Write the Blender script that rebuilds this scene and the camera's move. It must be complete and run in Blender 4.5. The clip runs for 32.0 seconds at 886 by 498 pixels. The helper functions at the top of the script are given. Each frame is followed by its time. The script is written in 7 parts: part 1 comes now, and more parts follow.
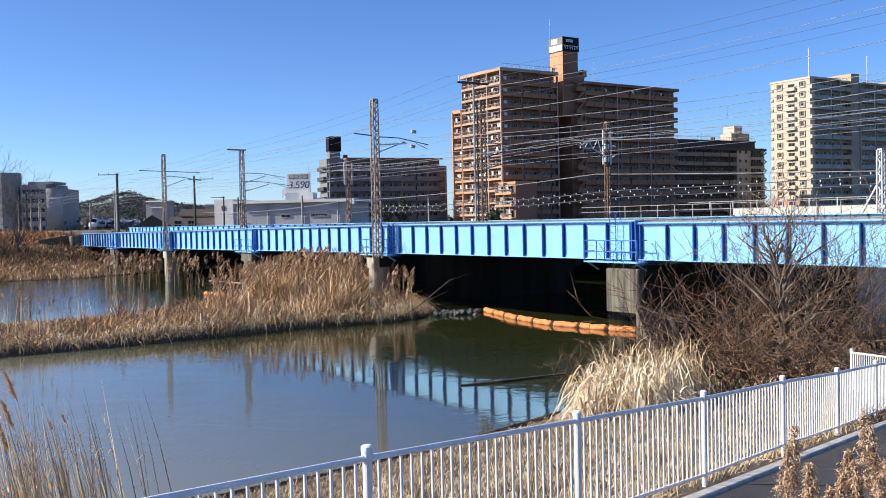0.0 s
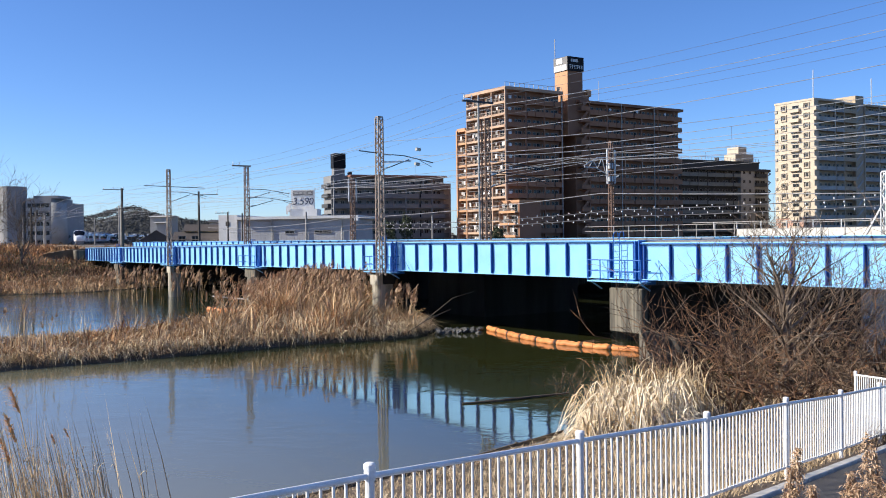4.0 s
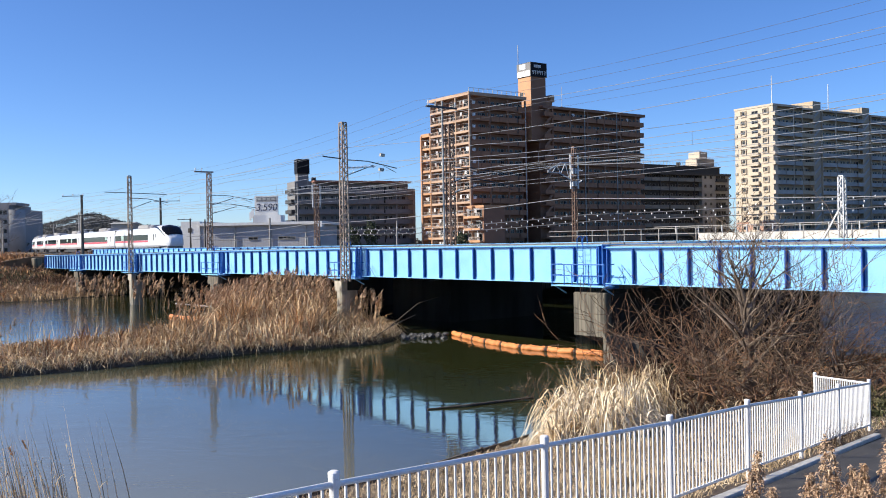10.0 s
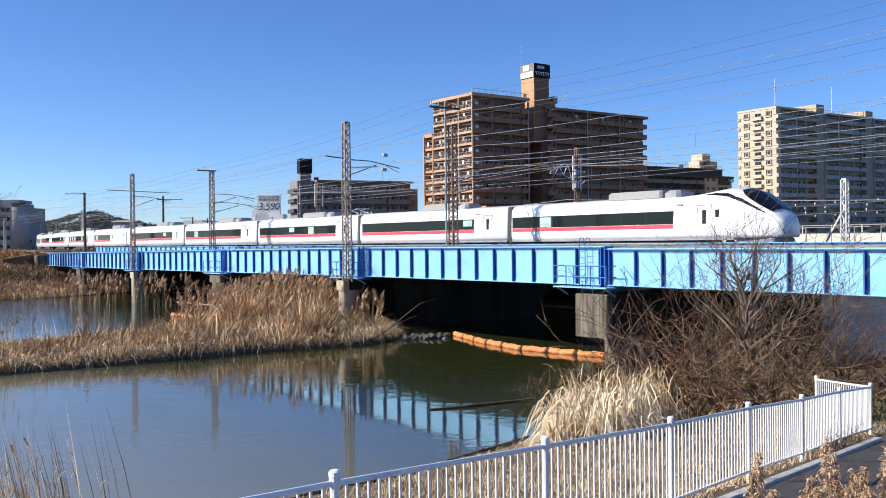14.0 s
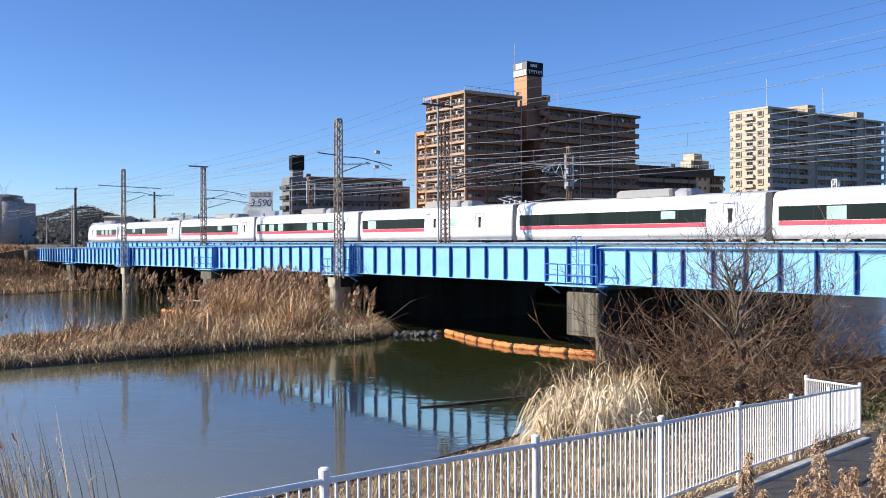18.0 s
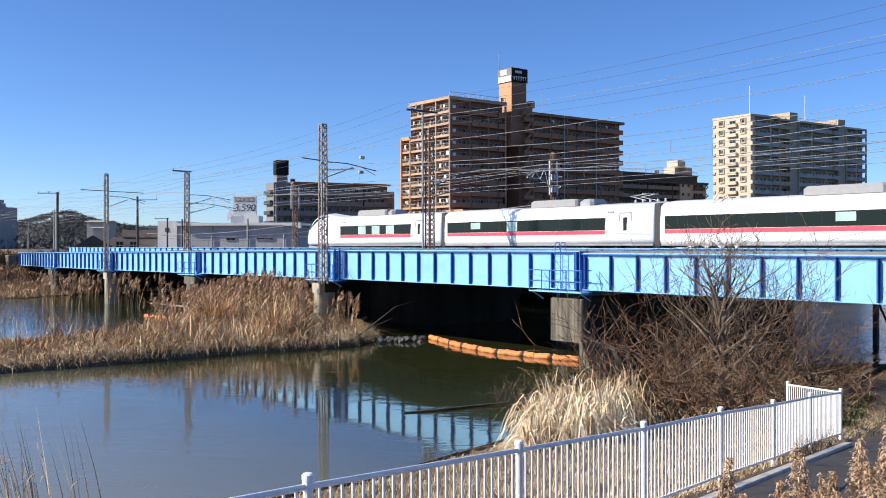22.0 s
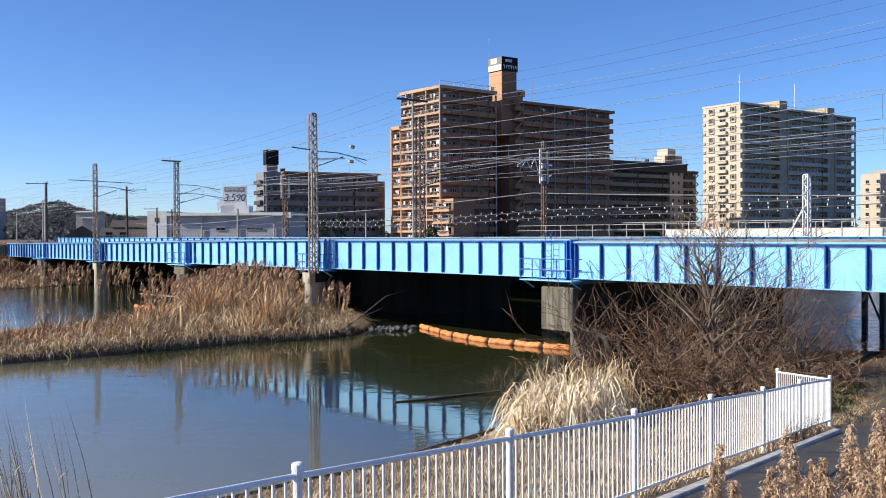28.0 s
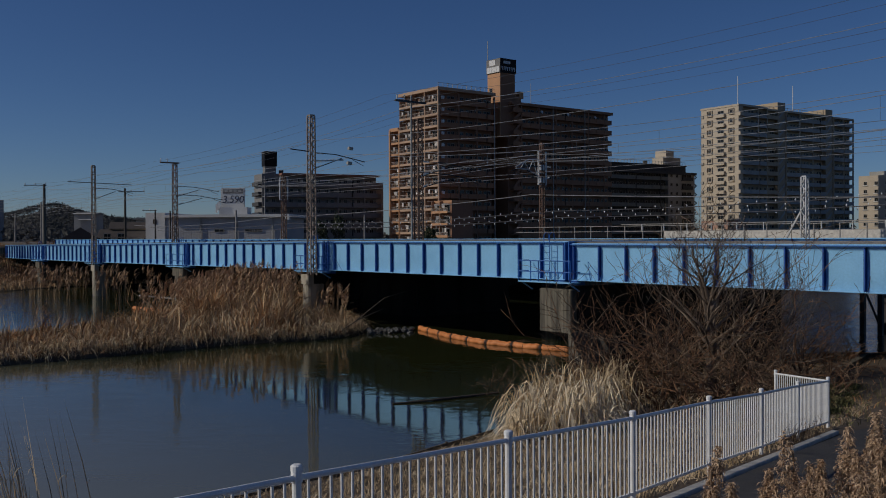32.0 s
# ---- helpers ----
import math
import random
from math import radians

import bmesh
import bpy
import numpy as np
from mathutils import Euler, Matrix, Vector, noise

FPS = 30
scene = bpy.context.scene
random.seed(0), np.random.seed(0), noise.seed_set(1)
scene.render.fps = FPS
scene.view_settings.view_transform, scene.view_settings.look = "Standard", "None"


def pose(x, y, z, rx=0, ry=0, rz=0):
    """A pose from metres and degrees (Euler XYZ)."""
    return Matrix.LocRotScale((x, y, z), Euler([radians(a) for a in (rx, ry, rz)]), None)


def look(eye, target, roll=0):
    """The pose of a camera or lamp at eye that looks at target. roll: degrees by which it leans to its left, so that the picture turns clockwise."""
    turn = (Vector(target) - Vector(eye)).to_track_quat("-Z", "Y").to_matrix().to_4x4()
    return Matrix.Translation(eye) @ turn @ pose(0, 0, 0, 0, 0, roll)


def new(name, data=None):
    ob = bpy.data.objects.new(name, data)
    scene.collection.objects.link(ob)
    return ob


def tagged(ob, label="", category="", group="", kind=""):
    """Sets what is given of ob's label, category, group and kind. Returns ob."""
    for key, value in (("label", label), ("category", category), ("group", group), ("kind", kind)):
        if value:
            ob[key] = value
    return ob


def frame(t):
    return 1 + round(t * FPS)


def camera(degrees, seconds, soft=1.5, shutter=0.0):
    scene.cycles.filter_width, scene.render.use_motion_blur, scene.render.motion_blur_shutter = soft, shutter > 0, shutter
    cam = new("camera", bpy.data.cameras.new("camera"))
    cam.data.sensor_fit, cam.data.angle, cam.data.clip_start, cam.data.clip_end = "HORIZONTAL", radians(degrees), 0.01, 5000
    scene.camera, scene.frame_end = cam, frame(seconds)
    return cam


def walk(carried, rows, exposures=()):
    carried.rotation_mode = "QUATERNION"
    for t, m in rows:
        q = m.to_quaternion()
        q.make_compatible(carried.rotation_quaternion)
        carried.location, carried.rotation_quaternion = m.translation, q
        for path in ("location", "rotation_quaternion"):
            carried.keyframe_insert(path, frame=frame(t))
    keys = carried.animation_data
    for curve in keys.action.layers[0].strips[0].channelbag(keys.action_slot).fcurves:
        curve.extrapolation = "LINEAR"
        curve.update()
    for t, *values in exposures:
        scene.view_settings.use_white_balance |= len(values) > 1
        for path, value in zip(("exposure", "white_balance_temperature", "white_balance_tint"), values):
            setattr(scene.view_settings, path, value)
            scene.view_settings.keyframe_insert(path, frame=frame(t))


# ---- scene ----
cam = camera(50.81, 32.0, soft=1.0)
PATH = [
    (0, -0.001, 0.023, 5.686, 88.160, 1.304, 2.537),
    (0.5, 0.000, 0.027, 5.683, 88.065, 1.440, 2.571),
    (1, 0.005, 0.048, 5.675, 88.010, 1.510, 2.515),
    (1.5, 0.008, 0.030, 5.679, 87.968, 1.633, 2.374),
    (2, -0.008, 0.038, 5.681, 87.948, 1.559, 2.801),
    (2.5, -0.009, 0.025, 5.692, 88.809, 1.314, 3.914),
    (3, -0.013, 0.008, 5.698, 89.107, 0.921, 3.470),
    (3.5, -0.009, -0.005, 5.693, 89.263, 0.823, 2.936),
    (5.5, -0.010, 0.002, 5.694, 89.187, 0.697, 2.592),
    (6, -0.002, 0.019, 5.699, 89.072, 0.751, 2.457),
    (6.5, 0.003, 0.030, 5.688, 88.650, 0.957, 2.346),
    (7, 0.002, 0.039, 5.693, 88.602, 1.079, 2.211),
    (7.5, 0.005, 0.016, 5.693, 88.916, 1.217, 1.861),
    (8, 0.001, 0.016, 5.695, 89.050, 1.169, 1.532),
    (8.5, -0.001, -0.014, 5.702, 89.601, 1.059, 1.257),
    (9, 0.006, -0.012, 5.699, 89.789, 1.067, 0.892),
    (9.5, -0.004, -0.012, 5.697, 89.848, 1.046, 0.609),
    (10, 0.000, 0.000, 5.700, 89.544, 1.063, 0.592),
    (10.5, -0.001, 0.000, 5.697, 89.589, 1.023, 0.490),
    (11, -0.003, -0.018, 5.700, 89.501, 0.918, 0.590),
    (11.5, -0.006, -0.006, 5.695, 89.628, 0.868, 0.744),
    (12, -0.002, 0.005, 5.698, 89.680, 0.772, 0.767),
    (12.5, -0.001, -0.015, 5.702, 89.721, 0.673, 0.768),
    (13, 0.004, -0.009, 5.703, 89.681, 0.721, 0.751),
    (13.5, -0.000, -0.002, 5.700, 89.565, 0.667, 0.752),
    (14, -0.002, -0.007, 5.699, 89.572, 0.640, 0.722),
    (14.5, -0.004, -0.016, 5.701, 89.648, 0.653, 0.700),
    (16.5, -0.004, -0.004, 5.701, 89.579, 0.375, 0.576),
    (17, -0.002, -0.007, 5.699, 89.530, 0.305, 0.481),
    (17.5, 0.000, 0.005, 5.699, 89.534, 0.300, 0.370),
    (18, 0.000, 0.014, 5.699, 89.423, 0.263, 0.224),
    (18.5, -0.003, 0.004, 5.697, 89.712, 0.209, 0.107),
    (19, 0.000, -0.000, 5.700, 89.687, 0.200, -0.001),
    (19.5, 0.005, 0.000, 5.702, 89.726, 0.142, -0.189),
    (20, 0.000, -0.009, 5.698, 89.831, 0.172, -0.343),
    (20.5, 0.000, 0.002, 5.698, 89.842, 0.132, -0.478),
    (21, 0.001, -0.004, 5.697, 89.863, 0.101, -0.528),
    (21.5, -0.001, -0.014, 5.699, 89.773, 0.091, -0.605),
    (22, 0.003, -0.014, 5.701, 89.762, 0.117, -0.731),
    (22.5, 0.006, -0.011, 5.697, 89.731, 0.121, -0.816),
    (23, 0.006, 0.017, 5.694, 89.588, 0.155, -0.906),
    (23.5, 0.001, 0.011, 5.696, 89.488, 0.109, -0.992),
    (24, 0.005, 0.005, 5.696, 89.415, 0.081, -1.068),
    (24.5, 0.003, 0.003, 5.694, 89.408, 0.059, -1.134),
    (25, 0.011, 0.010, 5.696, 89.374, 0.065, -1.207),
    (25.5, 0.009, 0.017, 5.691, 89.352, 0.094, -1.289),
    (27.5, 0.011, 0.026, 5.691, 89.150, 0.292, -1.254),
    (28, 0.013, 0.026, 5.690, 89.105, 0.320, -1.300),
    (28.5, 0.011, 0.013, 5.694, 88.997, 0.318, -1.287),
    (29, 0.008, 0.023, 5.687, 89.049, 0.355, -1.350),
    (29.5, 0.010, 0.014, 5.693, 89.103, 0.323, -1.350),
    (30, 0.008, 0.019, 5.694, 89.044, 0.348, -1.349),
    (30.5, 0.011, 0.019, 5.689, 88.924, 0.397, -1.345),
    (31, 0.008, 0.014, 5.694, 88.892, 0.316, -1.361),
    (31.5, 0.009, 0.020, 5.693, 88.894, 0.322, -1.351),
    (32, 0.010, 0.011, 5.694, 89.206, 0.323, -1.398),
]

walk(cam, [(r[0], pose(*r[1:])) for r in PATH],
     exposures=[(0, 0.60), (12, 0.56), (27.5, 0.54), (28.5, 0.50), (29.5, 0.22), (30.5, -0.41), (31.2, -0.85), (32, -1.42)])

# ---- light ----
SUN_DIR = Vector((-0.991, -0.13, 0.0)).normalized()
SUN_EL = radians(31)
world = bpy.data.worlds.new("sky")
scene.world = world
world.use_nodes = True
wn = world.node_tree
sky = wn.nodes.new("ShaderNodeTexSky")
sky.sky_type = "NISHITA"
sky.sun_disc = False
sky.sun_elevation = SUN_EL
sky.sun_rotation = math.atan2(SUN_DIR.x, SUN_DIR.y)
sky.altitude = 1500
sky.air_density, sky.dust_density, sky.ozone_density = 0.85, 1.3, 6.0
tone = wn.nodes.new("ShaderNodeHueSaturation")
tone.inputs["Hue"].default_value = 0.507
tone.inputs["Saturation"].default_value = 1.10
wn.links.new(sky.outputs[0], tone.inputs["Color"])
wn.links.new(tone.outputs[0], wn.nodes["Background"].inputs[0])
wn.nodes["Background"].inputs[1].default_value = 0.120
sun = new("sun", bpy.data.lights.new("sun", "SUN"))
sun.data.energy, sun.data.angle, sun.data.color = 5.0, radians(0.5), (1.0, 0.93, 0.82)
to_sun = Vector((SUN_DIR.x * math.cos(SUN_EL), SUN_DIR.y * math.cos(SUN_EL), math.sin(SUN_EL)))
sun.matrix_basis = look(to_sun * 100, (0, 0, 0))


# ---- materials ----
def mat(name, col, rough=0.6, metal=0.0, col2=None, scale=2.0, fine=30.0, bump=0.15, rnd="", spread=0.25,
        stretch=(1, 1, 1), spec=0.5):
    """A surface with large stains and fine grain; rnd: 'object' or 'island' varies the pieces."""
    m = bpy.data.materials.new(name)
    m.use_nodes = True
    nt = m.node_tree
    b = nt.nodes["Principled BSDF"]
    b.inputs["Roughness"].default_value, b.inputs["Metallic"].default_value = rough, metal
    b.inputs["Specular IOR Level"].default_value = spec
    co = nt.nodes.new("ShaderNodeTexCoord")
    mp = nt.nodes.new("ShaderNodeMapping")
    mp.inputs["Scale"].default_value = stretch
    nt.links.new(co.outputs["Object"], mp.inputs[0])
    n1, n2 = nt.nodes.new("ShaderNodeTexNoise"), nt.nodes.new("ShaderNodeTexNoise")
    n1.inputs["Scale"].default_value, n1.inputs["Detail"].default_value = scale, 5
    n2.inputs["Scale"].default_value, n2.inputs["Detail"].default_value = fine, 3
    for n in (n1, n2):
        nt.links.new(mp.outputs[0], n.inputs["Vector"])
    ramp = nt.nodes.new("ShaderNodeValToRGB")
    ramp.color_ramp.elements[0].position, ramp.color_ramp.elements[1].position = 0.35, 0.65
    c2 = col2 or tuple(c * 0.72 for c in col)
    ramp.color_ramp.elements[0].color, ramp.color_ramp.elements[1].color = (*c2, 1), (*col, 1)
    nt.links.new(n1.outputs[0], ramp.inputs[0])
    hsv = nt.nodes.new("ShaderNodeHueSaturation")
    nt.links.new(ramp.outputs[0], hsv.inputs["Color"])
    val = nt.nodes.new("ShaderNodeMapRange")
    val.inputs["To Min"].default_value, val.inputs["To Max"].default_value = 0.85, 1.15
    nt.links.new(n2.outputs[0], val.inputs[0])
    last = val.outputs[0]
    if rnd:
        if rnd == "object":
            src = nt.nodes.new("ShaderNodeObjectInfo").outputs["Random"]
        else:
            src = nt.nodes.new("ShaderNodeNewGeometry").outputs["Random Per Island"]
        vr = nt.nodes.new("ShaderNodeMapRange")
        vr.inputs["To Min"].default_value, vr.inputs["To Max"].default_value = 1 - spread, 1 + spread
        nt.links.new(src, vr.inputs[0])
        mul = nt.nodes.new("ShaderNodeMath")
        mul.operation = "MULTIPLY"
        nt.links.new(last, mul.inputs[0])
        nt.links.new(vr.outputs[0], mul.inputs[1])
        last = mul.outputs[0]
    nt.links.new(last, hsv.inputs["Value"])
    nt.links.new(hsv.outputs[0], b.inputs["Base Color"])
    if bump:
        bp = nt.nodes.new("ShaderNodeBump")
        bp.inputs["Strength"].default_value, bp.inputs["Distance"].default_value = bump, 0.02
        nt.links.new(n2.outputs[0], bp.inputs["Height"])
        nt.links.new(bp.outputs[0], b.inputs["Normal"])
    return m


# deep blue stiffener paint, darkened further for the shade on its visible sides
SHADED_BLUE = mat("stiffener blue with shade", (0.010, 0.088, 0.36), 0.5, col2=(0.008, 0.07, 0.29), scale=2, fine=20, bump=0.05)
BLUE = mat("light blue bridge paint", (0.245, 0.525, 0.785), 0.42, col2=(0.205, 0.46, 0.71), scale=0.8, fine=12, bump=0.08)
DEEP = mat("deep blue steel paint", (0.012, 0.12, 0.42), 0.45, col2=(0.010, 0.095, 0.34), scale=2, fine=20, bump=0.05)
STEEL = mat("dark weathered steel", (0.06, 0.06, 0.065), 0.6, 0.4, scale=3)
RAIL = mat("worn rail steel", (0.25, 0.22, 0.2), 0.35, 0.9, scale=3)
CONC = mat("weathered pier concrete", (0.19, 0.165, 0.122), 0.9, col2=(0.045, 0.039, 0.03), scale=2.2, fine=22, bump=0.5, stretch=(2.4, 2.4, 0.14))
CONCP = mat("pale weathered concrete", (0.50, 0.45, 0.36), 0.9, col2=(0.28, 0.25, 0.19), scale=1.4, fine=22, bump=0.4, stretch=(2.2, 2.2, 0.3))
# pier concrete again, with the shade under the decks put into its colour
CONCD = mat("concrete blackened for shade", (0.05, 0.047, 0.044), 0.95, col2=(0.025, 0.024, 0.022), scale=0.6, fine=18, bump=0.4, stretch=(1.5, 1.5, 0.3), spec=0.2)
KERB = mat("pale kerb concrete", (0.68, 0.64, 0.57), 0.85, scale=4, fine=40, bump=0.3)
ASPH = mat("grey asphalt path", (0.088, 0.080, 0.072), 0.9, col2=(0.066, 0.060, 0.054), scale=1.2, fine=120, bump=0.5)
WHITE = mat("white fence paint", (0.86, 0.86, 0.85), 0.4, col2=(0.78, 0.77, 0.74), scale=6, fine=60, bump=0.05)
LATT = mat("rusty galvanised lattice steel", (0.33, 0.28, 0.23), 0.7, 0.2, col2=(0.17, 0.11, 0.08), scale=1.3, fine=25, bump=0.1)
LATT2 = mat("brown rusty steel", (0.20, 0.12, 0.08), 0.8, 0.1, col2=(0.12, 0.07, 0.05), scale=1.3, fine=25, bump=0.1)
GALV = mat("galvanised steel", (0.55, 0.55, 0.54), 0.5, 0.3, scale=3, fine=30, bump=0.05)
PORC = mat("white porcelain", (0.78, 0.77, 0.74), 0.3, scale=5, bump=0)
WIRE = mat("dull aluminium cable", (0.42, 0.41, 0.40), 0.5, 0.4, scale=2, bump=0)
WIREB = mat("black cable sheath", (0.11, 0.11, 0.12), 0.6, scale=2, bump=0)
WOODP = mat("dark tarred pole", (0.07, 0.06, 0.05), 0.85, scale=2, fine=30, stretch=(3, 3, 0.4))
CPOLE = mat("grey concrete pole", (0.36, 0.34, 0.31), 0.85, scale=2, fine=30)
TRAINW = mat("white train enamel", (0.80, 0.80, 0.80), 0.25, col2=(0.75, 0.75, 0.76), scale=0.6, fine=8, bump=0.0)
TRAINS = mat("light grey door seam", (0.62, 0.62, 0.63), 0.4, scale=1.0, bump=0)
TRAINR = mat("crimson stripe enamel", (0.70, 0.085, 0.12), 0.3, scale=0.6, bump=0)
TRAING = mat("grey train trim", (0.32, 0.32, 0.34), 0.5, scale=1.0, bump=0.05)
TRAINB = mat("black underframe", (0.035, 0.035, 0.04), 0.7, scale=1.5)
ORANGE = mat("orange float fabric", (0.74, 0.27, 0.08), 0.65, col2=(0.55, 0.18, 0.05), scale=3, fine=30, bump=0.3, rnd="object", spread=0.12)
MUD = mat("dark rope and mud", (0.09, 0.06, 0.045), 0.9, scale=4)
STONE = mat("dark wet river stone", (0.15, 0.145, 0.14), 0.5, col2=(0.05, 0.05, 0.048), scale=3, fine=25, bump=0.5, rnd="object")
WOOD = mat("grey driftwood", (0.11, 0.09, 0.07), 0.85, scale=4, fine=30)
REED = mat("dry golden reed", (0.60, 0.43, 0.26), 0.85, col2=(0.36, 0.23, 0.12), scale=0.35, fine=3, bump=0, rnd="island", spread=0.65, spec=0.2)
REEDR = mat("rusty brown reed", (0.52, 0.30, 0.15), 0.85, col2=(0.30, 0.155, 0.07), scale=0.35, fine=3, bump=0, rnd="island", spread=0.65, spec=0.2)
THATCH = mat("matted brown reed litter", (0.42, 0.27, 0.16), 0.9, col2=(0.20, 0.12, 0.065), scale=0.5, fine=4, bump=0, rnd="island", spread=0.6, spec=0.15)
PLUME = mat("brown reed plume", (0.50, 0.34, 0.22), 0.95, col2=(0.36, 0.23, 0.14), scale=0.5, fine=5, bump=0, rnd="island", spread=0.35, spec=0.1)
REEDP = mat("pale bent reed leaf", (0.66, 0.53, 0.35), 0.8, col2=(0.50, 0.36, 0.20), scale=0.6, fine=4, bump=0, rnd="island", spread=0.4, spec=0.2)
PLUMEO = mat("orange reed plume", (0.70, 0.42, 0.20), 0.95, col2=(0.55, 0.30, 0.13), scale=3, fine=10, bump=0, rnd="island", spread=0.4, spec=0.1)
PALE = mat("pale straw grass", (0.84, 0.73, 0.54), 0.7, col2=(0.62, 0.47, 0.29), scale=0.9, fine=4, bump=0, rnd="island", spread=0.35, spec=0.25)
STRAW = mat("short straw turf", (0.60, 0.47, 0.31), 0.9, col2=(0.36, 0.26, 0.15), scale=0.7, fine=5, bump=0, rnd="island", spread=0.4, spec=0.2)
GREENG = mat("winter green grass", (0.14, 0.15, 0.06), 0.9, col2=(0.20, 0.16, 0.07), scale=0.7, fine=5, bump=0, rnd="island", spread=0.4, spec=0.2)
TWIG = mat("grey brown twig bark", (0.29, 0.20, 0.13), 0.9, col2=(0.045, 0.030, 0.021), scale=2, fine=12, bump=0, rnd="island", spread=0.45, spec=0.2)
TWIGL = mat("grey brown tree bark", (0.25, 0.19, 0.14), 0.9, col2=(0.08, 0.06, 0.046), scale=2, fine=12, bump=0, rnd="island", spread=0.6, spec=0.2)
TWIGR = mat("reddish twig bark", (0.26, 0.145, 0.082), 0.9, col2=(0.045, 0.027, 0.019), scale=2, fine=12, bump=0, rnd="island", spread=0.35, spec=0.2)
SEED = mat("dry tan seed head", (0.58, 0.42, 0.28), 0.95, col2=(0.40, 0.26, 0.16), scale=5, fine=20, bump=0, rnd="island", spread=0.4, spec=0.1)
WEED = mat("winter weed leaf", (0.075, 0.085, 0.032), 0.7, col2=(0.15, 0.115, 0.055), scale=0.8, fine=6, bump=0, rnd="island", spread=0.4, spec=0.3)
LEAF = mat("dark evergreen leaf", (0.035, 0.05, 0.022), 0.7, col2=(0.05, 0.06, 0.03), scale=0.5, fine=4, bump=0, rnd="island", spread=0.4, spec=0.3)
HILLM = mat("bare winter woodland", (0.115, 0.113, 0.108), 0.95, col2=(0.085, 0.088, 0.082), scale=0.05, fine=0.6, bump=0, rnd="island", spread=0.18, spec=0.1)
BROWN = mat("brown tile facade", (0.28, 0.14, 0.078), 0.75, col2=(0.235, 0.115, 0.064), scale=0.15, fine=3, bump=0.1)
RAILT = mat("grey beige balcony rail", (0.47, 0.41, 0.35), 0.7, col2=(0.40, 0.34, 0.29), scale=0.5, fine=4, bump=0.05)
BROWNP = mat("tan balcony render", (0.48, 0.325, 0.22), 0.8, col2=(0.40, 0.265, 0.178), scale=0.3, fine=3, bump=0.1)
# darker copy of the balcony colour, with the gallery side's shade in it
BROWND = mat("shaded brown balcony tile", (0.34, 0.165, 0.088), 0.8, col2=(0.29, 0.14, 0.074), scale=0.3, fine=3, bump=0.1)
ORNG = mat("orange ochre render", (0.52, 0.285, 0.15), 0.8, col2=(0.45, 0.24, 0.125), scale=0.2, fine=3, bump=0.1)
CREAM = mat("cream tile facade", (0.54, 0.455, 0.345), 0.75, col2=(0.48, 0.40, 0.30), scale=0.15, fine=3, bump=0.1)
# the cream facade again, darker for the shaded gallery side
CREAMG = mat("cream facade with shade", (0.44, 0.35, 0.24), 0.8, col2=(0.38, 0.30, 0.205), scale=0.15, fine=3, bump=0.1)
PINKB = mat("salmon base tile", (0.50, 0.30, 0.22), 0.8, scale=0.15, fine=3, bump=0.1)
GREYB = mat("slate grey facade", (0.21, 0.205, 0.20), 0.8, col2=(0.175, 0.17, 0.165), scale=0.15, fine=3, bump=0.1)
GREYH = mat("blue grey concrete facade", (0.30, 0.29, 0.28), 0.8, col2=(0.25, 0.245, 0.24), scale=0.15, fine=3, bump=0.1)
GREYL = mat("light grey render", (0.42, 0.41, 0.38), 0.8, scale=0.15, fine=3, bump=0.1)
MIDG = mat("greenish grey facade", (0.20, 0.215, 0.20), 0.8, col2=(0.16, 0.172, 0.16), scale=0.15, fine=3, bump=0.1)
DARKG = mat("charcoal facade", (0.048, 0.05, 0.05), 0.75, col2=(0.05, 0.05, 0.05), scale=0.15, fine=3, bump=0.1)
WHITEB = mat("white facade panel", (0.72, 0.71, 0.68), 0.7, col2=(0.64, 0.62, 0.58), scale=0.2, fine=3, bump=0.05)
PANELG = mat("grey corrugated cladding", (0.44, 0.43, 0.43), 0.6, col2=(0.38, 0.375, 0.375), scale=0.2, fine=3, bump=0.05)
ROOFR = mat("dull red roof", (0.30, 0.15, 0.11), 0.8, scale=0.3)
ROOFT = mat("brown roof tiles", (0.08, 0.065, 0.055), 0.8, scale=0.6, fine=6)
FRAME = mat("window frame", (0.32, 0.30, 0.27), 0.5, scale=1, bump=0)
SIGNB = mat("black sign panel", (0.012, 0.012, 0.014), 0.6, scale=1, bump=0, spec=0.15)
INK = mat("navy lettering", (0.03, 0.035, 0.07), 0.5, scale=1, bump=0)
CLOTH = mat("laundry cloth", (0.62, 0.58, 0.54), 0.9, scale=1, bump=0, rnd="object", spread=0.5)
LAMPR = mat("red lamp lens", (0.5, 0.02, 0.02), 0.2, scale=1, bump=0)


def glass_dark(name, col, rough=0.08, spec=0.28):
    m = bpy.data.materials.new(name)
    m.use_nodes = True
    b = m.node_tree.nodes["Principled BSDF"]
    b.inputs["Base Color"].default_value = (*col, 1)
    b.inputs["Roughness"].default_value = rough
    b.inputs["IOR"].default_value = 1.5
    b.inputs["Specular IOR Level"].default_value = spec
    return m


PANE = glass_dark("dark window glass", (0.014, 0.016, 0.018), 0.2)
PANET = glass_dark("tinted train glass", (0.010, 0.017, 0.017), 0.06, 0.10)
PANES = glass_dark("black windscreen glass", (0.008, 0.008, 0.010), 0.04)
BLIND = mat("pale green window blind", (0.42, 0.56, 0.50), 0.4, scale=1, bump=0)


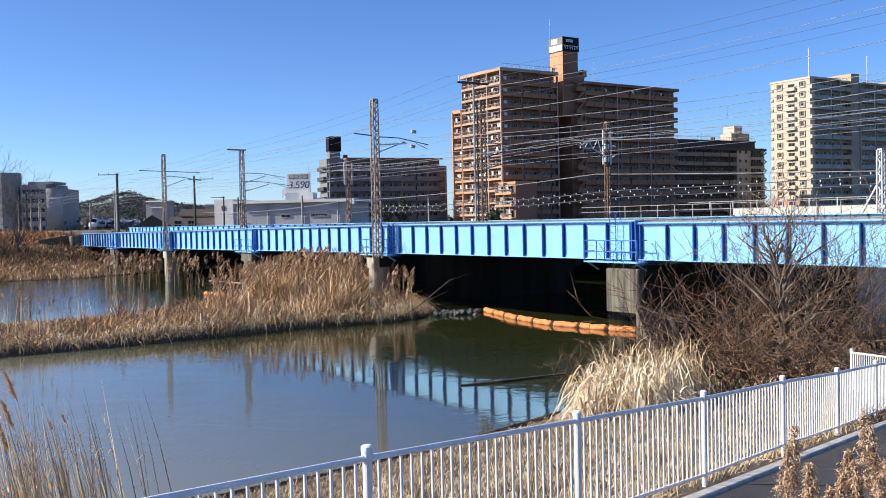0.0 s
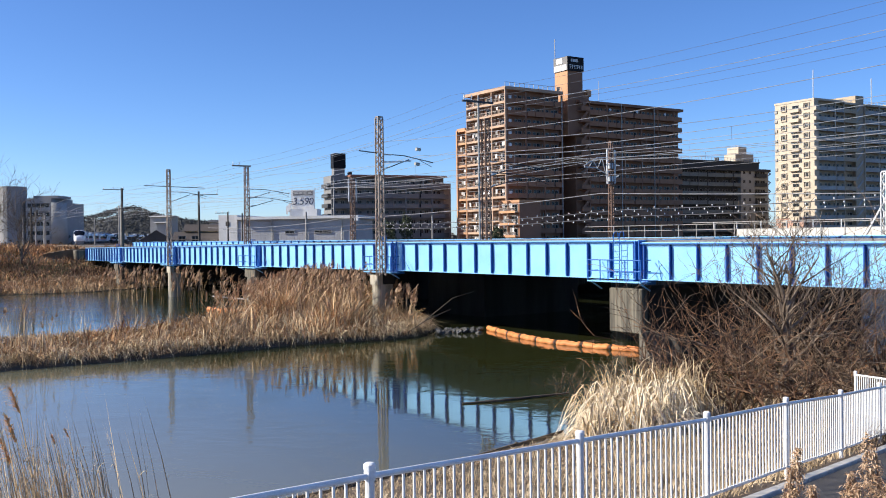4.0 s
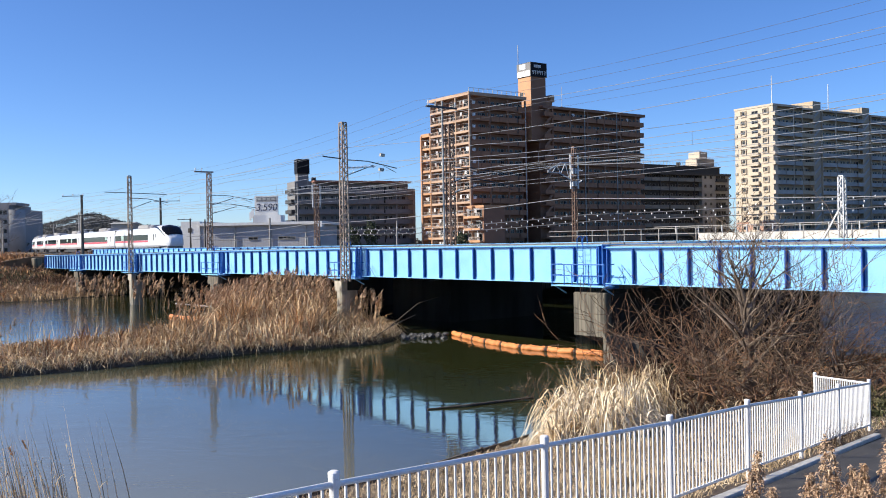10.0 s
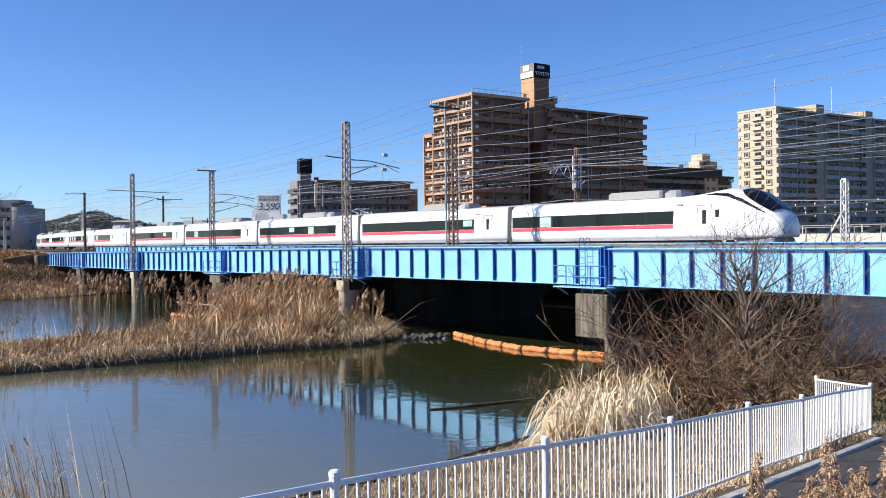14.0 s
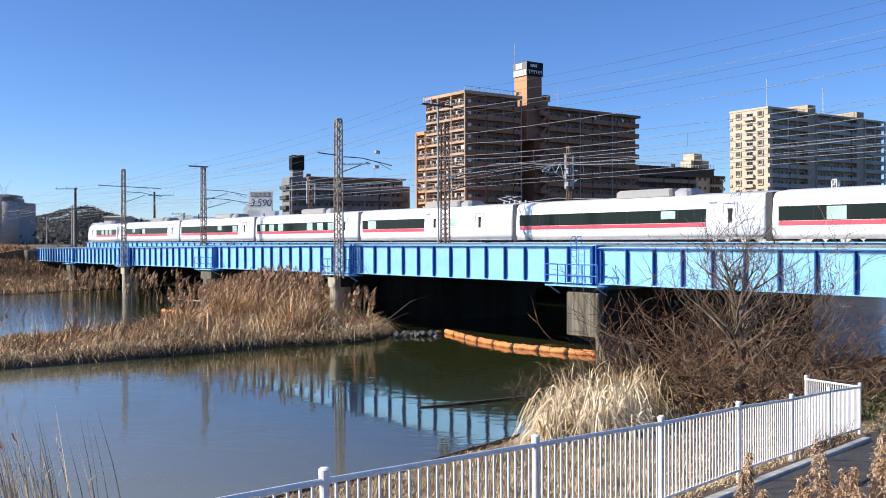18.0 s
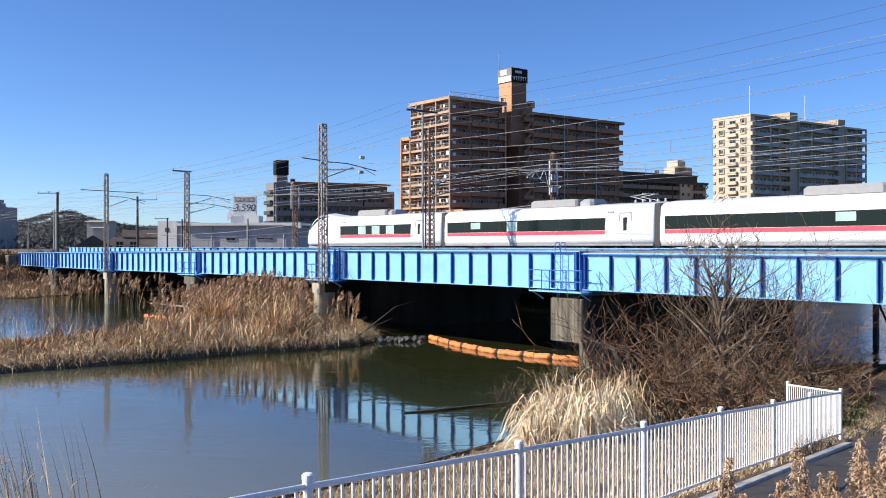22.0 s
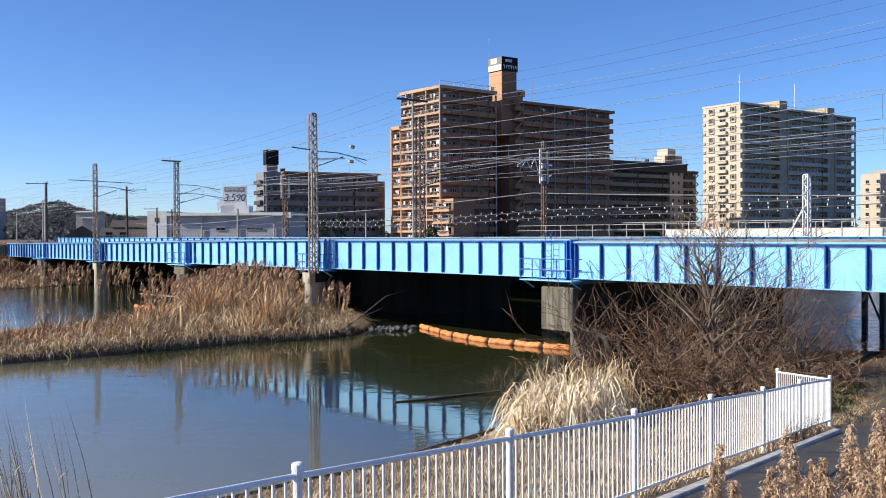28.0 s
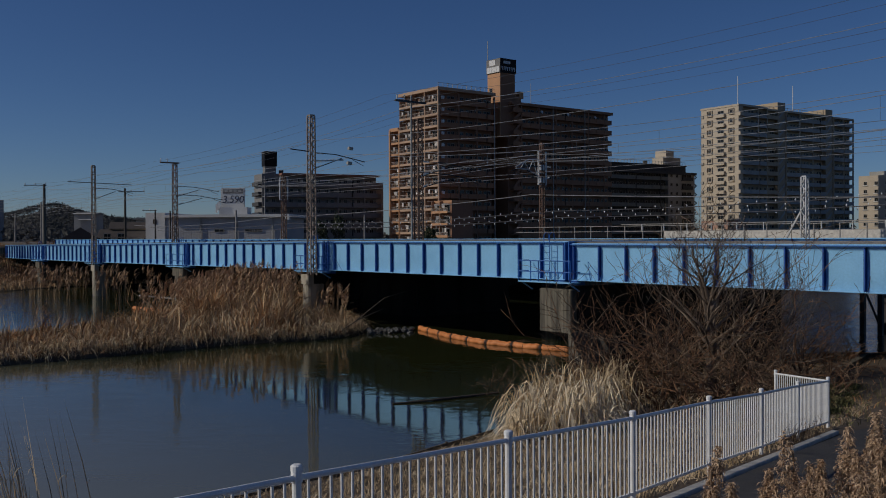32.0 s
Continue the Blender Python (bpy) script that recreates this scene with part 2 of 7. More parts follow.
def water_material():
    m = bpy.data.materials.new("murky river water")
    m.use_nodes = True
    nt = m.node_tree
    b = nt.nodes["Principled BSDF"]
    b.inputs["Roughness"].default_value = 0.025
    b.inputs["IOR"].default_value = 1.6
    co = nt.nodes.new("ShaderNodeTexCoord")
    n0 = nt.nodes.new("ShaderNodeTexNoise")
    n0.inputs["Scale"].default_value = 0.05
    nt.links.new(co.outputs["Object"], n0.inputs["Vector"])
    ramp = nt.nodes.new("ShaderNodeValToRGB")
    ramp.color_ramp.elements[0].color = (0.022, 0.026, 0.008, 1)
    ramp.color_ramp.elements[1].color = (0.034, 0.038, 0.014, 1)
    nt.links.new(n0.outputs[0], ramp.inputs[0])
    # the base colour turns paler towards the near left corner
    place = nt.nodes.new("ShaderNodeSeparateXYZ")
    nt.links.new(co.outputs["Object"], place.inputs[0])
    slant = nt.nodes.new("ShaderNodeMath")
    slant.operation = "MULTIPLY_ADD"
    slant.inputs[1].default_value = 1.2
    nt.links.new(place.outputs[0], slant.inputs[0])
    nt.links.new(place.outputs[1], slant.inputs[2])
    near_pale = nt.nodes.new("ShaderNodeMapRange")
    near_pale.inputs["From Min"].default_value, near_pale.inputs["From Max"].default_value = 32, 4
    nt.links.new(slant.outputs[0], near_pale.inputs[0])
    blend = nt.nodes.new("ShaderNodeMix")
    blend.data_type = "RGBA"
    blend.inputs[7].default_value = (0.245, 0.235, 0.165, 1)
    nt.links.new(near_pale.outputs[0], blend.inputs[0])
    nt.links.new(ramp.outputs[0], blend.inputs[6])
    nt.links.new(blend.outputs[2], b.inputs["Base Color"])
    hs = []
    for sc, st, dist in ((0.35, (1.0, 1.6, 1), 1.0), (2.2, (1, 2.0, 1), 0.8), (7.0, (1, 1.6, 1), 0.5)):
        mp = nt.nodes.new("ShaderNodeMapping")
        mp.inputs["Scale"].default_value = st
        nt.links.new(co.outputs["Object"], mp.inputs[0])
        n = nt.nodes.new("ShaderNodeTexNoise")
        n.inputs["Scale"].default_value, n.inputs["Detail"].default_value = sc, 2
        n.inputs["Distortion"].default_value = dist
        nt.links.new(mp.outputs[0], n.inputs["Vector"])
        hs.append(n.outputs[0])
    # wind patches: ripples are stronger in some places
    n = nt.nodes.new("ShaderNodeTexNoise")
    n.inputs["Scale"].default_value = 0.09
    nt.links.new(co.outputs["Object"], n.inputs["Vector"])
    mr = nt.nodes.new("ShaderNodeMapRange")
    mr.inputs["From Min"].default_value, mr.inputs["From Max"].default_value = 0.42, 0.62
    mr.inputs["To Min"].default_value, mr.inputs["To Max"].default_value = 0.4, 2.0
    nt.links.new(n.outputs[0], mr.inputs[0])
    # the open reaches beyond the bridges are ruffled
    sep = nt.nodes.new("ShaderNodeSeparateXYZ")
    nt.links.new(co.outputs["Object"], sep.inputs[0])
    far = nt.nodes.new("ShaderNodeMapRange")
    far.inputs["From Min"].default_value, far.inputs["From Max"].default_value = 62, 84
    far.inputs["To Min"].default_value, far.inputs["To Max"].default_value = 0.0, 4.2
    east = nt.nodes.new("ShaderNodeMath")
    east.operation = "MAXIMUM"
    east.inputs[1].default_value = 0.0
    nt.links.new(sep.outputs[0], east.inputs[0])
    reach = nt.nodes.new("ShaderNodeMath")
    reach.operation = "MULTIPLY_ADD"
    reach.inputs[1].default_value = 1.1
    nt.links.new(east.outputs[0], reach.inputs[0])
    nt.links.new(sep.outputs[1], reach.inputs[2])
    nt.links.new(reach.outputs[0], far.inputs[0])
    gust = nt.nodes.new("ShaderNodeMapRange")
    gust.inputs["From Min"].default_value, gust.inputs["From Max"].default_value = 8, 24
    gust.inputs["To Min"].default_value, gust.inputs["To Max"].default_value = 1.0, 2.0
    nt.links.new(sep.outputs[0], gust.inputs[0])
    wind = nt.nodes.new("ShaderNodeMath")
    wind.operation = "MULTIPLY_ADD"
    nt.links.new(far.outputs[0], wind.inputs[0])
    nt.links.new(gust.outputs[0], wind.inputs[1])
    nt.links.new(mr.outputs[0], wind.inputs[2])
    last = None
    for h, k, d in zip(hs, (0.10, 0.12, 0.06), (0.08, 0.02, 0.006)):
        bp = nt.nodes.new("ShaderNodeBump")
        bp.inputs["Distance"].default_value = d
        mm = nt.nodes.new("ShaderNodeMath")
        mm.operation = "MULTIPLY"
        mm.inputs[1].default_value = k * 1.2
        nt.links.new(wind.outputs[0], mm.inputs[0])
        nt.links.new(mm.outputs[0], bp.inputs["Strength"])
        nt.links.new(h, bp.inputs["Height"])
        if last:
            nt.links.new(last, bp.inputs["Normal"])
        last = bp.outputs[0]
    nt.links.new(last, b.inputs["Normal"])
    return m


WATER = water_material()


def ground_material():
    m = mat("dry bank soil and straw", (0.12, 0.085, 0.055), 0.95, col2=(0.065, 0.046, 0.03), scale=0.25, fine=6, bump=0.6)
    return m


SOIL = ground_material()
EMB = mat("dry embankment grass", (0.25, 0.17, 0.095), 0.95, col2=(0.15, 0.105, 0.06), scale=0.4, fine=5, bump=0.6)


# ---- mesh helpers ----
class Geo:
    """Collects vertices and faces of one mesh."""

    def __init__(self):
        self.v, self.f = [], []

    def add(self, vs, fs, m=None):
        n = len(self.v)
        if m is not None:
            vs = [m @ Vector(p) for p in vs]
        self.v.extend([tuple(p) for p in vs])
        self.f.extend([tuple(i + n for i in f) for f in fs])
        return self

    def box(self, lo, hi, m=None):
        (a, b, c), (d, e, f) = lo, hi
        vs = [(a, b, c), (d, b, c), (d, e, c), (a, e, c), (a, b, f), (d, b, f), (d, e, f), (a, e, f)]
        return self.add(vs, [(0, 3, 2, 1), (4, 5, 6, 7), (0, 1, 5, 4), (1, 2, 6, 5), (2, 3, 7, 6), (3, 0, 4, 7)], m)

    def cbox(self, lo, hi, k=0.01, m=None):
        """A box with chamfered upright and top edges."""
        (a, b, c), (d, e, f) = lo, hi
        ring = lambda i, z: [(a + i, b, z), (d - i, b, z), (d, b + i, z), (d, e - i, z), (d - i, e, z), (a + i, e, z), (a, e - i, z), (a, b + i, z)]
        top = [(x + (k if x < (a + d) / 2 else -k), y + (k if y < (b + e) / 2 else -k), f) for x, y, _ in ring(k, 0)]
        vs = ring(k, c) + ring(k, f - k) + top
        fs = [(j, (j + 1) % 8, 8 + (j + 1) % 8, 8 + j) for j in range(8)]
        fs += [(8 + j, 8 + (j + 1) % 8, 16 + (j + 1) % 8, 16 + j) for j in range(8)]
        fs += [tuple(range(16, 24)), tuple(range(7, -1, -1))]
        return self.add(vs, fs, m)

    def tube(self, pts, r, n=6, caps=True):
        """A tube along pts; r: one radius or one for each point."""
        pts = [Vector(p) for p in pts]
        rs = r if isinstance(r, (list, tuple)) else [r] * len(pts)
        base = len(self.v)
        up = Vector((0, 0, 1))
        for i, p in enumerate(pts):
            d = (pts[min(i + 1, len(pts) - 1)] - pts[max(i - 1, 0)]).normalized()
            s = d.cross(up) if abs(d.z) < 0.95 else d.cross(Vector((1, 0, 0)))
            s.normalize()
            t = d.cross(s)
            for k in range(n):
                a = 2 * math.pi * k / n
                self.v.append(tuple(p + (s * math.cos(a) + t * math.sin(a)) * rs[i]))
        for i in range(len(pts) - 1):
            for k in range(n):
                a, b = base + i * n + k, base + i * n + (k + 1) % n
                self.f.append((a, a + n, b + n, b))
        if caps:
            self.f.append(tuple(base + k for k in range(n)))
            e = base + (len(pts) - 1) * n
            self.f.append(tuple(e + k for k in range(n - 1, -1, -1)))
        return self

    def beam(self, p, q, w, h=None):
        """A square bar from p to q."""
        p, q = Vector(p), Vector(q)
        h = h or w
        d = (q - p).normalized()
        s = d.cross(Vector((0, 0, 1))) if abs(d.z) < 0.99 else Vector((1, 0, 0))
        s.normalize()
        t = s.cross(d)
        s, t = s * w / 2, t * h / 2
        vs = [p - s - t, p + s - t, p + s + t, p - s + t, q - s - t, q + s - t, q + s + t, q - s + t]
        return self.add(vs, [(0, 3, 2, 1), (4, 5, 6, 7), (0, 1, 5, 4), (1, 2, 6, 5), (2, 3, 7, 6), (3, 0, 4, 7)])

    def data(self, name, smooth=False):
        me = bpy.data.meshes.new(name)
        me.from_pydata(self.v, [], self.f)
        if smooth:
            me.polygons.foreach_set("use_smooth", [True] * len(me.polygons))
        me.update()
        return me


def part(name, geo, material, parent=None, label="", smooth=False, m=None):
    """Links geo as one mesh object under parent."""
    me = geo if isinstance(geo, bpy.types.Mesh) else geo.data(name, smooth)
    if not me.materials:
        me.materials.append(material)
    ob = new(name, me)
    ob.parent = parent
    if m is not None:
        ob.matrix_basis = m
    if label:
        ob["label"] = label
    return ob


def thing(name, m, label, category, group="", kind=""):
    ob = new(name)
    ob.empty_display_size = 0.3
    ob.matrix_basis = m
    return tagged(ob, label, category, group, kind)


def solo(name, geo, material, label, category, group="", kind="", smooth=False, m=None):
    return tagged(part(name, geo, material, None, "", smooth, m), label, category, group, kind)


def frame2(x, y, z, ax, ay):
    """A pose at (x, y, z) whose x axis points along (ax, ay)."""
    return Matrix.Translation((x, y, z)) @ Matrix.Rotation(math.atan2(ay, ax), 4, "Z")


# ---- plan: the line of the railway ----
DX, DY = -0.6153, 0.7883          # along the bridges, away from the eye
NX, NY = 0.7883, 0.6153           # across them, away from the eye
S0 = 31.935


def line(s, c, z=0.0):
    """The point s metres along the bridges and c metres across."""
    return Vector((DX * (s + S0) + NX * c, DY * (s + S0) + NY * c, z))


def track(s, c):
    """Place and heading on the track, which bends away beyond the bridge."""
    if s <= 85:
        return line(s, c), math.atan2(DY, DX)
    R = 600.0 - (c - 47.1)
    a = (s - 85) / R
    p = line(85 + R * math.sin(a), c + R * (1 - math.cos(a)))
    return p, math.atan2(DY, DX) - a


def front(s):
    """The front bridge's line across: straight, then bending away."""
    return 34.4 + max(0.0, s - 50) ** 2 / 1800.0


# ---- ground and water ----
WZ = -0.45                         # the river's level
NEAR = [(-90, -60), (-34, -6), (-14, 11), (-6.4, 19.6), (-3.8, 21.8), (-0.8, 24.6), (2.2, 28.2), (3.8, 32), (5.6, 35.6), (8.0, 37.8), (11.0, 39.4),
        (14, 40.8), (17.5, 42.6), (20, 44.0), (30, 40), (60, 28), (110, 0), (110, -60)]
ISLE = [(-129.5, 12.9), (-64.7, 21.6), (-32.4, 36.7), (-20.4, 45.3), (-16.1, 48.6), (-11.2, 53.1), (-6.3, 55.4), (-4.3, 57.6), (-3.4, 60.6), (-4.3, 65.8),
        (-6.5, 72.3), (-12.9, 80.4), (-18.3, 86.9), (-21.6, 86.3), (-22.1, 78.8), (-19.2, 68.0), (-20.1, 59.3), (-25.9, 53.9), (-36.7, 46.9), (-64.7, 32.4), (-129.5, 21.6)]
FAR = [(-1600, 40), (-95, 93), (-58, 105), (-48.5, 109), (-45.5, 115), (-42, 122), (-34, 124), (-12, 116), (20, 93), (27, 104), (40, 150), (90, 225), (260, 300), (1600, 420),
       (1600, 2600), (-1600, 2600)]


def inside(poly, X, Y):
    """Signed distance to a closed outline, positive inside."""
    X, Y = np.asarray(X, float), np.asarray(Y, float)
    best, odd = np.full(X.shape, 1e9), np.zeros(X.shape, bool)
    for (ax, ay), (bx, by) in zip(poly, poly[1:] + poly[:1]):
        dx, dy = bx - ax, by - ay
        k = np.clip(((X - ax) * dx + (Y - ay) * dy) / (dx * dx + dy * dy), 0, 1)
        best = np.minimum(best, np.hypot(X - ax - k * dx, Y - ay - k * dy))
        cross = (ay > Y) != (by > Y)
        with np.errstate(divide="ignore", invalid="ignore"):
            odd ^= cross & (X < (bx - ax) * (Y - ay) / ((by - ay) or 1e-9) + ax)
    return np.where(odd, best, -best)


FX, FY = 0.578, 0.816             # along the fence, away from the eye


def fence_uv(X, Y):
    return (X + 0.9) * FX + (Y - 6.8) * FY, (X + 0.9) * FY - (Y - 6.8) * FX


def path_z(u):
    return np.clip(2.84 - 0.0933 * u, 0.85, 3.45)


def height(X, Y):
    X, Y = np.asarray(X, float), np.asarray(Y, float)
    rough = 0.5 * np.sin(X * 0.9 + 1.3 * np.sin(Y * 0.6)) * np.sin(Y * 0.8 + X * 0.3)
    z = np.full(X.shape, -1.8)
    d = inside(NEAR, X, Y)
    u, v = fence_uv(X, Y)
    zf = path_z(u)
    t = np.clip(d, 0, None) / (np.clip(d, 0, None) + np.abs(v) + 1e-6)
    bank = -0.3 + (zf + 0.3) * np.clip(t, 0, 1) ** 1.2 + 0.05 * rough
    k = np.clip((15 - u) / 7, 0, 1)
    hill = zf + np.clip(v - 3.2, 0, 60) * 0.42 * k
    hill = np.minimum(hill, np.maximum(4.1, zf))
    hill = np.where(v > 3.3, hill + 0.06 * rough, hill)
    lower = np.minimum(hill, -0.3 + np.clip(d, 0, None) * 0.5)
    z = np.where(d > 0, np.where(v < 0, bank, lower), z)
    e = inside(ISLE, X, Y)
    z = np.where(e > 0, -0.42 + np.minimum(e * 0.55, 0.26) + np.minimum(e * 0.06, 0.25) + 0.06 * rough, z)
    g = inside(FAR, X, Y)
    z = np.where(g > 0, -0.35 + np.minimum(g * 0.13 + np.clip(g - 24, 0, 9) * 0.2, 4.65) + 0.12 * rough, z)
    return z


def axis(lo, hi, step, far, grow=1.16):
    a = list(np.arange(lo, hi + 1e-6, step))
    d = step
    while a[-1] < far[1]:
        d *= grow
        a.append(a[-1] + d)
    d = step
    while a[0] > far[0]:
        d *= grow
        a.insert(0, a[0] - d)
    return np.array(a)


def build_ground():
    xs, ys = axis(-24, 26, 0.5, (-1500, 1500)), axis(-4, 60, 0.5, (-900, 2400), 1.12)
    X, Y = np.meshgrid(xs, ys)
    Z = height(X, Y)
    u, v = fence_uv(X, Y)
    n, m = len(xs), len(ys)
    vs = np.stack([X, Y, Z], -1).reshape(-1, 3)
    idx = np.arange(n * m).reshape(m, n)
    fs = np.stack([idx[:-1, :-1], idx[:-1, 1:], idx[1:, 1:], idx[1:, :-1]], -1).reshape(-1, 4)
    me = bpy.data.meshes.new("ground")
    me.from_pydata(vs.tolist(), [], fs.tolist())
    me.polygons.foreach_set("use_smooth", [True] * len(me.polygons))
    g = Geo()
    ob = part("ground", me, SOIL)
    tagged(ob, "dry winter river bank and plain of brown soil", "ground", "", "structure")
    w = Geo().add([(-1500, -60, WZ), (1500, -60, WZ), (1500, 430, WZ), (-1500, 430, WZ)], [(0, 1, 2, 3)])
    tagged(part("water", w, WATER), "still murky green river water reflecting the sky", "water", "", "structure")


build_ground()


def hz(x, y):
    return float(height(np.array([x]), np.array([y]))[0])


def uv_point(u, v):
    return -0.9 + u * FX + v * FY, 6.8 + u * FY - v * FX


def build_path():
    g, k = Geo(), Geo()
    mid = [(-16, 1.85), (-8, 1.85), (0, 1.85), (6, 1.85), (12, 1.85), (17, 1.95), (21, 2.6), (24, 4.2), (26.5, 7.0), (28, 11), (29, 17), (30, 40)]
    pts = []
    for (a, b), (c, d) in zip(mid, mid[1:]):
        n = max(2, int(math.hypot(c - a, d - b) / 0.8))
        pts += [(a + (c - a) * i / n, b + (d - b) * i / n) for i in range(n)]
    pts.append(mid[-1])
    rows = []
    for i, (a, b) in enumerate(pts):
        p, q = pts[max(i - 1, 0)], pts[min(i + 1, len(pts) - 1)]
        du, dv = q[0] - p[0], q[1] - p[1]
        l = math.hypot(du, dv)
        nu, nv = -dv / l, du / l
        zz = float(path_z(a)) + 0.035
        rows.append([(*uv_point(a + nu * w, b + nv * w), zz) for w in (-1.38, -0.5, 0.5, 1.38)])
    vs = [p for r in rows for p in r]
    fs = []
    for i in range(len(rows) - 1):
        for j in range(3):
            a = i * 4 + j
            fs.append((a, a + 1, a + 5, a + 4))
    g.add(vs, fs)
    n = len(g.v)
    low = [(x, y, z - 0.25) for x, y, z in vs]
    g.v += low
    for i in range(len(rows) - 1):
        g.f += [(i * 4, i * 4 + 4, n + i * 4 + 4, n + i * 4), (i * 4 + 7, i * 4 + 3, n + i * 4 + 3, n + i * 4 + 7)]
    ob = part("path", g, ASPH)
    tagged(ob, "narrow grey asphalt riverside footpath", "path", "", "structure")
    kerb = thing("kerb", Matrix.Identity(4), "pale concrete kerb stones along the footpath", "kerb", "", "structure")
    for i in range(-14, 17):
        u0, u1 = i * 1.0, i * 1.0 + 0.985
        b = Geo()
        vs = []
        for u in (u0, u1):
            z = float(path_z(u))
            for v, dz in ((0.27, -0.15), (0.43, -0.15), (0.43, 0.06), (0.415, 0.075), (0.285, 0.075), (0.27, 0.06)):
                vs.append((*uv_point(u, v), z + dz))
        b.add(vs, [(0, 1, 2, 3, 4, 5), (11, 10, 9, 8, 7, 6)] + [(j, 6 + j, 6 + (j + 1) % 6, (j + 1) % 6) for j in range(6)])
        part("kerb_stone", b, KERB, kerb)


build_path()


# ---- fence along the path ----
POSTS = [(-7.9, -3.0, 5.0), (-6.1, -0.5, 4.75), (-4.4, 1.9, 4.52), (-2.65, 4.4, 4.28), (-0.9, 6.8, 4.04), (0.87, 9.2, 3.77), (2.68, 11.7, 3.48), (4.43, 14.2, 3.22),
         (6.16, 16.7, 2.91), (7.81, 19.1, 2.65), (9.5, 21.5, 2.36), (9.38, 24.4, 2.11)]


def build_fence():
    fence = thing("fence", Matrix.Identity(4), "white painted steel railing with thin upright bars", "fence")
    gp = Geo()
    gp.tube([(0, 0, -1.45), (0, 0, -0.035)], 0.035, 12)
    gp.tube([(0, 0, -0.05), (0, 0, -0.012), (0, 0, 0)], [0.045, 0.045, 0.03], 12)
    gp.tube([(0, 0, -0.13), (0, 0, -0.06)], 0.043, 12)
    mp = gp.data("post", False)
    gb = Geo()
    gb.tube([(0, 0, 0), (0, 0, 0.955)], 0.0125, 6, False)
    mb = gb.data("baluster", True)
    for x, y, z in POSTS:
        part("post", mp, WHITE, fence, m=pose(x, y, z))
    for (ax, ay, az), (bx, by, bz) in zip(POSTS, POSTS[1:]):
        a, b = Vector((ax, ay, az - 0.10)), Vector((bx, by, bz - 0.10))
        d = (b - a).normalized()
        part("top_rail", Geo().tube([a + d * 0.03, b - d * 0.03], 0.024, 10), WHITE, fence, smooth=False)
        lo = Vector((0, 0, -0.955))
        part("bottom_rail", Geo().beam(a + lo + d * 0.03, b + lo - d * 0.03, 0.03, 0.035), WHITE, fence)
        n = 24
        for i in range(1, n):
            p = a.lerp(b, i / n)
            part("baluster", mb, WHITE, fence, m=Matrix.Translation(p + lo))


build_fence()


# ---- the front bridge ----
JOINTS = [(-45.0, 5.22, 3.46), (-22.5, 5.25, 3.48), (0.0, 5.36, 3.46), (22.6, 5.33, 3.41), (44.9, 5.20, 3.27), (67.0, 4.99, 3.13), (89.3, 4.84, 3.02), (111.5, 4.70, 2.93)]


def ladder(parent, x, y, z0, z1, m=None):
    g = Geo()
    for k in (-0.2, 0.2):
        g.tube([(x + k, y, z0), (x + k, y, z1 + 0.35), (x + k, y - 0.12, z1 + 0.47), (x + k, y - 0.3, z1 + 0.47), (x + k, y - 0.35, z1 + 0.1)], 0.022, 6)
    ob = part("ladder", g, DEEP, parent, "blue steel access ladder")
    n = int((z1 - z0) / 0.3)
    rg = Geo()
    rg.tube([(x - 0.2, y, 0), (x + 0.2, y, 0)], 0.014, 5)
    rm = rg.data("rung")
    for i in range(n):
        part("rung", rm, DEEP, ob, m=Matrix.Translation((0, 0, z0 + 0.3 + i * 0.3)))
    return ob


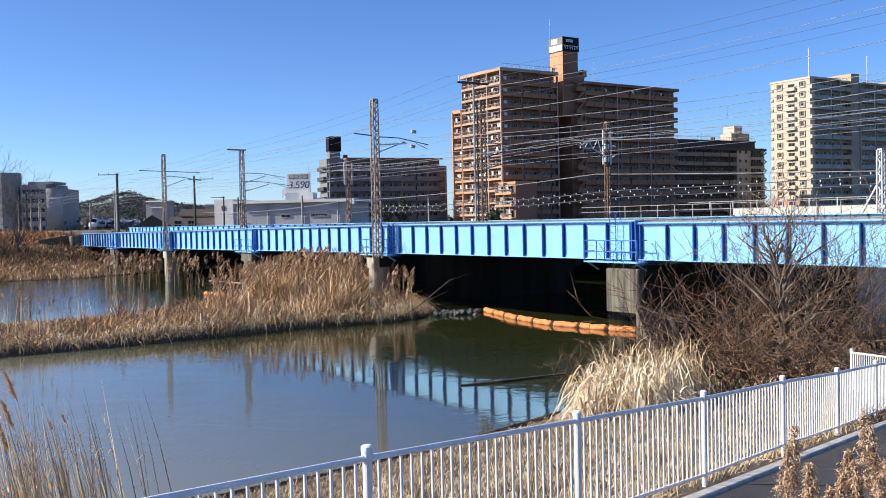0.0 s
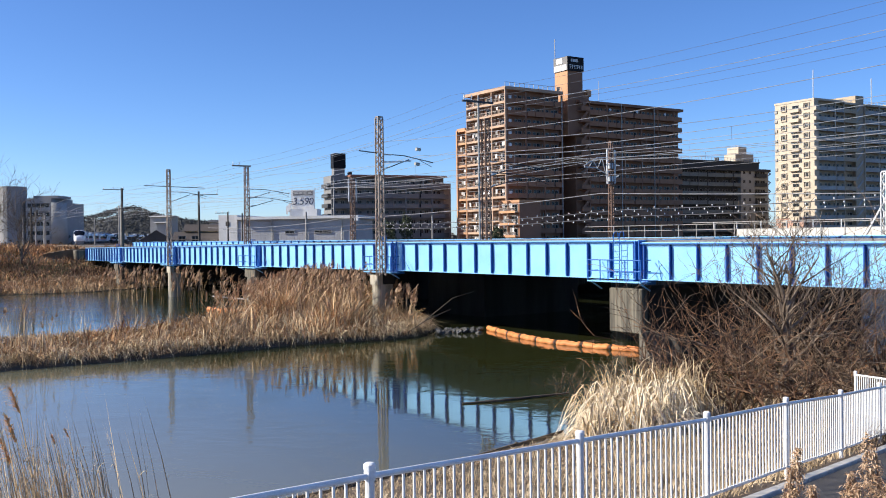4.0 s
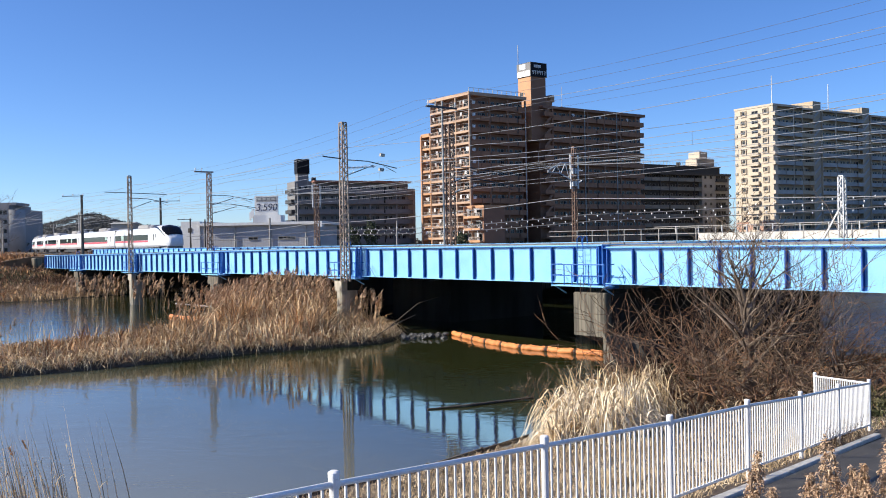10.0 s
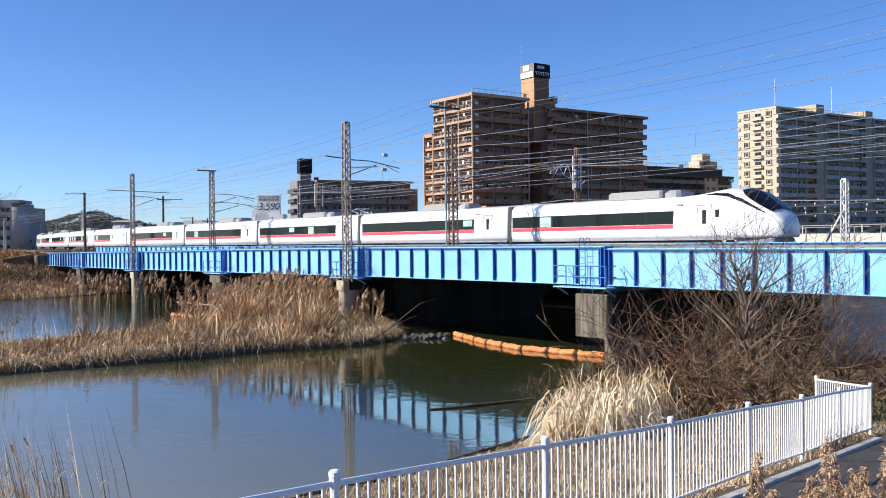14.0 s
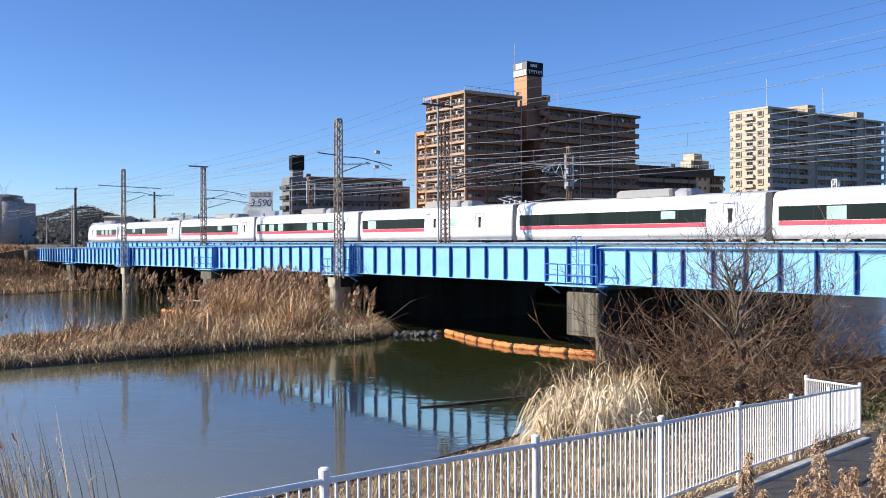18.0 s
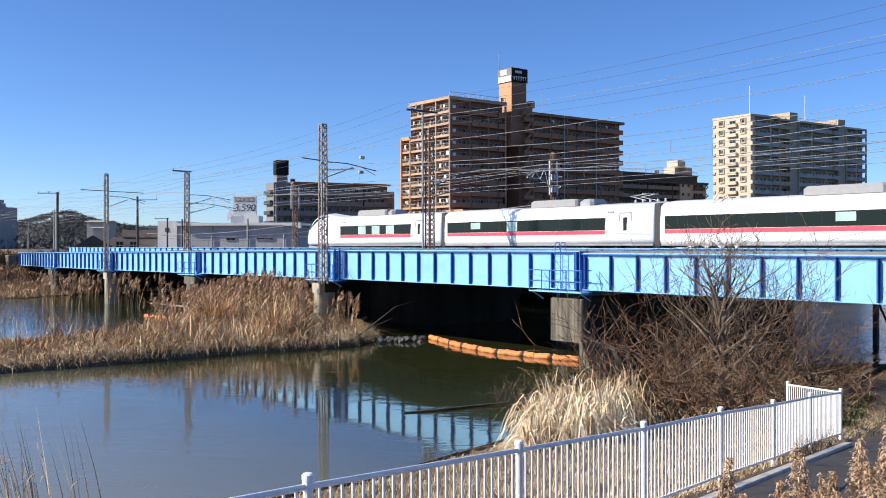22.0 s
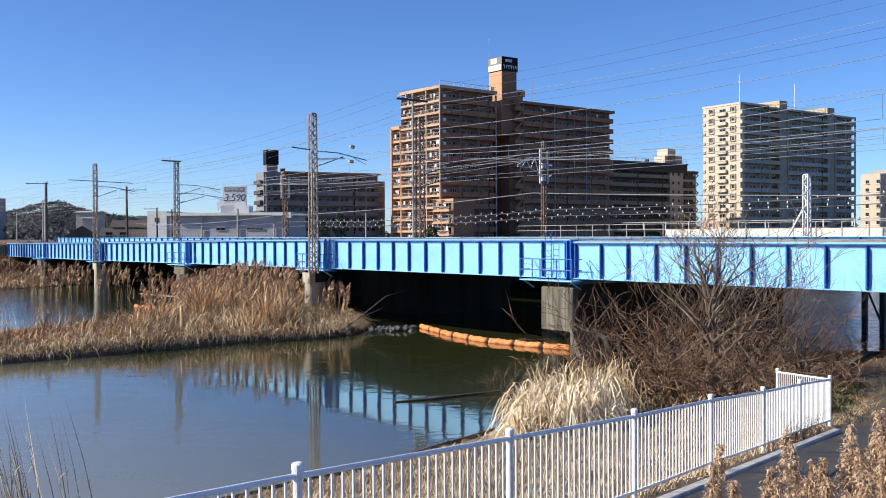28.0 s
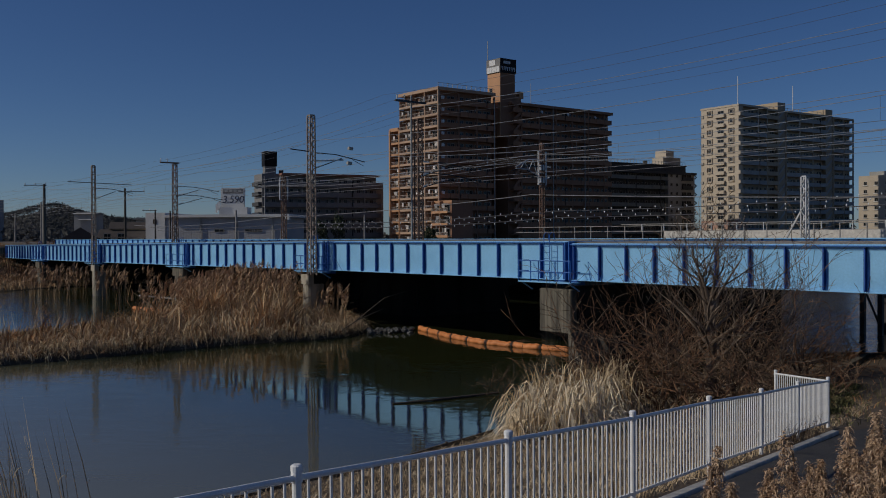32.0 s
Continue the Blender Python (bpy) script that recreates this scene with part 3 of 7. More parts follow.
def build_front_bridge():
    bridge = thing("railway_bridge", Matrix.Identity(4), "light blue steel plate girder railway bridge over the river", "bridge")
    for (sa, ta, ba), (sb, tb, bb) in zip(JOINTS, JOINTS[1:]):
        a, b = line(sa, front(sa)), line(sb, front(sb))
        d = b - a
        L = d.length
        m = frame2(a.x, a.y, 0, d.x, d.y)
        step = -0.11 if sb <= 0 else 0.0
        ta, tb = (5.25, 5.25) if sb <= 0 else (ta, tb)
        x0, x1 = 0.18, L - 0.18
        zt = lambda x: ta + (tb - ta) * x / L
        zb = lambda x: ba + (bb - ba) * x / L

        def bar(g, y0, y1, lo, hi):
            """A plate along the span between two heights."""
            vs = [(x, y, f(x)) for x in (x0, x1) for y, f in ((y0, lo), (y1, lo), (y1, hi), (y0, hi))]
            g.add(vs, [(0, 1, 2, 3), (7, 6, 5, 4), (0, 4, 5, 1), (1, 5, 6, 2), (2, 6, 7, 3), (3, 7, 4, 0)])

        for y in (0.0, -2.1, -4.2, -6.0):
            g = Geo()
            bar(g, y - 0.012, y + 0.012, lambda x: zb(x) + 0.03, lambda x: zt(x) - 0.04)
            girder = part("girder", g, BLUE, bridge, m=m)
            for nm, (ya, yb, lo, hi) in (("top_flange", (-0.20, 0.20, lambda x: zt(x) - 0.042, zt)), ("bottom_flange", (-0.22, 0.22, zb, lambda x: zb(x) + 0.035)),
                                         ("flange_angle", (0.013, 0.03, lambda x: zb(x) + 0.035, lambda x: zb(x) + 0.16)), ("flange_angle", (0.013, 0.03, lambda x: zt(x) - 0.18, lambda x: zt(x) - 0.042))):
                if y and nm == "flange_angle":
                    continue
                g = Geo()
                bar(g, y + ya, y + yb, lo, hi)
                part(nm, g, DEEP if nm == "top_flange" and y == 0 else BLUE, girder)
            if y != 0.0:
                continue
            n = 13
            ea, eb = {0.0: (0.29, 1.18), 22.6: (1.05, 1.11), -22.5: (1.0, 0.37)}.get(sa, (0.6, 1.2))
            h = (ta - ba) - 0.08
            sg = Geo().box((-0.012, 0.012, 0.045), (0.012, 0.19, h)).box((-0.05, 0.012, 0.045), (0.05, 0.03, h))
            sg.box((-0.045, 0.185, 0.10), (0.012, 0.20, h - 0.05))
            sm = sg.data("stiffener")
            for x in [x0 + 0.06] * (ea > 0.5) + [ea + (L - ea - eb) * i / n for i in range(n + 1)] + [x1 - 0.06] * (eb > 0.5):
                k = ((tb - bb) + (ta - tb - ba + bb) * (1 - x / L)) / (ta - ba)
                ob = part("stiffener", sm, SHADED_BLUE, girder, m=Matrix.Translation((x, 0, zb(x))) @ Matrix.Diagonal((1, 1, k, 1)))
            # rivet heads along the bottom flange angle
            rv = Geo()
            for i in range(int(L / 0.28)):
                x = x0 + 0.1 + i * 0.28
                for dz in (0.07, ):
                    z = zb(x) + dz + 0.03
                    rv.add([(x - 0.014, 0.03, z - 0.014), (x + 0.014, 0.03, z - 0.014), (x + 0.014, 0.03, z + 0.014), (x - 0.014, 0.03, z + 0.014), (x, 0.046, z)],
                           [(0, 1, 4), (1, 2, 4), (2, 3, 4), (3, 0, 4)])
            tagged(part("rivets", rv, BLUE, girder), kind="stuff")
        # cross frames and a closed deck, widened over the gap to block light below
        cf = Geo()
        for i in range(0, 6):
            x = x0 + 0.3 + (x1 - x0 - 0.6) * i / 5
            for ya, yb in ((-0.02, -2.08), (-4.22, -5.98)):
                cf.beam((x, ya, zb(x) + 0.2), (x, yb, zt(x) - 0.2), 0.09)
                cf.beam((x, ya, zt(x) - 0.2), (x, yb, zb(x) + 0.2), 0.09)
        part("cross_frame", cf, STEEL, bridge, m=m)
        dk = Geo()
        vs = [(x, y, zt(x) + dz) for x in (0.02, L - 0.02) for y, dz in ((0.10, 0.0), (0.10, 0.05), (-8.35, 0.05), (-8.35, 0.0))]
        dk.add(vs, [(3, 2, 1, 0), (4, 5, 6, 7), (0, 1, 5, 4), (1, 2, 6, 5), (2, 3, 7, 6), (3, 0, 4, 7)])
        part("deck", dk, BLUE, bridge, m=m, label="blue steel deck plates")
        for y in (-0.5, -1.57, -4.6, -5.67):
            rl = Geo()
            rl.beam((0, y, zt(0) + 0.09), (L, y, zt(L) + 0.09), 0.07, 0.08)
            part("rail", rl, RAIL, bridge, m=m)
        # inspection platform at the pier
        if sa < -30:
            continue
        w = Geo()
        x0p, x1p, y0p, y1p, zp = -0.9, 2.75, 0.22, 0.95, ba - 0.13
        w.box((x0p, y0p, zp), (x1p, y1p, zp + 0.06))
        for x in (x0p + 0.2, x1p - 0.2):
            w.beam((x, 0.1, zp - 0.4), (x, y1p - 0.1, zp), 0.06)
        plat = part("platform", w, BLUE, bridge, "blue inspection platform", m=m)
        for x in (x0p + 0.03, 0.15, 1.3, x1p - 0.9, x1p - 0.03):
            part("platform_post", Geo().tube([(x, y1p - 0.03, zp), (x, y1p - 0.03, zp + 1.1)], 0.03, 6), DEEP, plat)
        for z in (0.55, 1.1):
            part("handrail", Geo().tube([(x0p + 0.03, y0p, zp + z), (x0p + 0.03, y1p - 0.03, zp + z), (x1p - 0.03, y1p - 0.03, zp + z), (x1p - 0.03, y0p, zp + z)], 0.03, 6), DEEP, plat)
        ladder(plat, 1.25, 0.36, zp, ta)
        if sa in (22.6, 67.0):
            part("cable_riser", Geo().beam((-0.75, 0.34, zp), (-0.75, 0.34, ta + 0.1), 0.07), DEEP, plat, "blue latticed cable riser")
            part("riser_post", Geo().beam((-0.25, 0.34, zp), (-0.25, 0.34, ta + 0.1), 0.07), DEEP, plat)
            for i in range(7):
                z = zp + 0.1 + i * 0.27
                part("riser_lacing", Geo().beam((-0.75, 0.34, z), (-0.25, 0.34, z + 0.25), 0.035), DEEP, plat)
                part("riser_lacing", Geo().beam((-0.25, 0.30, z), (-0.75, 0.30, z + 0.25), 0.035), DEEP, plat)
        part("brace", Geo().tube([(-1.6, 0.3, ba + 0.05), (-1.45, 0.3, ba + 0.95), (-2.4, 0.3, ba + 0.02)], 0.018, 5), DEEP, plat)
        # end plates that close the joint
        part("end_plate", Geo().box((0.10, -0.16, ba), (0.16, 0.24, ta)).box((-0.16, -0.16, ba), (-0.10, 0.24, ta)), DEEP, bridge, m=m)
        part("bearing", Geo().cbox((0.15, -0.3, ba - 0.22), (0.75, 0.3, ba), 0.03).cbox((-0.75, -0.3, ba - 0.22), (-0.15, 0.3, ba), 0.03), DEEP, bridge, m=m)


build_front_bridge()


def build_rear_bridge():
    bridge = thing("railway_bridge", Matrix.Identity(4), "second blue plate girder railway bridge carrying the express tracks", "bridge")
    c0 = 43.2
    for k, (sa, sb) in enumerate(((-66.9, -44.6), (-44.6, -22.3), (-22.3, 0.0), (0.0, 22.3), (22.3, 44.6), (44.6, 66.9), (66.9, 89.2), (89.2, 113))):
        a, b = track(sa, c0)[0], track(sb, c0)[0]
        d = b - a
        L = d.length
        m = frame2(a.x, a.y, 0, d.x, d.y)
        for y in (0.0, -1.6, -4.6, -8.6):
            zt, zb = 5.50, 3.55
            if y:
                zt = 4.6
            girder = part("girder", Geo().box((0.06, y - 0.012, zb), (L - 0.06, y + 0.012, zt - 0.04)), BLUE, bridge, m=m)
            part("top_flange", Geo().box((0.06, y - 0.18, zt - 0.04), (L - 0.06, y + 0.18, zt)), BLUE, girder)
            part("bottom_flange", Geo().box((0.06, y - 0.2, zb - 0.04), (L - 0.06, y + 0.2, zb)), BLUE, girder)
            if y == 0.0:
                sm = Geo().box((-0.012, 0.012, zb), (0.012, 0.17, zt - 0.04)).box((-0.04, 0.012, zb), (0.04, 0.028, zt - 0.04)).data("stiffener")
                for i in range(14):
                    part("stiffener", sm, SHADED_BLUE, girder, m=Matrix.Translation((0.15 + (L - 0.3) * i / 13, 0, 0)))
        part("deck", Geo().box((0.02, -9.0, 4.60), (L - 0.02, -0.25, 4.72)), STEEL, bridge, m=m, label="dark steel deck plates")
        for y in (-3.37, -4.44, -7.17, -8.24):
            part("rail", Geo().box((0, y - 0.035, 4.72), (L, y + 0.035, 4.86)), RAIL, bridge, m=m)
        # handrail on the far side, near the road bridge only
        if sa > 10:
            continue
        for i in range(int(L / 1.6)):
            part("handrail_post", Geo().box((i * 1.6, -9.03, 4.6), (i * 1.6 + 0.05, -8.97, 6.35)), CPOLE, bridge, m=m)
        for z in (5.95, 6.33):
            part("handrail", Geo().box((0, -9.02, z - 0.02), (L, -8.98, z + 0.02)), CPOLE, bridge, m=m)


build_rear_bridge()


def build_piers():
    def pier(s, w, ztop, label, nose=0.0, zlow=None, narrow=0.0, back=0.0, deep=7.2, wing=0.0):
        a = line(s, front(s) - 0.75)
        m = frame2(a.x, a.y, 0, DX, DY)
        t = thing("bridge_pier", m, label, "pier", "piers of the bridges")
        g = Geo()
        low = -1.9
        cap = zlow if zlow is not None else ztop - 0.7
        g.cbox((-w / 2, -0.5, cap), (w / 2, 0, ztop), 0.05)
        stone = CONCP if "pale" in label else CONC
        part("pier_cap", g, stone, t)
        # the back is coloured black for shade; only the front slab stays pale
        part("pier_body", Geo().cbox((-w / 2 + 0.02, -deep, cap + 0.02), (w / 2 - 0.02, -0.504, ztop - 0.02), 0.05), CONCD, t, "rear of the pier, blackened for the shade under the deck")
        g = Geo()
        hw = w / 2 - narrow
        ring = []
        n = 8
        for i in range(n + 1):
            an = math.pi * i / n
            ring.append((hw * math.cos(an), hw * math.sin(an) * nose))
        yb = 0.2 - deep
        off = -narrow * 1.2 - hw * nose - back
        prof = [(x, y + off) for x, y in ring] + [(-hw, yb), (hw, yb)]
        vs = [(x, y, low) for x, y in prof] + [(x * 0.97, y, cap) for x, y in prof]
        k = len(prof)
        g.add(vs, [(i, (i + 1) % k, k + (i + 1) % k, k + i) for i in range(k)] + [tuple(range(k, 2 * k))])
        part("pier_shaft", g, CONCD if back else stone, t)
        if deep < 2 and not wing:
            return t
        r = thing("bridge_pier", m, "rear railway bridge pier, its concrete blackened for shade", "pier", "piers of the bridges")
        # wing is an added dark wall that hides the sunlit far bank
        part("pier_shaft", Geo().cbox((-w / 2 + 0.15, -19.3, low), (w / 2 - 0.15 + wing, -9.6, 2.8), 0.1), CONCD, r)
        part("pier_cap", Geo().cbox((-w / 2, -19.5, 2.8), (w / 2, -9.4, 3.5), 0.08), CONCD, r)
        return t

    p = pier(0.35, 2.15, 3.05, "square concrete bridge pier with a stained cap", 0.0, 0.90, 0.35, 3.7)
    g = Geo()
    vs = [(-2.75, 0.6, -1.2), (-1.5, 0.6, -1.2), (-1.5, -1.5, -1.2), (-2.75, -1.5, -1.2), (-1.32, 0.3, 1.0), (-1.2, 0.3, 1.0), (-1.2, -1.5, 1.0), (-1.32, -1.5, 1.0)]
    g.add(vs, [(0, 3, 2, 1), (4, 5, 6, 7), (0, 1, 5, 4), (1, 2, 6, 5), (2, 3, 7, 6), (3, 0, 4, 7)])
    part("batter", g, CONC, p)
    pier(24.3, 1.0, 3.10, "pale concrete bridge pier with a rounded nose among reeds", 0.8, deep=1.5, wing=7.0)
    pier(45.6, 2.2, 3.05, "weathered concrete bridge pier behind reeds", 0.3, deep=2.6)
    pier(67.6, 1.15, 2.90, "pale round-nosed concrete bridge pier in shallow water", 1.0, deep=1.4, wing=0.5)
    pier(89.6, 1.7, 2.80, "grey concrete bridge pier near the far bank", 0.2, deep=2.6)
    pier(-22.3, 1.0, 3.05, "slim concrete bridge pier in the shade of the deck", 0.5, deep=1.9)
    pier(-44.8, 1.0, 3.05, "slim concrete bridge pier in the shade of the deck", 0.5, deep=1.9)
    a = line(112.6, 44)
    g = Geo().cbox((-1.0, -10, -1), (4.0, 9.0, 4.40), 0.1)
    solo("bridge_abutment", g, CONC, "concrete abutment at the far end of the bridges", "abutment", m=frame2(a.x, a.y, 0, DX, DY))
    # railway embankment beyond the bridge
    vs, fs = [], []
    for i in range(46):
        s = 113.5 + i * 10
        for c, z in ((26, 3.2), (34, 4.55), (56, 4.55), (64, 3.2)):
            p, _ = track(s, c)
            vs.append((p.x, p.y, z))
    for i in range(45):
        fs += [(i * 4 + j, i * 4 + j + 4, i * 4 + j + 5, i * 4 + j + 1) for j in range(3)]
    fs += [(0, 1, 2, 3)]
    tagged(part("embankment", Geo().add(vs, fs), EMB), "railway embankment covered in dry grass", "embankment", "", "structure")
    for c in (46.57, 47.63, 50.4, 51.46):
        g = Geo()
        pts = [track(112.5 + i * 10, c)[0] + Vector((0, 0, 4.80)) for i in range(44)]
        for p, q in zip(pts, pts[1:]):
            g.beam(p, q, 0.07, 0.14)
        tagged(part("rail", g, RAIL), "worn steel rail on the embankment", "rail", "", "structure")


build_piers()


# ---- poles and wires ----
def lattice(parent, h, w, mt, n, taper=0.75, bar=0.07):
    for sx, sy in ((-1, -1), (1, -1), (1, 1), (-1, 1)):
        part("leg", Geo().beam((sx * w / 2, sy * w / 2, 0), (sx * w * taper / 2, sy * w * taper / 2, h), bar), mt, parent)
    for f in range(4):
        g = Geo()
        r = Matrix.Rotation(f * math.pi / 2, 4, "Z")
        for i in range(n):
            z0, z1 = h * i / n, h * (i + 1) / n
            a = w * (1 - (1 - taper) * i / n) / 2
            b = w * (1 - (1 - taper) * (i + 1) / n) / 2
            k = 1 if i % 2 else -1
            p, q = r @ Vector((a * k, -a, z0)), r @ Vector((-b * k, -b, z1))
            g.beam(p, q, bar * 0.75, bar * 0.5)
        tagged(part("lacing", g, mt, parent), kind="stuff")


def insulator(parent, p, q, r=0.06):
    p, q = Vector(p), Vector(q)
    n = 7
    pts, rs = [], []
    for i in range(n):
        for k, rr in ((0.05, 0.5), (0.5, 1.0), (0.95, 0.5)):
            pts.append(p.lerp(q, (i + k) / n))
            rs.append(r * rr)
    part("insulator", Geo().tube(pts, rs, 7), PORC, parent, "white ribbed insulator")


def bracket(parent, z, reach, mt=STEEL, drop=1.1):
    """A swinging cantilever that reaches across the track."""
    part("stay_tube", Geo().tube([(0, -0.2, z), (0, -reach * 0.45, z - 0.05), (0, -reach, z - 0.45)], 0.035, 6), mt, parent)
    part("strut_tube", Geo().tube([(0, -0.2, z - drop), (0, -reach * 0.55, z - 0.30)], 0.035, 6), mt, parent)
    part("steady_arm", Geo().tube([(0, -reach * 0.75, z - 0.33), (0, -reach * 0.98, z - 0.75)], 0.02, 5), mt, parent)
    insulator(parent, (0, -0.25, z - 0.02), (0, -0.95, z - 0.04))
    insulator(parent, (0, -0.25, z - drop + 0.03), (0, -0.85, z - drop + 0.28))


def rail_pole(s, c, zb, zt, w, mt, label, n=26, arms=(), cross=0.0, taper=0.8):
    a = line(s, c) if s < 88 else track(s, c)[0]
    t = thing("lattice_mast", frame2(a.x, a.y, zb, DX, DY), label, "mast", "catenary masts")
    lattice(t, zt - zb, w, mt, n, taper)
    part("mast_cap", Geo().box((-w * 0.42, -w * 0.42, zt - zb), (w * 0.42, w * 0.42, zt - zb + 0.08)), mt, t)
    for z, reach in arms:
        bracket(t, z - zb, reach)
    if cross:
        part("cross_arm", Geo().box((-0.06, -0.5, zt - zb + 0.02), (0.06, cross, zt - zb + 0.16)), mt, t)
        for y in (cross - 0.1, cross - 0.8):
            insulator(t, (0, y, zt - zb + 0.16), (0, y, zt - zb + 0.5))
    return t


ma = rail_pole(22.5, 33.2, 3.1, 13.86, 0.46, LATT, "tall rusty grey lattice catenary mast on the pier", 34, [(11.4, 4.4)])
part("front_arm", Geo().tube([(0, 0.2, 8.35), (0, 1.6, 8.45)], 0.04, 6), STEEL, ma)
insulator(ma, (0, -0.3, 7.75), (0, -2.6, 7.9), 0.08)
part("weight", Geo().tube([(0, -3.0, 8.75), (0, -3.34, 8.72)], 0.12, 10), CPOLE, ma)
part("weight", Geo().tube([(0, -2.9, 7.72), (0, -3.24, 7.70)], 0.12, 10), CPOLE, ma)
mb2 = rail_pole(66.4, 33.6, 3.0, 13.2, 0.40, LATT, "rusty grey lattice catenary mast on a round pier", 26, [(10.9, 4.2)])
part("front_arm", Geo().tube([(0, -4.0, 8.35), (0, 2.6, 8.5)], 0.04, 6), STEEL, mb2)
rail_pole(61.8, 40.5, 4.9, 13.45, 0.46, LATT2, "brown lattice mast between the two bridges", 22, [(11.1, 5.0), (10.2, 5.6)], 1.6)
m7 = rail_pole(20.1, 40.5, 4.9, 13.9, 0.46, LATT2, "brown rusty lattice mast with a slim pole and a cross arm", 26, [(11.0, 5.4), (10.2, 6.0)])
part("slim_pole", Geo().tube([(0.25, 0.42, 0.0), (0.25, 0.42, 10.7)], 0.07, 8), CPOLE, m7, "slim grey pole beside the lattice")
part("cross_arm", Geo().box((-0.06, -0.7, 10.15), (0.06, 2.0, 10.28)), STEEL, m7)
for y in (1.85, 1.2, -0.55):
    insulator(m7, (0, y, 10.28), (0, y, 10.65))
mt = rail_pole(20.6, 53.4, 4.7, 13.0, 0.30, LATT2, "slim brown mast with a pale equipment frame", 24, [(11.2, -3.4)])
for y in (-0.42, 0.42):
    part("frame_post", Geo().box((-0.05, y - 0.05, 5.0), (0.05, y + 0.05, 7.7)), GALV, mt)
for z in (5.0, 5.9, 6.75, 7.62):
    part("frame_rail", Geo().box((-0.05, -0.37, z), (0.05, 0.37, z + 0.08)), GALV, mt)
for z in (5.2, 6.2):
    part("switch_box", Geo().cbox((-0.16, -0.22, z), (0.16, 0.22, z + 0.42), 0.03), GALV, mt)
part("truss_chord", Geo().tube([(0, 0.45, 7.05), (0, 1.5, 7.0), (0, 2.9, 6.35)], 0.05, 6), GALV, mt)
part("truss_chord", Geo().tube([(0, 0.45, 5.7), (0, 1.6, 6.2), (0, 2.9, 6.25)], 0.05, 6), GALV, mt)
for y0, z0, y1, z1 in ((0.6, 5.8, 1.0, 7.0), (1.0, 7.0, 1.5, 6.15), (1.5, 6.15, 1.95, 6.8), (1.95, 6.8, 2.4, 6.25)):
    part("truss_web", Geo().tube([(0, y0, z0), (0, y1, z1)], 0.035, 5), GALV, mt)
mr = rail_pole(-3.4, 50.6, 4.7, 9.0, 0.32, GALV, "short pale galvanised lattice mast with raking stays", 11, (), 0.0, 0.9)
for k in (1, ):
    part("stay", Geo().beam((1.5 * k, 0, 0.2), (0.2 * k, 0, 2.4), 0.09), GALV, mr)


def plain_pole(x, y, z0, z1, r, mt, label, arm=None, name="utility_pole", cat="pole"):
    t = thing(name, pose(x, y, z0), label, cat, "utility poles")
    part("shaft", Geo().tube([(0, 0, -0.6), (0, 0, (z1 - z0))], [r, r * 0.75], 8), mt, t)
    if arm:
        for z, l, k in arm:
            part("cross_arm", Geo().box((-l * (1 - k), -0.05, z - z0), (l * k, 0.05, z - z0 + 0.1)), STEEL, t)
            for i in range(3):
                xx = -l * (1 - k) + 0.15 + (l - 0.3) * i / 2
                part("insulator", Geo().tube([(xx, 0, z - z0 + 0.1), (xx, 0, z - z0 + 0.22), (xx, 0, z - z0 + 0.38)], [0.05, 0.08, 0.05], 6), PORC, t)
    return t


p = track(108.5, 40.5)[0]
plain_pole(p.x, p.y, 4.5, 13.5, 0.24, WOODP, "dark pole with a small cross arm beside the track", [(13.3, 3.2, 0.1)])


def wire(name, pts, r, mt, label, parent=None, n=14):
    """A cable through poles (s, c, z, sag to the next)."""
    g, out = Geo(), []
    for (sa, ca, za, sag), (sb, cb, zb, _) in zip(pts, pts[1:]):
        for i in range(n):
            k = i / n
            s = sa + (sb - sa) * k
            q = track(s, ca + (cb - ca) * k)[0]
            out.append(Vector((q.x, q.y, za + (zb - za) * k - 4 * sag * k * (1 - k))))
    s, c, z, _ = pts[-1]
    q = track(s, c)[0]
    out.append(Vector((q.x, q.y, z)))
    g.tube(out, r, 4, False)
    if parent:
        return part(name, g, mt, parent), out
    return solo(name, g, mt, label, "cable", "overhead cables"), out


STATIONS = [-62, -20, 22, 64, 108, 150, 195, 240, 285]
# distribution line on the tall masts
for dc, dz, r, mt_ in ((-1.6, 0.2, 0.008, WIREB), (-0.9, -0.17, 0.008, WIREB), (0.3, -0.6, 0.014, WIRE), (0.9, -0.75, 0.009, WIREB), (1.2, -1.15, 0.007, WIREB)):
    tops = {-62: 15.9, -20: 15.9, 22: 15.55, 64: 13.5, 108: 13.3}
    wire("power_line", [(s, 40.5 + dc, tops.get(s, 13.3) + dz, 0.55) for s in STATIONS[:7]], r, mt_, "thin sagging power line on the masts")
# contact wires with droppers over four tracks
for c, zc, zm in ((36.0, 10.05, 11.35), (39.3, 10.1, 11.4), (47.1, 10.15, 11.5), (51.0, 10.2, 11.6)):
    cat = thing("catenary", Matrix.Identity(4), "overhead contact wire with droppers above the track", "catenary", "overhead line")
    wire("contact_wire", [(s, c, zc, 0.0) for s in STATIONS], 0.012, WIRE, "", cat)
    wire("messenger_wire", [(s, c, zm, 0.75) for s in STATIONS], 0.013, WIRE, "", cat)
    dg = Geo()
    for sa, sb in zip(STATIONS[:5], STATIONS[1:6]):
        for i in range(1, 8):
            k = i / 8
            q = track(sa + (sb - sa) * k, c)[0]
            dg.tube([(q.x, q.y, zc), (q.x, q.y, zm - 3.0 * k * (1 - k))], 0.008, 3, False)
    part("droppers", dg, WIRE, cat)
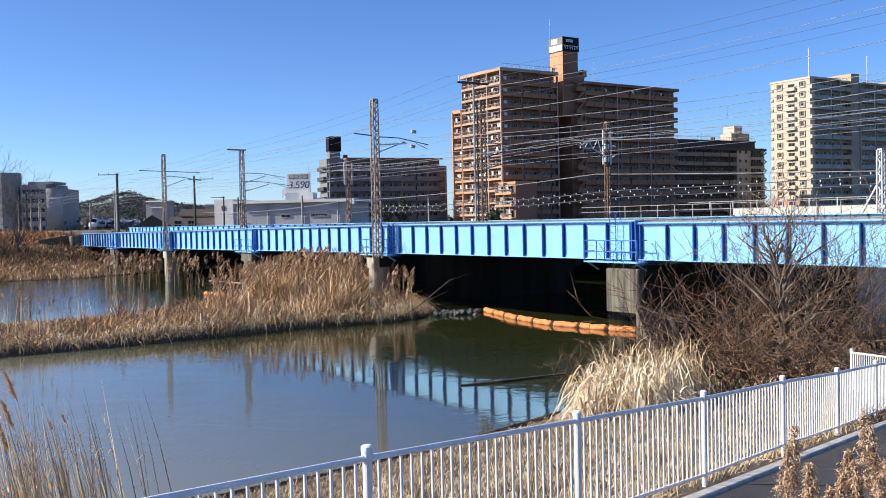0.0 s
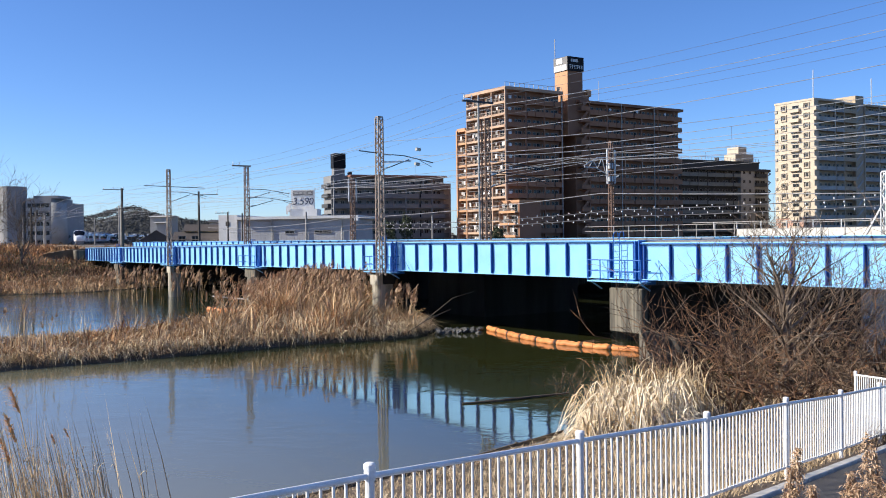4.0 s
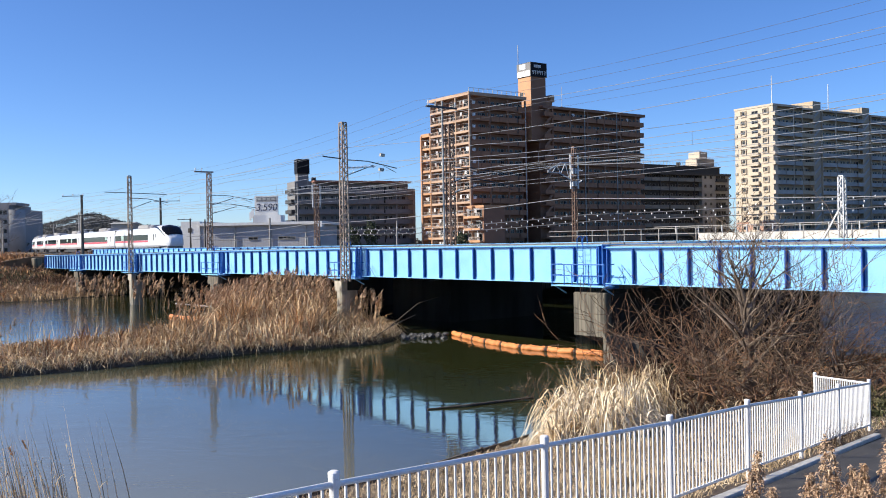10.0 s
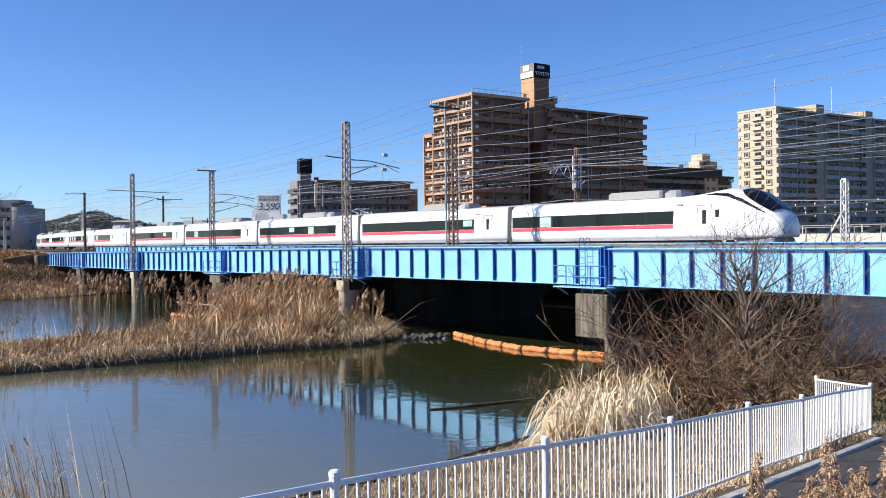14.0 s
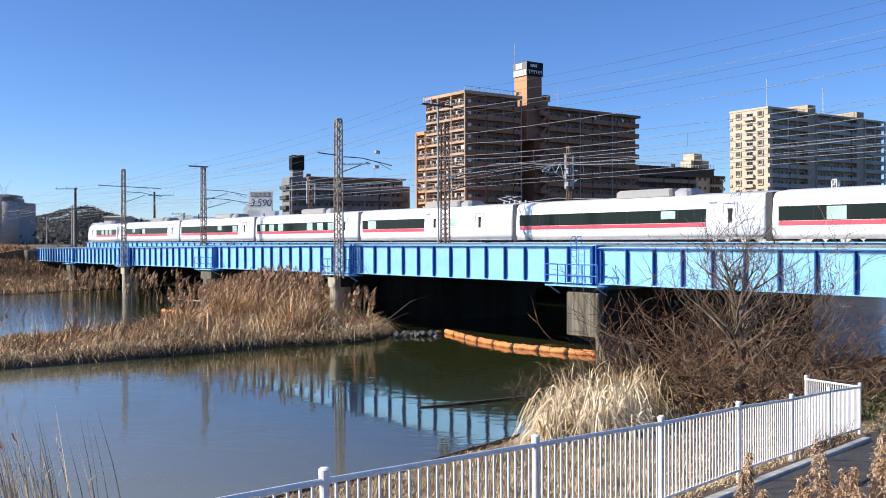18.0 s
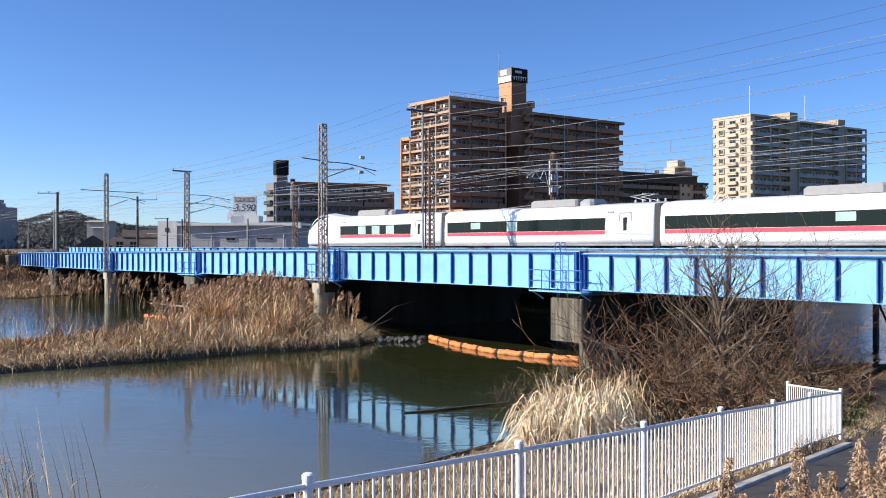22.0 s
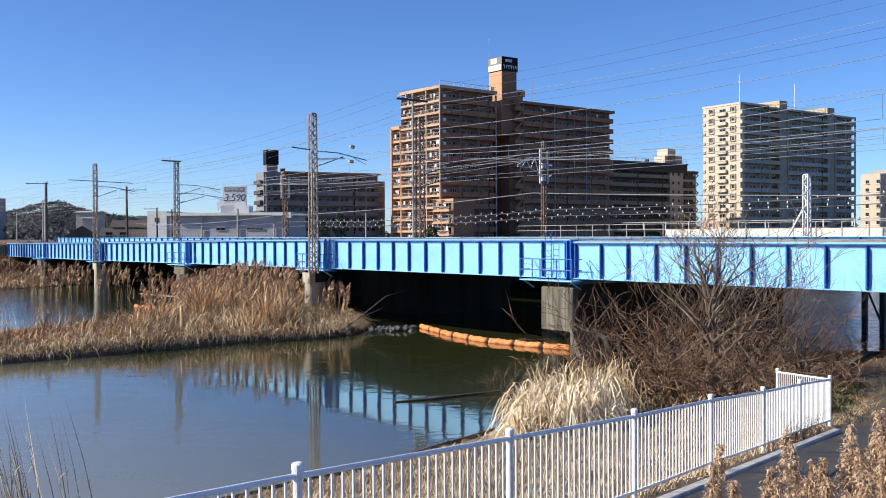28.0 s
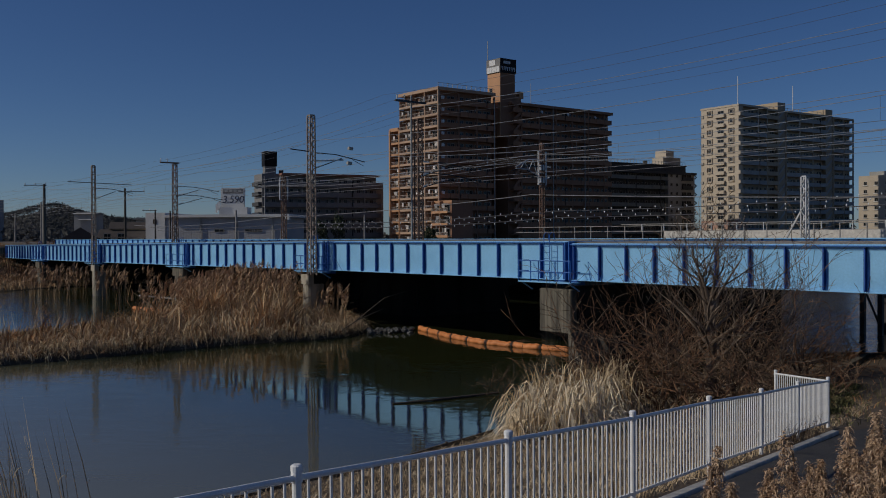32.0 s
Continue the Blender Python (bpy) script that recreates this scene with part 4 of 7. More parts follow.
for c, z, r, sag in ((33.4, 12.2, 0.013, 0.6), (53.3, 12.2, 0.015, 0.7), (53.6, 11.7, 0.015, 0.7), (44.4, 12.9, 0.015, 0.6)):
    wire("feeder_cable", [(s, c, z, sag) for s in STATIONS], r, WIRE, "grey feeder cable along the railway")
wire("feeder_cable", [(-62, 53.5, 8.6, 0.9), (-20, 53.5, 7.4, 0.15), (22, 53.5, 9.0, 0.3), (64, 53.5, 8.0, 0.5), (108, 53.5, 7.6, 0.4)], 0.03, WIRE, "grey feeder cable along the railway")
# low cables strung with small white clamps
for c, z0, z1 in ((56.0, 8.2, 8.6), (57.2, 7.7, 8.1)):
    ob, pts = wire("clamped_cable", [(-62, c, z1 + 0.3, 0.5), (-20, c, z1, 0.35), (22, c, z0 - 0.5, 0.35), (64, c, z0 - 0.9, 0.4), (108, c, z0 - 0.9, 0.3)], 0.03, WIREB, "black cable strung with white clamps", n=60)
    bg = Geo()
    bg.add([(-0.06, 0, 0), (0, -0.06, 0), (0.06, 0, 0), (0, 0.06, 0), (0, 0, 0.09), (0, 0, -0.09)],
           [(0, 1, 4), (1, 2, 4), (2, 3, 4), (3, 0, 4), (1, 0, 5), (2, 1, 5), (3, 2, 5), (0, 3, 5)])
    first = part("clamp", bg, PORC, ob)
    for i, p in enumerate(pts[:174]):
        clamp = first if i == 0 else new("clamp", first.data)
        clamp.parent = ob
        clamp.location = (p.x, p.y, p.z + (0.13 if i % 2 else -0.13))


# ---- the train ----
def section(w, h, lift=0.0, n=7):
    """Half outline of a car body, from the bottom edge to the roof's middle."""
    k = h - lift
    r = 0.55 * k / 2.66
    q = min(0.63, w * 0.3)
    pts = [(w / 2 - 0.10, lift), (w / 2, lift + 0.11 * k), (w / 2, lift + 0.45 * k), (w / 2 - 0.06, h - r * 1.45)]
    for i in range(n):
        a = math.pi / 2 * (i + 1) / n
        pts.append((w / 2 - 0.06 - q + q * math.cos(a), h - r * 1.09 + r * 0.89 * math.sin(a)))
    pts.append((0, h))
    return pts


def loft(rings):
    g = Geo()
    k = len(rings[0])
    for r in rings:
        g.v += r
    for i in range(len(rings) - 1):
        for j in range(k - 1):
            a = i * k + j
            g.f.append((a, a + k, a + k + 1, a + 1))
        g.f.append((i * k + k - 1, i * k + 2 * k - 1, i * k + k, i * k))
    g.f.append(tuple(range(k)))
    e = (len(rings) - 1) * k
    g.f.append(tuple(range(e + k - 1, e - 1, -1)))
    return g


def ring(x, w, h, lift=0.0):
    half = section(w, h, lift)
    return [(x, -y, z) for y, z in half] + [(x, y, z) for y, z in reversed(half[:-1])]


H, WID = 2.66, 2.94
NOSE = [(0.0, 1.25, 0.95, 0.12), (0.08, 1.65, 1.12, 0.02), (0.32, 2.05, 1.36, 0.0), (0.8, 2.42, 1.80, 0.0), (1.4, 2.68, 2.26, 0.0), (2.0, 2.82, 2.68, 0.0),
        (2.8, 2.91, 2.95, 0.0), (3.8, 2.94, 2.98, 0.0), (5.2, 2.94, 2.80, 0.0), (6.5, 2.94, 2.66, 0.0)]


def car(index, L, nose):
    """A car from x = 0 (towards the front of the train) to x = L; nose: -1 at x = 0, 1 at x = L, 0 none."""
    t = thing("train_car", Matrix.Identity(4),
              "streamlined white express driving car with a crimson stripe" if nose else "white express train car with dark windows and a crimson stripe", "train car", "cars of the train")
    xs = [(0.20, 2.72, 2.54, 0.0), (0.30, WID, H, 0.0), (L - 0.30, WID, H, 0.0), (L - 0.20, 2.72, 2.54, 0.0)]
    if nose == -1:
        xs = NOSE + xs[2:]
    if nose == 1:
        xs = xs[:2] + [(L - x, w, h, l) for x, w, h, l in reversed(NOSE)]
    part("body", loft([ring(*r) for r in xs]), TRAINW, t, smooth=True)
    y = WID / 2
    a, b = L - 16.7, L - 0.7
    if index == 5:
        a = L - 9.9
    if nose == -1:
        a, b = L - 15.1, L - 0.45
    if nose == 1:
        a, b = L - 17.4, L - 6.85
    for side in (1, -1):
        n = max(4, int((b - a) / 1.85))
        w = (b - a) / n
        lo, hi = 0.93, 1.66

        def strip(x0, x1, z0, z1, out, deep):
            """A thin slab on the side of the body."""
            vs = [(x, side * (y + d), z) for x in (x0, x1) for d in (out, -deep) for z in (z0, z1)]
            return Geo().add(vs, [(0, 4, 5, 1), (2, 3, 7, 6), (0, 1, 3, 2), (4, 6, 7, 5), (0, 2, 6, 4), (1, 5, 7, 3)])

        for i in range(n):
            wn_ = part("window", strip(a + i * w + 0.035, a + (i + 1) * w - 0.035, lo, hi, 0.016, 0.08), PANET, t)
            pick = (i * 7 + index * 5) % 11
            if side == 1 and (pick in (2, 5) or (index in (6, 9) and pick % 2 == 0)):
                part("blind", strip(a + i * w + 0.15, a + (i + 0.62) * w, lo + 0.22 * (pick % 2), hi - 0.04, 0.020, 0.02), BLIND, wn_, "pale drawn blind")
        part("window_surround", strip(a - 0.05, b + 0.05, lo - 0.03, hi + 0.03, 0.012, 0.1), PANES, t)
        part("stripe", strip(a - 0.05, b + 0.05, 0.63, 0.88, 0.008, 0.02), TRAINR, t)
        part("side_lamp", strip((a if nose != 1 else b) - 0.75, (a if nose != 1 else b) - 0.25, 2.02, 2.10, 0.0, 0.12), TRAING, t, "small grey side lamp")
        if index == 5:
            part("window", strip(L - 11.5, L - 11.2, lo, hi, 0.010, 0.06), PANES, t)
            part("window", strip(L - 14.1, L - 13.4, lo + 0.1, hi, 0.010, 0.06), BLIND, t, "small pale green window")
        # lower body seam and sill shade line
        part("body_seam", strip(1.0 if nose != -1 else 3.2, L - (1.0 if nose != 1 else 3.2), 0.335, 0.36, 0.004, 0.02), TRAINS, t)
        # entrance door with a narrow pane
        doors = [L - 17.0 if index == 5 else L - 18.4]
        if nose == -1:
            doors = [L - 17.42]
        if nose == 1:
            doors = [L - 18.55, L - 4.5]
        for dx in doors:
            dg = Geo()
            for x in (dx - 0.48, dx + 0.48):
                dg.box((x - 0.008, min(side * (y - 0.03), side * (y + 0.008)), 0.20), (x + 0.008, max(side * (y - 0.03), side * (y + 0.006)), 2.0))
            dg.box((dx - 0.48, min(side * (y - 0.05), side * (y + 0.006)), 1.98), (dx + 0.48, max(side * (y - 0.05), side * (y + 0.006)), 2.01))
            d = part("door", dg, TRAINS, t, "grey door seams")
            part("door_window", Geo().cbox((dx - 0.16, min(side * (y - 0.06), side * (y + 0.004)), 0.86), (dx + 0.16, max(side * (y - 0.06), side * (y + 0.004)), 1.68), 0.02), PANES, d)
        if nose:
            dx = L - 18.34 if nose == -1 else L - 3.5
            part("cab_window", Geo().cbox((dx - 0.15, min(side * (y - 0.08), side * (y + 0.004)), 1.22), (dx + 0.15, max(side * (y - 0.08), side * (y + 0.004)), 1.68), 0.02), PANES, t)
    if nose:
        # wrap-around windscreen and the thin dark band behind it, laid just over the nose
        def skin(x, zlow, out, n=9):
            for (x0, w0, h0, l0), (x1, w1, h1, l1) in zip(NOSE, NOSE[1:]):
                if x0 <= x <= x1:
                    k = (x - x0) / (x1 - x0)
                    w, h, l = w0 + (w1 - w0) * k, h0 + (h1 - h0) * k, l0 + (l1 - l0) * k
            half = section(w, h, l, 14)
            zs, ys = [p[1] for p in half], [p[0] for p in half]
            row = []
            for i in range(n):
                z = zlow + (h - zlow) * math.sin(math.pi / 2 * i / (n - 1))
                row.append((float(np.interp(z, zs, ys)), z))
            side = [(x - out, -y * (1 + out * 0.6) - out * 0.3, z + out) for y, z in row] + [(x - out, y * (1 + out * 0.6) + out * 0.3, z + out) for y, z in reversed(row[:-1])]
            return side

        def patch(rows):
            g, k = Geo(), len(rows[0])
            for r in rows:
                g.v += [p if nose == -1 else (L - p[0], p[1], p[2]) for p in r]
            for i in range(len(rows) - 1):
                for j in range(k - 1):
                    q = i * k + j
                    g.f.append((q, q + k, q + k + 1, q + 1))
            return g

        ws = [skin(float(x), float(np.interp(x, [0.62, 0.9, 1.35, 1.8, 2.2, 2.6], [1.44, 1.60, 1.86, 2.14, 2.42, 2.76])), 0.028, 13) for x in np.linspace(0.62, 2.6, 20)]
        part("windscreen", patch(ws), PANES, t, "black wrap-around windscreen", smooth=True)
        for sd in (-1, 1):
            g = Geo()
            pts = []
            ks = ((1.0, 1.36, 1.42), (1.5, 1.60, 1.74), (2.4, 2.04, 2.26), (3.3, 2.38, 2.58), (4.3, 2.52, 2.62), (4.9, 2.54, 2.57))
            for x in np.linspace(1.0, 4.9, 28):
                z0, z1 = (float(np.interp(x, [k[0] for k in ks], [k[j] for k in ks])) for j in (1, 2))
                a = skin(float(x), z0, 0.03, 40)
                lo, hi = a[0], min(a[:40], key=lambda p: abs(p[2] - z1 - 0.03))
                pts.append([lo, hi])
            for r in pts:
                g.v += [(p[0] if nose == -1 else L - p[0], sd * abs(p[1]), p[2]) for p in r]
            g.f += [(i * 2, i * 2 + 2, i * 2 + 3, i * 2 + 1) for i in range(len(pts) - 1)]
            part("shoulder_band", g, PANES, t, "thin black band beside the cab")
        for sd in (-1, 1):
            xx = 0.35 if nose == -1 else L - 0.35
            part("headlamp", Geo().cbox((xx - 0.12, min(sd * 0.5, sd * 0.8), 0.98), (xx + 0.15, max(sd * 0.5, sd * 0.8), 1.10), 0.03), PORC, t)
        xx = (0.5, 3.0) if nose == -1 else (L - 3.0, L - 0.5)
        part("snow_plough", Geo().cbox((xx[0], -1.1, -0.62), (xx[1], 1.1, 0.02), 0.1), TRAING, t, "grey snow plough skirt")
    # bellows to the next car
    if nose != 1:
        part("gangway", Geo().cbox((L - 0.26, -1.36, -0.2), (L + 0.26, 1.36, 2.50), 0.06), TRAINB, t, "black gangway bellows")
    lo_, hi_ = (2.9, L - 0.3) if nose == -1 else ((0.3, L - 2.9) if nose == 1 else (0.3, L - 0.3))
    part("skirt", Geo().box((lo_, -1.40, -0.10), (hi_, 1.40, 0.02)), TRAING, t)
    part("underframe", Geo().box((5.6, -1.25, -0.62), (L - 5.6, 1.25, -0.08)), TRAINB, t)
    for bx in (3.6, L - 3.6):
        bo = part("bogie", Geo().box((bx - 1.5, -1.05, -0.72), (bx + 1.5, -0.9, -0.35)).box((bx - 1.5, 0.9, -0.72), (bx + 1.5, 1.05, -0.35)).box((bx - 0.3, -1.0, -0.6), (bx + 0.3, 1.0, -0.25)), TRAINB, t)
        for wx in (-1.05, 1.05):
            for sd in (-0.75, 0.75):
                part("wheel", Geo().tube([(bx + wx, sd - 0.06, -0.45), (bx + wx, sd + 0.06, -0.45)], 0.41, 16), STEEL, bo)
    # roof equipment
    c0, c1, v0, v1 = L - 13.8, L - 9.3, L - 15.1, L - 13.85
    if nose == 1:
        c0, c1, v0, v1 = L - 13.2, L - 8.8, L - 14.2, L - 13.25
    part("air_conditioner", Geo().cbox((c0, -0.95, H - 0.10), (c1, 0.95, H + 0.40), 0.14), GREYH, t, "pale grey roof air conditioner")
    part("roof_vent", Geo().cbox((v0, -0.85, H - 0.12), (v1, 0.85, H + 0.36), 0.2), TRAING, t, "grey roof vent")
    for k in range(3):
        part("conduit", Geo().tube([(2.0 if nose != -1 else 7.2, -0.9 + 0.3 * k, H - 0.02), (v0 - 0.2, -0.9 + 0.3 * k, H - 0.02)], 0.03, 5), TRAING, t)
    if index in (2, 5, 8):
        pg = Geo()
        x0 = 1.4
        pg.tube([(x0, -0.7, H + 0.08), (x0 + 1.4, -0.5, H + 0.38), (x0 + 0.2, -0.4, H + 0.5)], 0.03, 5).tube([(x0, 0.7, H + 0.08), (x0 + 1.4, 0.5, H + 0.38), (x0 + 0.2, 0.4, H + 0.5)], 0.03, 5)
        pg.tube([(x0 + 0.2, -0.8, H + 0.52), (x0 + 0.2, 0.8, H + 0.52)], 0.035, 5)
        part("pantograph", pg, GALV, t, "folded grey pantograph")
        for i in range(5):
            part("roof_insulator", Geo().tube([(x0 - 0.6 + i * 0.6, -0.5, H - 0.05), (x0 - 0.6 + i * 0.6, -0.5, H + 0.22)], [0.10, 0.07], 8), GALV, t)
    return t


PITCH = 20.85
LENGTHS = [22.3] + [PITCH] * 8 + [21.6]
CARS = [car(i, l, -1 if i == 0 else (1 if i == 9 else 0)) for i, l in enumerate(LENGTHS)]
# the first coupling's place along the track, second by second
RUN = [(0, 335.2), (12, 65.2), (13, 42.7), (14, 20.0), (14.5, 8.8), (16.5, -33.9), (17, -44.3), (18, -64.8), (19, -84.9), (20, -104.5), (21, -123.4), (22, -141.7), (23, -159.7),
       (24, -177.3), (25, -194.5), (32, -308.0)]


def motions():
    times = [0.0] + [float(t) for t in range(1, 33)]
    for i, ob in enumerate(CARS):
        off = -LENGTHS[0] if i == 0 else (i - 1) * PITCH
        rows = []
        for t in times:
            g = float(np.interp(t, [r[0] for r in RUN], [r[1] for r in RUN]))
            a, b = track(g + off, 47.1)[0], track(g + off + LENGTHS[i], 47.1)[0]
            d = b - a
            rows.append((t, frame2(a.x, a.y, 5.74, d.x, d.y)))
        walk(ob, rows)


# ---- plants ----
rng = np.random.default_rng(7)


def blades(name, base, h, lean, w, droop, material, label, category, kind="stuff", parent=None, seg=3, curl=1.7):
    """One mesh of curved tapering leaves: base points, heights, tip offsets, widths and droops."""
    n = len(base)
    base, h, lean, w, droop = np.asarray(base, float), np.asarray(h, float), np.asarray(lean, float), np.asarray(w, float), np.asarray(droop, float)
    a = rng.uniform(0, 2 * np.pi, n)
    side = np.stack([np.cos(a), np.sin(a), np.zeros(n)], -1)
    nv = 2 * seg + 1
    V = np.zeros((n, nv, 3))
    for i in range(seg + 1):
        k = (i / seg) ** 0.85
        c = base.copy()
        c[:, :2] += lean * k ** curl
        c[:, 2] += h * (k - droop * k ** 3)
        ww = (w * (1 - k ** 2.5) / 2)[:, None] * side
        if i < seg:
            V[:, 2 * i], V[:, 2 * i + 1] = c - ww, c + ww
        else:
            V[:, 2 * seg] = c
    o = (np.arange(n) * nv)[:, None]
    q = np.concatenate([o + np.array([[2 * i, 2 * i + 1, 2 * i + 3, 2 * i + 2]]) for i in range(seg - 1)], 0)
    t = o + np.array([[nv - 3, nv - 2, nv - 1]])
    me = bpy.data.meshes.new(name)
    me.vertices.add(n * nv)
    me.vertices.foreach_set("co", V.reshape(-1))
    loops = np.concatenate([q.reshape(-1), t.reshape(-1)])
    me.loops.add(len(loops))
    me.loops.foreach_set("vertex_index", loops.astype(np.int32))
    tot = np.concatenate([np.full(len(q), 4), np.full(len(t), 3)])
    me.polygons.add(len(tot))
    me.polygons.foreach_set("loop_start", np.concatenate([[0], np.cumsum(tot)[:-1]]).astype(np.int32))
    me.polygons.foreach_set("loop_total", tot.astype(np.int32))
    me.update(calc_edges=True)
    me.validate()
    me.materials.append(material)
    ob = new(name, me)
    if parent:
        ob.parent = parent
        return ob
    return tagged(ob, label, category, "", kind)


def scatter(poly, n, lo, hi, margin=0.0):
    """Random points inside an outline, within a window."""
    out = np.zeros((0, 2))
    while len(out) < n:
        p = rng.uniform(lo, hi, (n * 2, 2))
        d = inside(poly, p[:, 0], p[:, 1])
        out = np.concatenate([out, p[d > margin]])
    return out[:n]


def tops(x):
    return np.interp(x, [-65, -26, -21.5, -18.3, -15, -12, -8.3, -6.8, -5, -3], [0.85, 0.9, 1.2, 1.9, 2.6, 3.0, 2.9, 2.0, 1.9, 1.3])


def tufts(poly, n, m, lo, hi, size=0.45):
    """Points gathered in tufts: places, the tuft's own factor and the way out from its middle."""
    c = scatter(poly, m, lo, hi, -0.1)
    f = rng.uniform(0.3, 1.2, m) * (0.85 + 0.25 * np.sin(c[:, 0] * 0.8) * np.cos(c[:, 1] * 0.6))
    k = rng.integers(0, m, n)
    off = rng.normal(0, size, (n, 2))
    p = c[k] + off
    ok = inside(poly, p[:, 0], p[:, 1]) > 0.25
    return p[ok], f[k][ok], off[ok]


def reed_bed():
    sets = [((-26, 43), (0, 71), 17000, 420), ((-26, 62), (0, 88), 5000, 150), ((-76, 19), (-26, 67), 9000, 300)]
    for lo, hi, n, m in sets:
        p, f, off = tufts(ISLE, n, m, lo, hi)
        n = len(p)
        e = np.clip(inside(ISLE, p[:, 0], p[:, 1]), 0, 30)
        h = tops(p[:, 0]) * np.clip(0.34 + e / 6.5, 0.34, 1) * rng.uniform(0.4, 1.2, n) * f
        # a low reed gap before the tall mast's pier, fitted to the camera's view
        k = np.clip((65 - p[:, 1]) / 10, 0, 1)
        h *= np.where((np.abs(p[:, 0] + 8.05 - 1.25 * k) < 0.55) & (p[:, 1] < 66), 0.55, 1.0)
        z = height(p[:, 0], p[:, 1]) - 0.02
        edge = np.clip(1 - e / 2.5, 0, 1)
        lean = off * 0.7 * h[:, None] + rng.normal(0, 0.26, (n, 2)) * h[:, None] * (1 + 1.6 * edge[:, None]) + np.array([0.06, -0.03]) * h[:, None]
        rust = rng.random(n) < np.clip(0.3 + 0.4 * np.sin(p[:, 0] * 0.5) * np.cos(p[:, 1] * 0.35), 0.05, 0.85)
        w = rng.uniform(0.025, 0.08, n)
        dr = rng.uniform(0.0, 0.6, n) + edge * rng.uniform(0.1, 0.7, n)
        b = np.c_[p, z]
        blades("reed_bed", b[~rust], h[~rust], lean[~rust], w[~rust], dr[~rust], REED, "dense bed of dry golden reeds on the river islet", "reeds", seg=4, curl=2.0)
        blades("reed_bed", b[rust], h[rust], lean[rust], w[rust], dr[rust], REEDR, "dense bed of rusty brown reeds on the river islet", "reeds", seg=4, curl=2.0)
    # pale broken leaves hanging over the water's edge
    p = scatter(ISLE, 34000, (-52, 27), (0, 67), 0.1)
    e = inside(ISLE, p[:, 0], p[:, 1])
    p = p[e < 1.5][:8000]
    n = len(p)
    blades("reed_litter", np.c_[p, height(p[:, 0], p[:, 1])], rng.uniform(0.4, 1.5, n), rng.normal(0, 0.5, (n, 2)) + np.array([0.10, -0.22]), rng.uniform(0.02, 0.05, n), rng.uniform(0.7, 1.5, n), REEDP, "pale broken reed leaves along the water's edge", "reeds", seg=4)
    p = scatter(ISLE, 60000, (-62, 20), (-3, 67), 0.05)
    e = inside(ISLE, p[:, 0], p[:, 1])
    p = p[e < 3.2][:15000]
    n = len(p)
    h = rng.uniform(0.15, 0.75, n)
    blades("reed_thatch", np.c_[p, height(p[:, 0], p[:, 1]) + rng.uniform(0.0, 0.25, n)], h, rng.normal(0, 0.65, (n, 2)) + np.array([0.05, -0.1]), rng.uniform(0.02, 0.05, n), rng.uniform(0.5, 1.6, n), THATCH, "matted brown collapsed reeds along the islet", "reeds", seg=4, curl=1.3)
    p = scatter(ISLE, 2200, (-26, 44), (-1, 74), 0.5)
    n = len(p)
    hh = tops(p[:, 0]) * rng.uniform(0.5, 1.05, n)
    blades("bent_reeds", np.c_[p, height(p[:, 0], p[:, 1])], hh, rng.normal(0, 0.55, (n, 2)) * hh[:, None], rng.uniform(0.02, 0.045, n), rng.uniform(0.5, 1.15, n), REEDP, "pale bent reed leaves among the brown ones", "reeds", seg=5, curl=2.2)
    p = scatter(ISLE, 1100, (-70, 20), (-21, 62), 0.4)
    n = len(p)
    blades("pale_stems", np.c_[p, height(p[:, 0], p[:, 1])], rng.uniform(1.1, 2.3, n), rng.normal(0, 0.22, (n, 2)), rng.uniform(0.018, 0.03, n), rng.uniform(0, 0.15, n), REEDP, "thin pale reed stems on the low end of the islet", "reeds", seg=4)
    plumes(p[:160], rng.uniform(1.6, 2.4, 160), None, 0.8)
    # plumes over the tall reeds
    p = scatter(ISLE, 850, (-26, 60), (-3, 87), 1.2)
    k = np.clip((65 - p[:, 1]) / 10, 0, 1)
    p = p[(np.abs(p[:, 0] + 8.05 - 1.25 * k) > 0.7) | (p[:, 1] > 66)]
    plumes(p, tops(p[:, 0]) * rng.uniform(0.6, 1.25, len(p)), None, 1.2)
    # sparse plumed stalks in the shallow pool before the piers
    n = 125
    q = np.c_[rng.uniform(-42, -22, n), np.zeros(n)]
    q[:, 1] = np.interp(q[:, 0], [-42, -34, -30, -22], [103, 95.5, 92.5, 90]) + rng.uniform(-5, 0, n)
    plumes(q, rng.uniform(1.6, 3.4, n), -0.8, 1.9)
    n = 60
    q = np.c_[rng.uniform(-30, -18, n), rng.uniform(90, 100, n)]
    blades("reed_bed", np.c_[q, np.full(n, -0.8)], rng.uniform(1.6, 2.8, n), rng.normal(0, 0.35, (n, 2)), rng.uniform(0.03, 0.05, n), rng.uniform(0, 0.2, n), REED, "loose reeds standing in shallow water by the piers", "reeds")


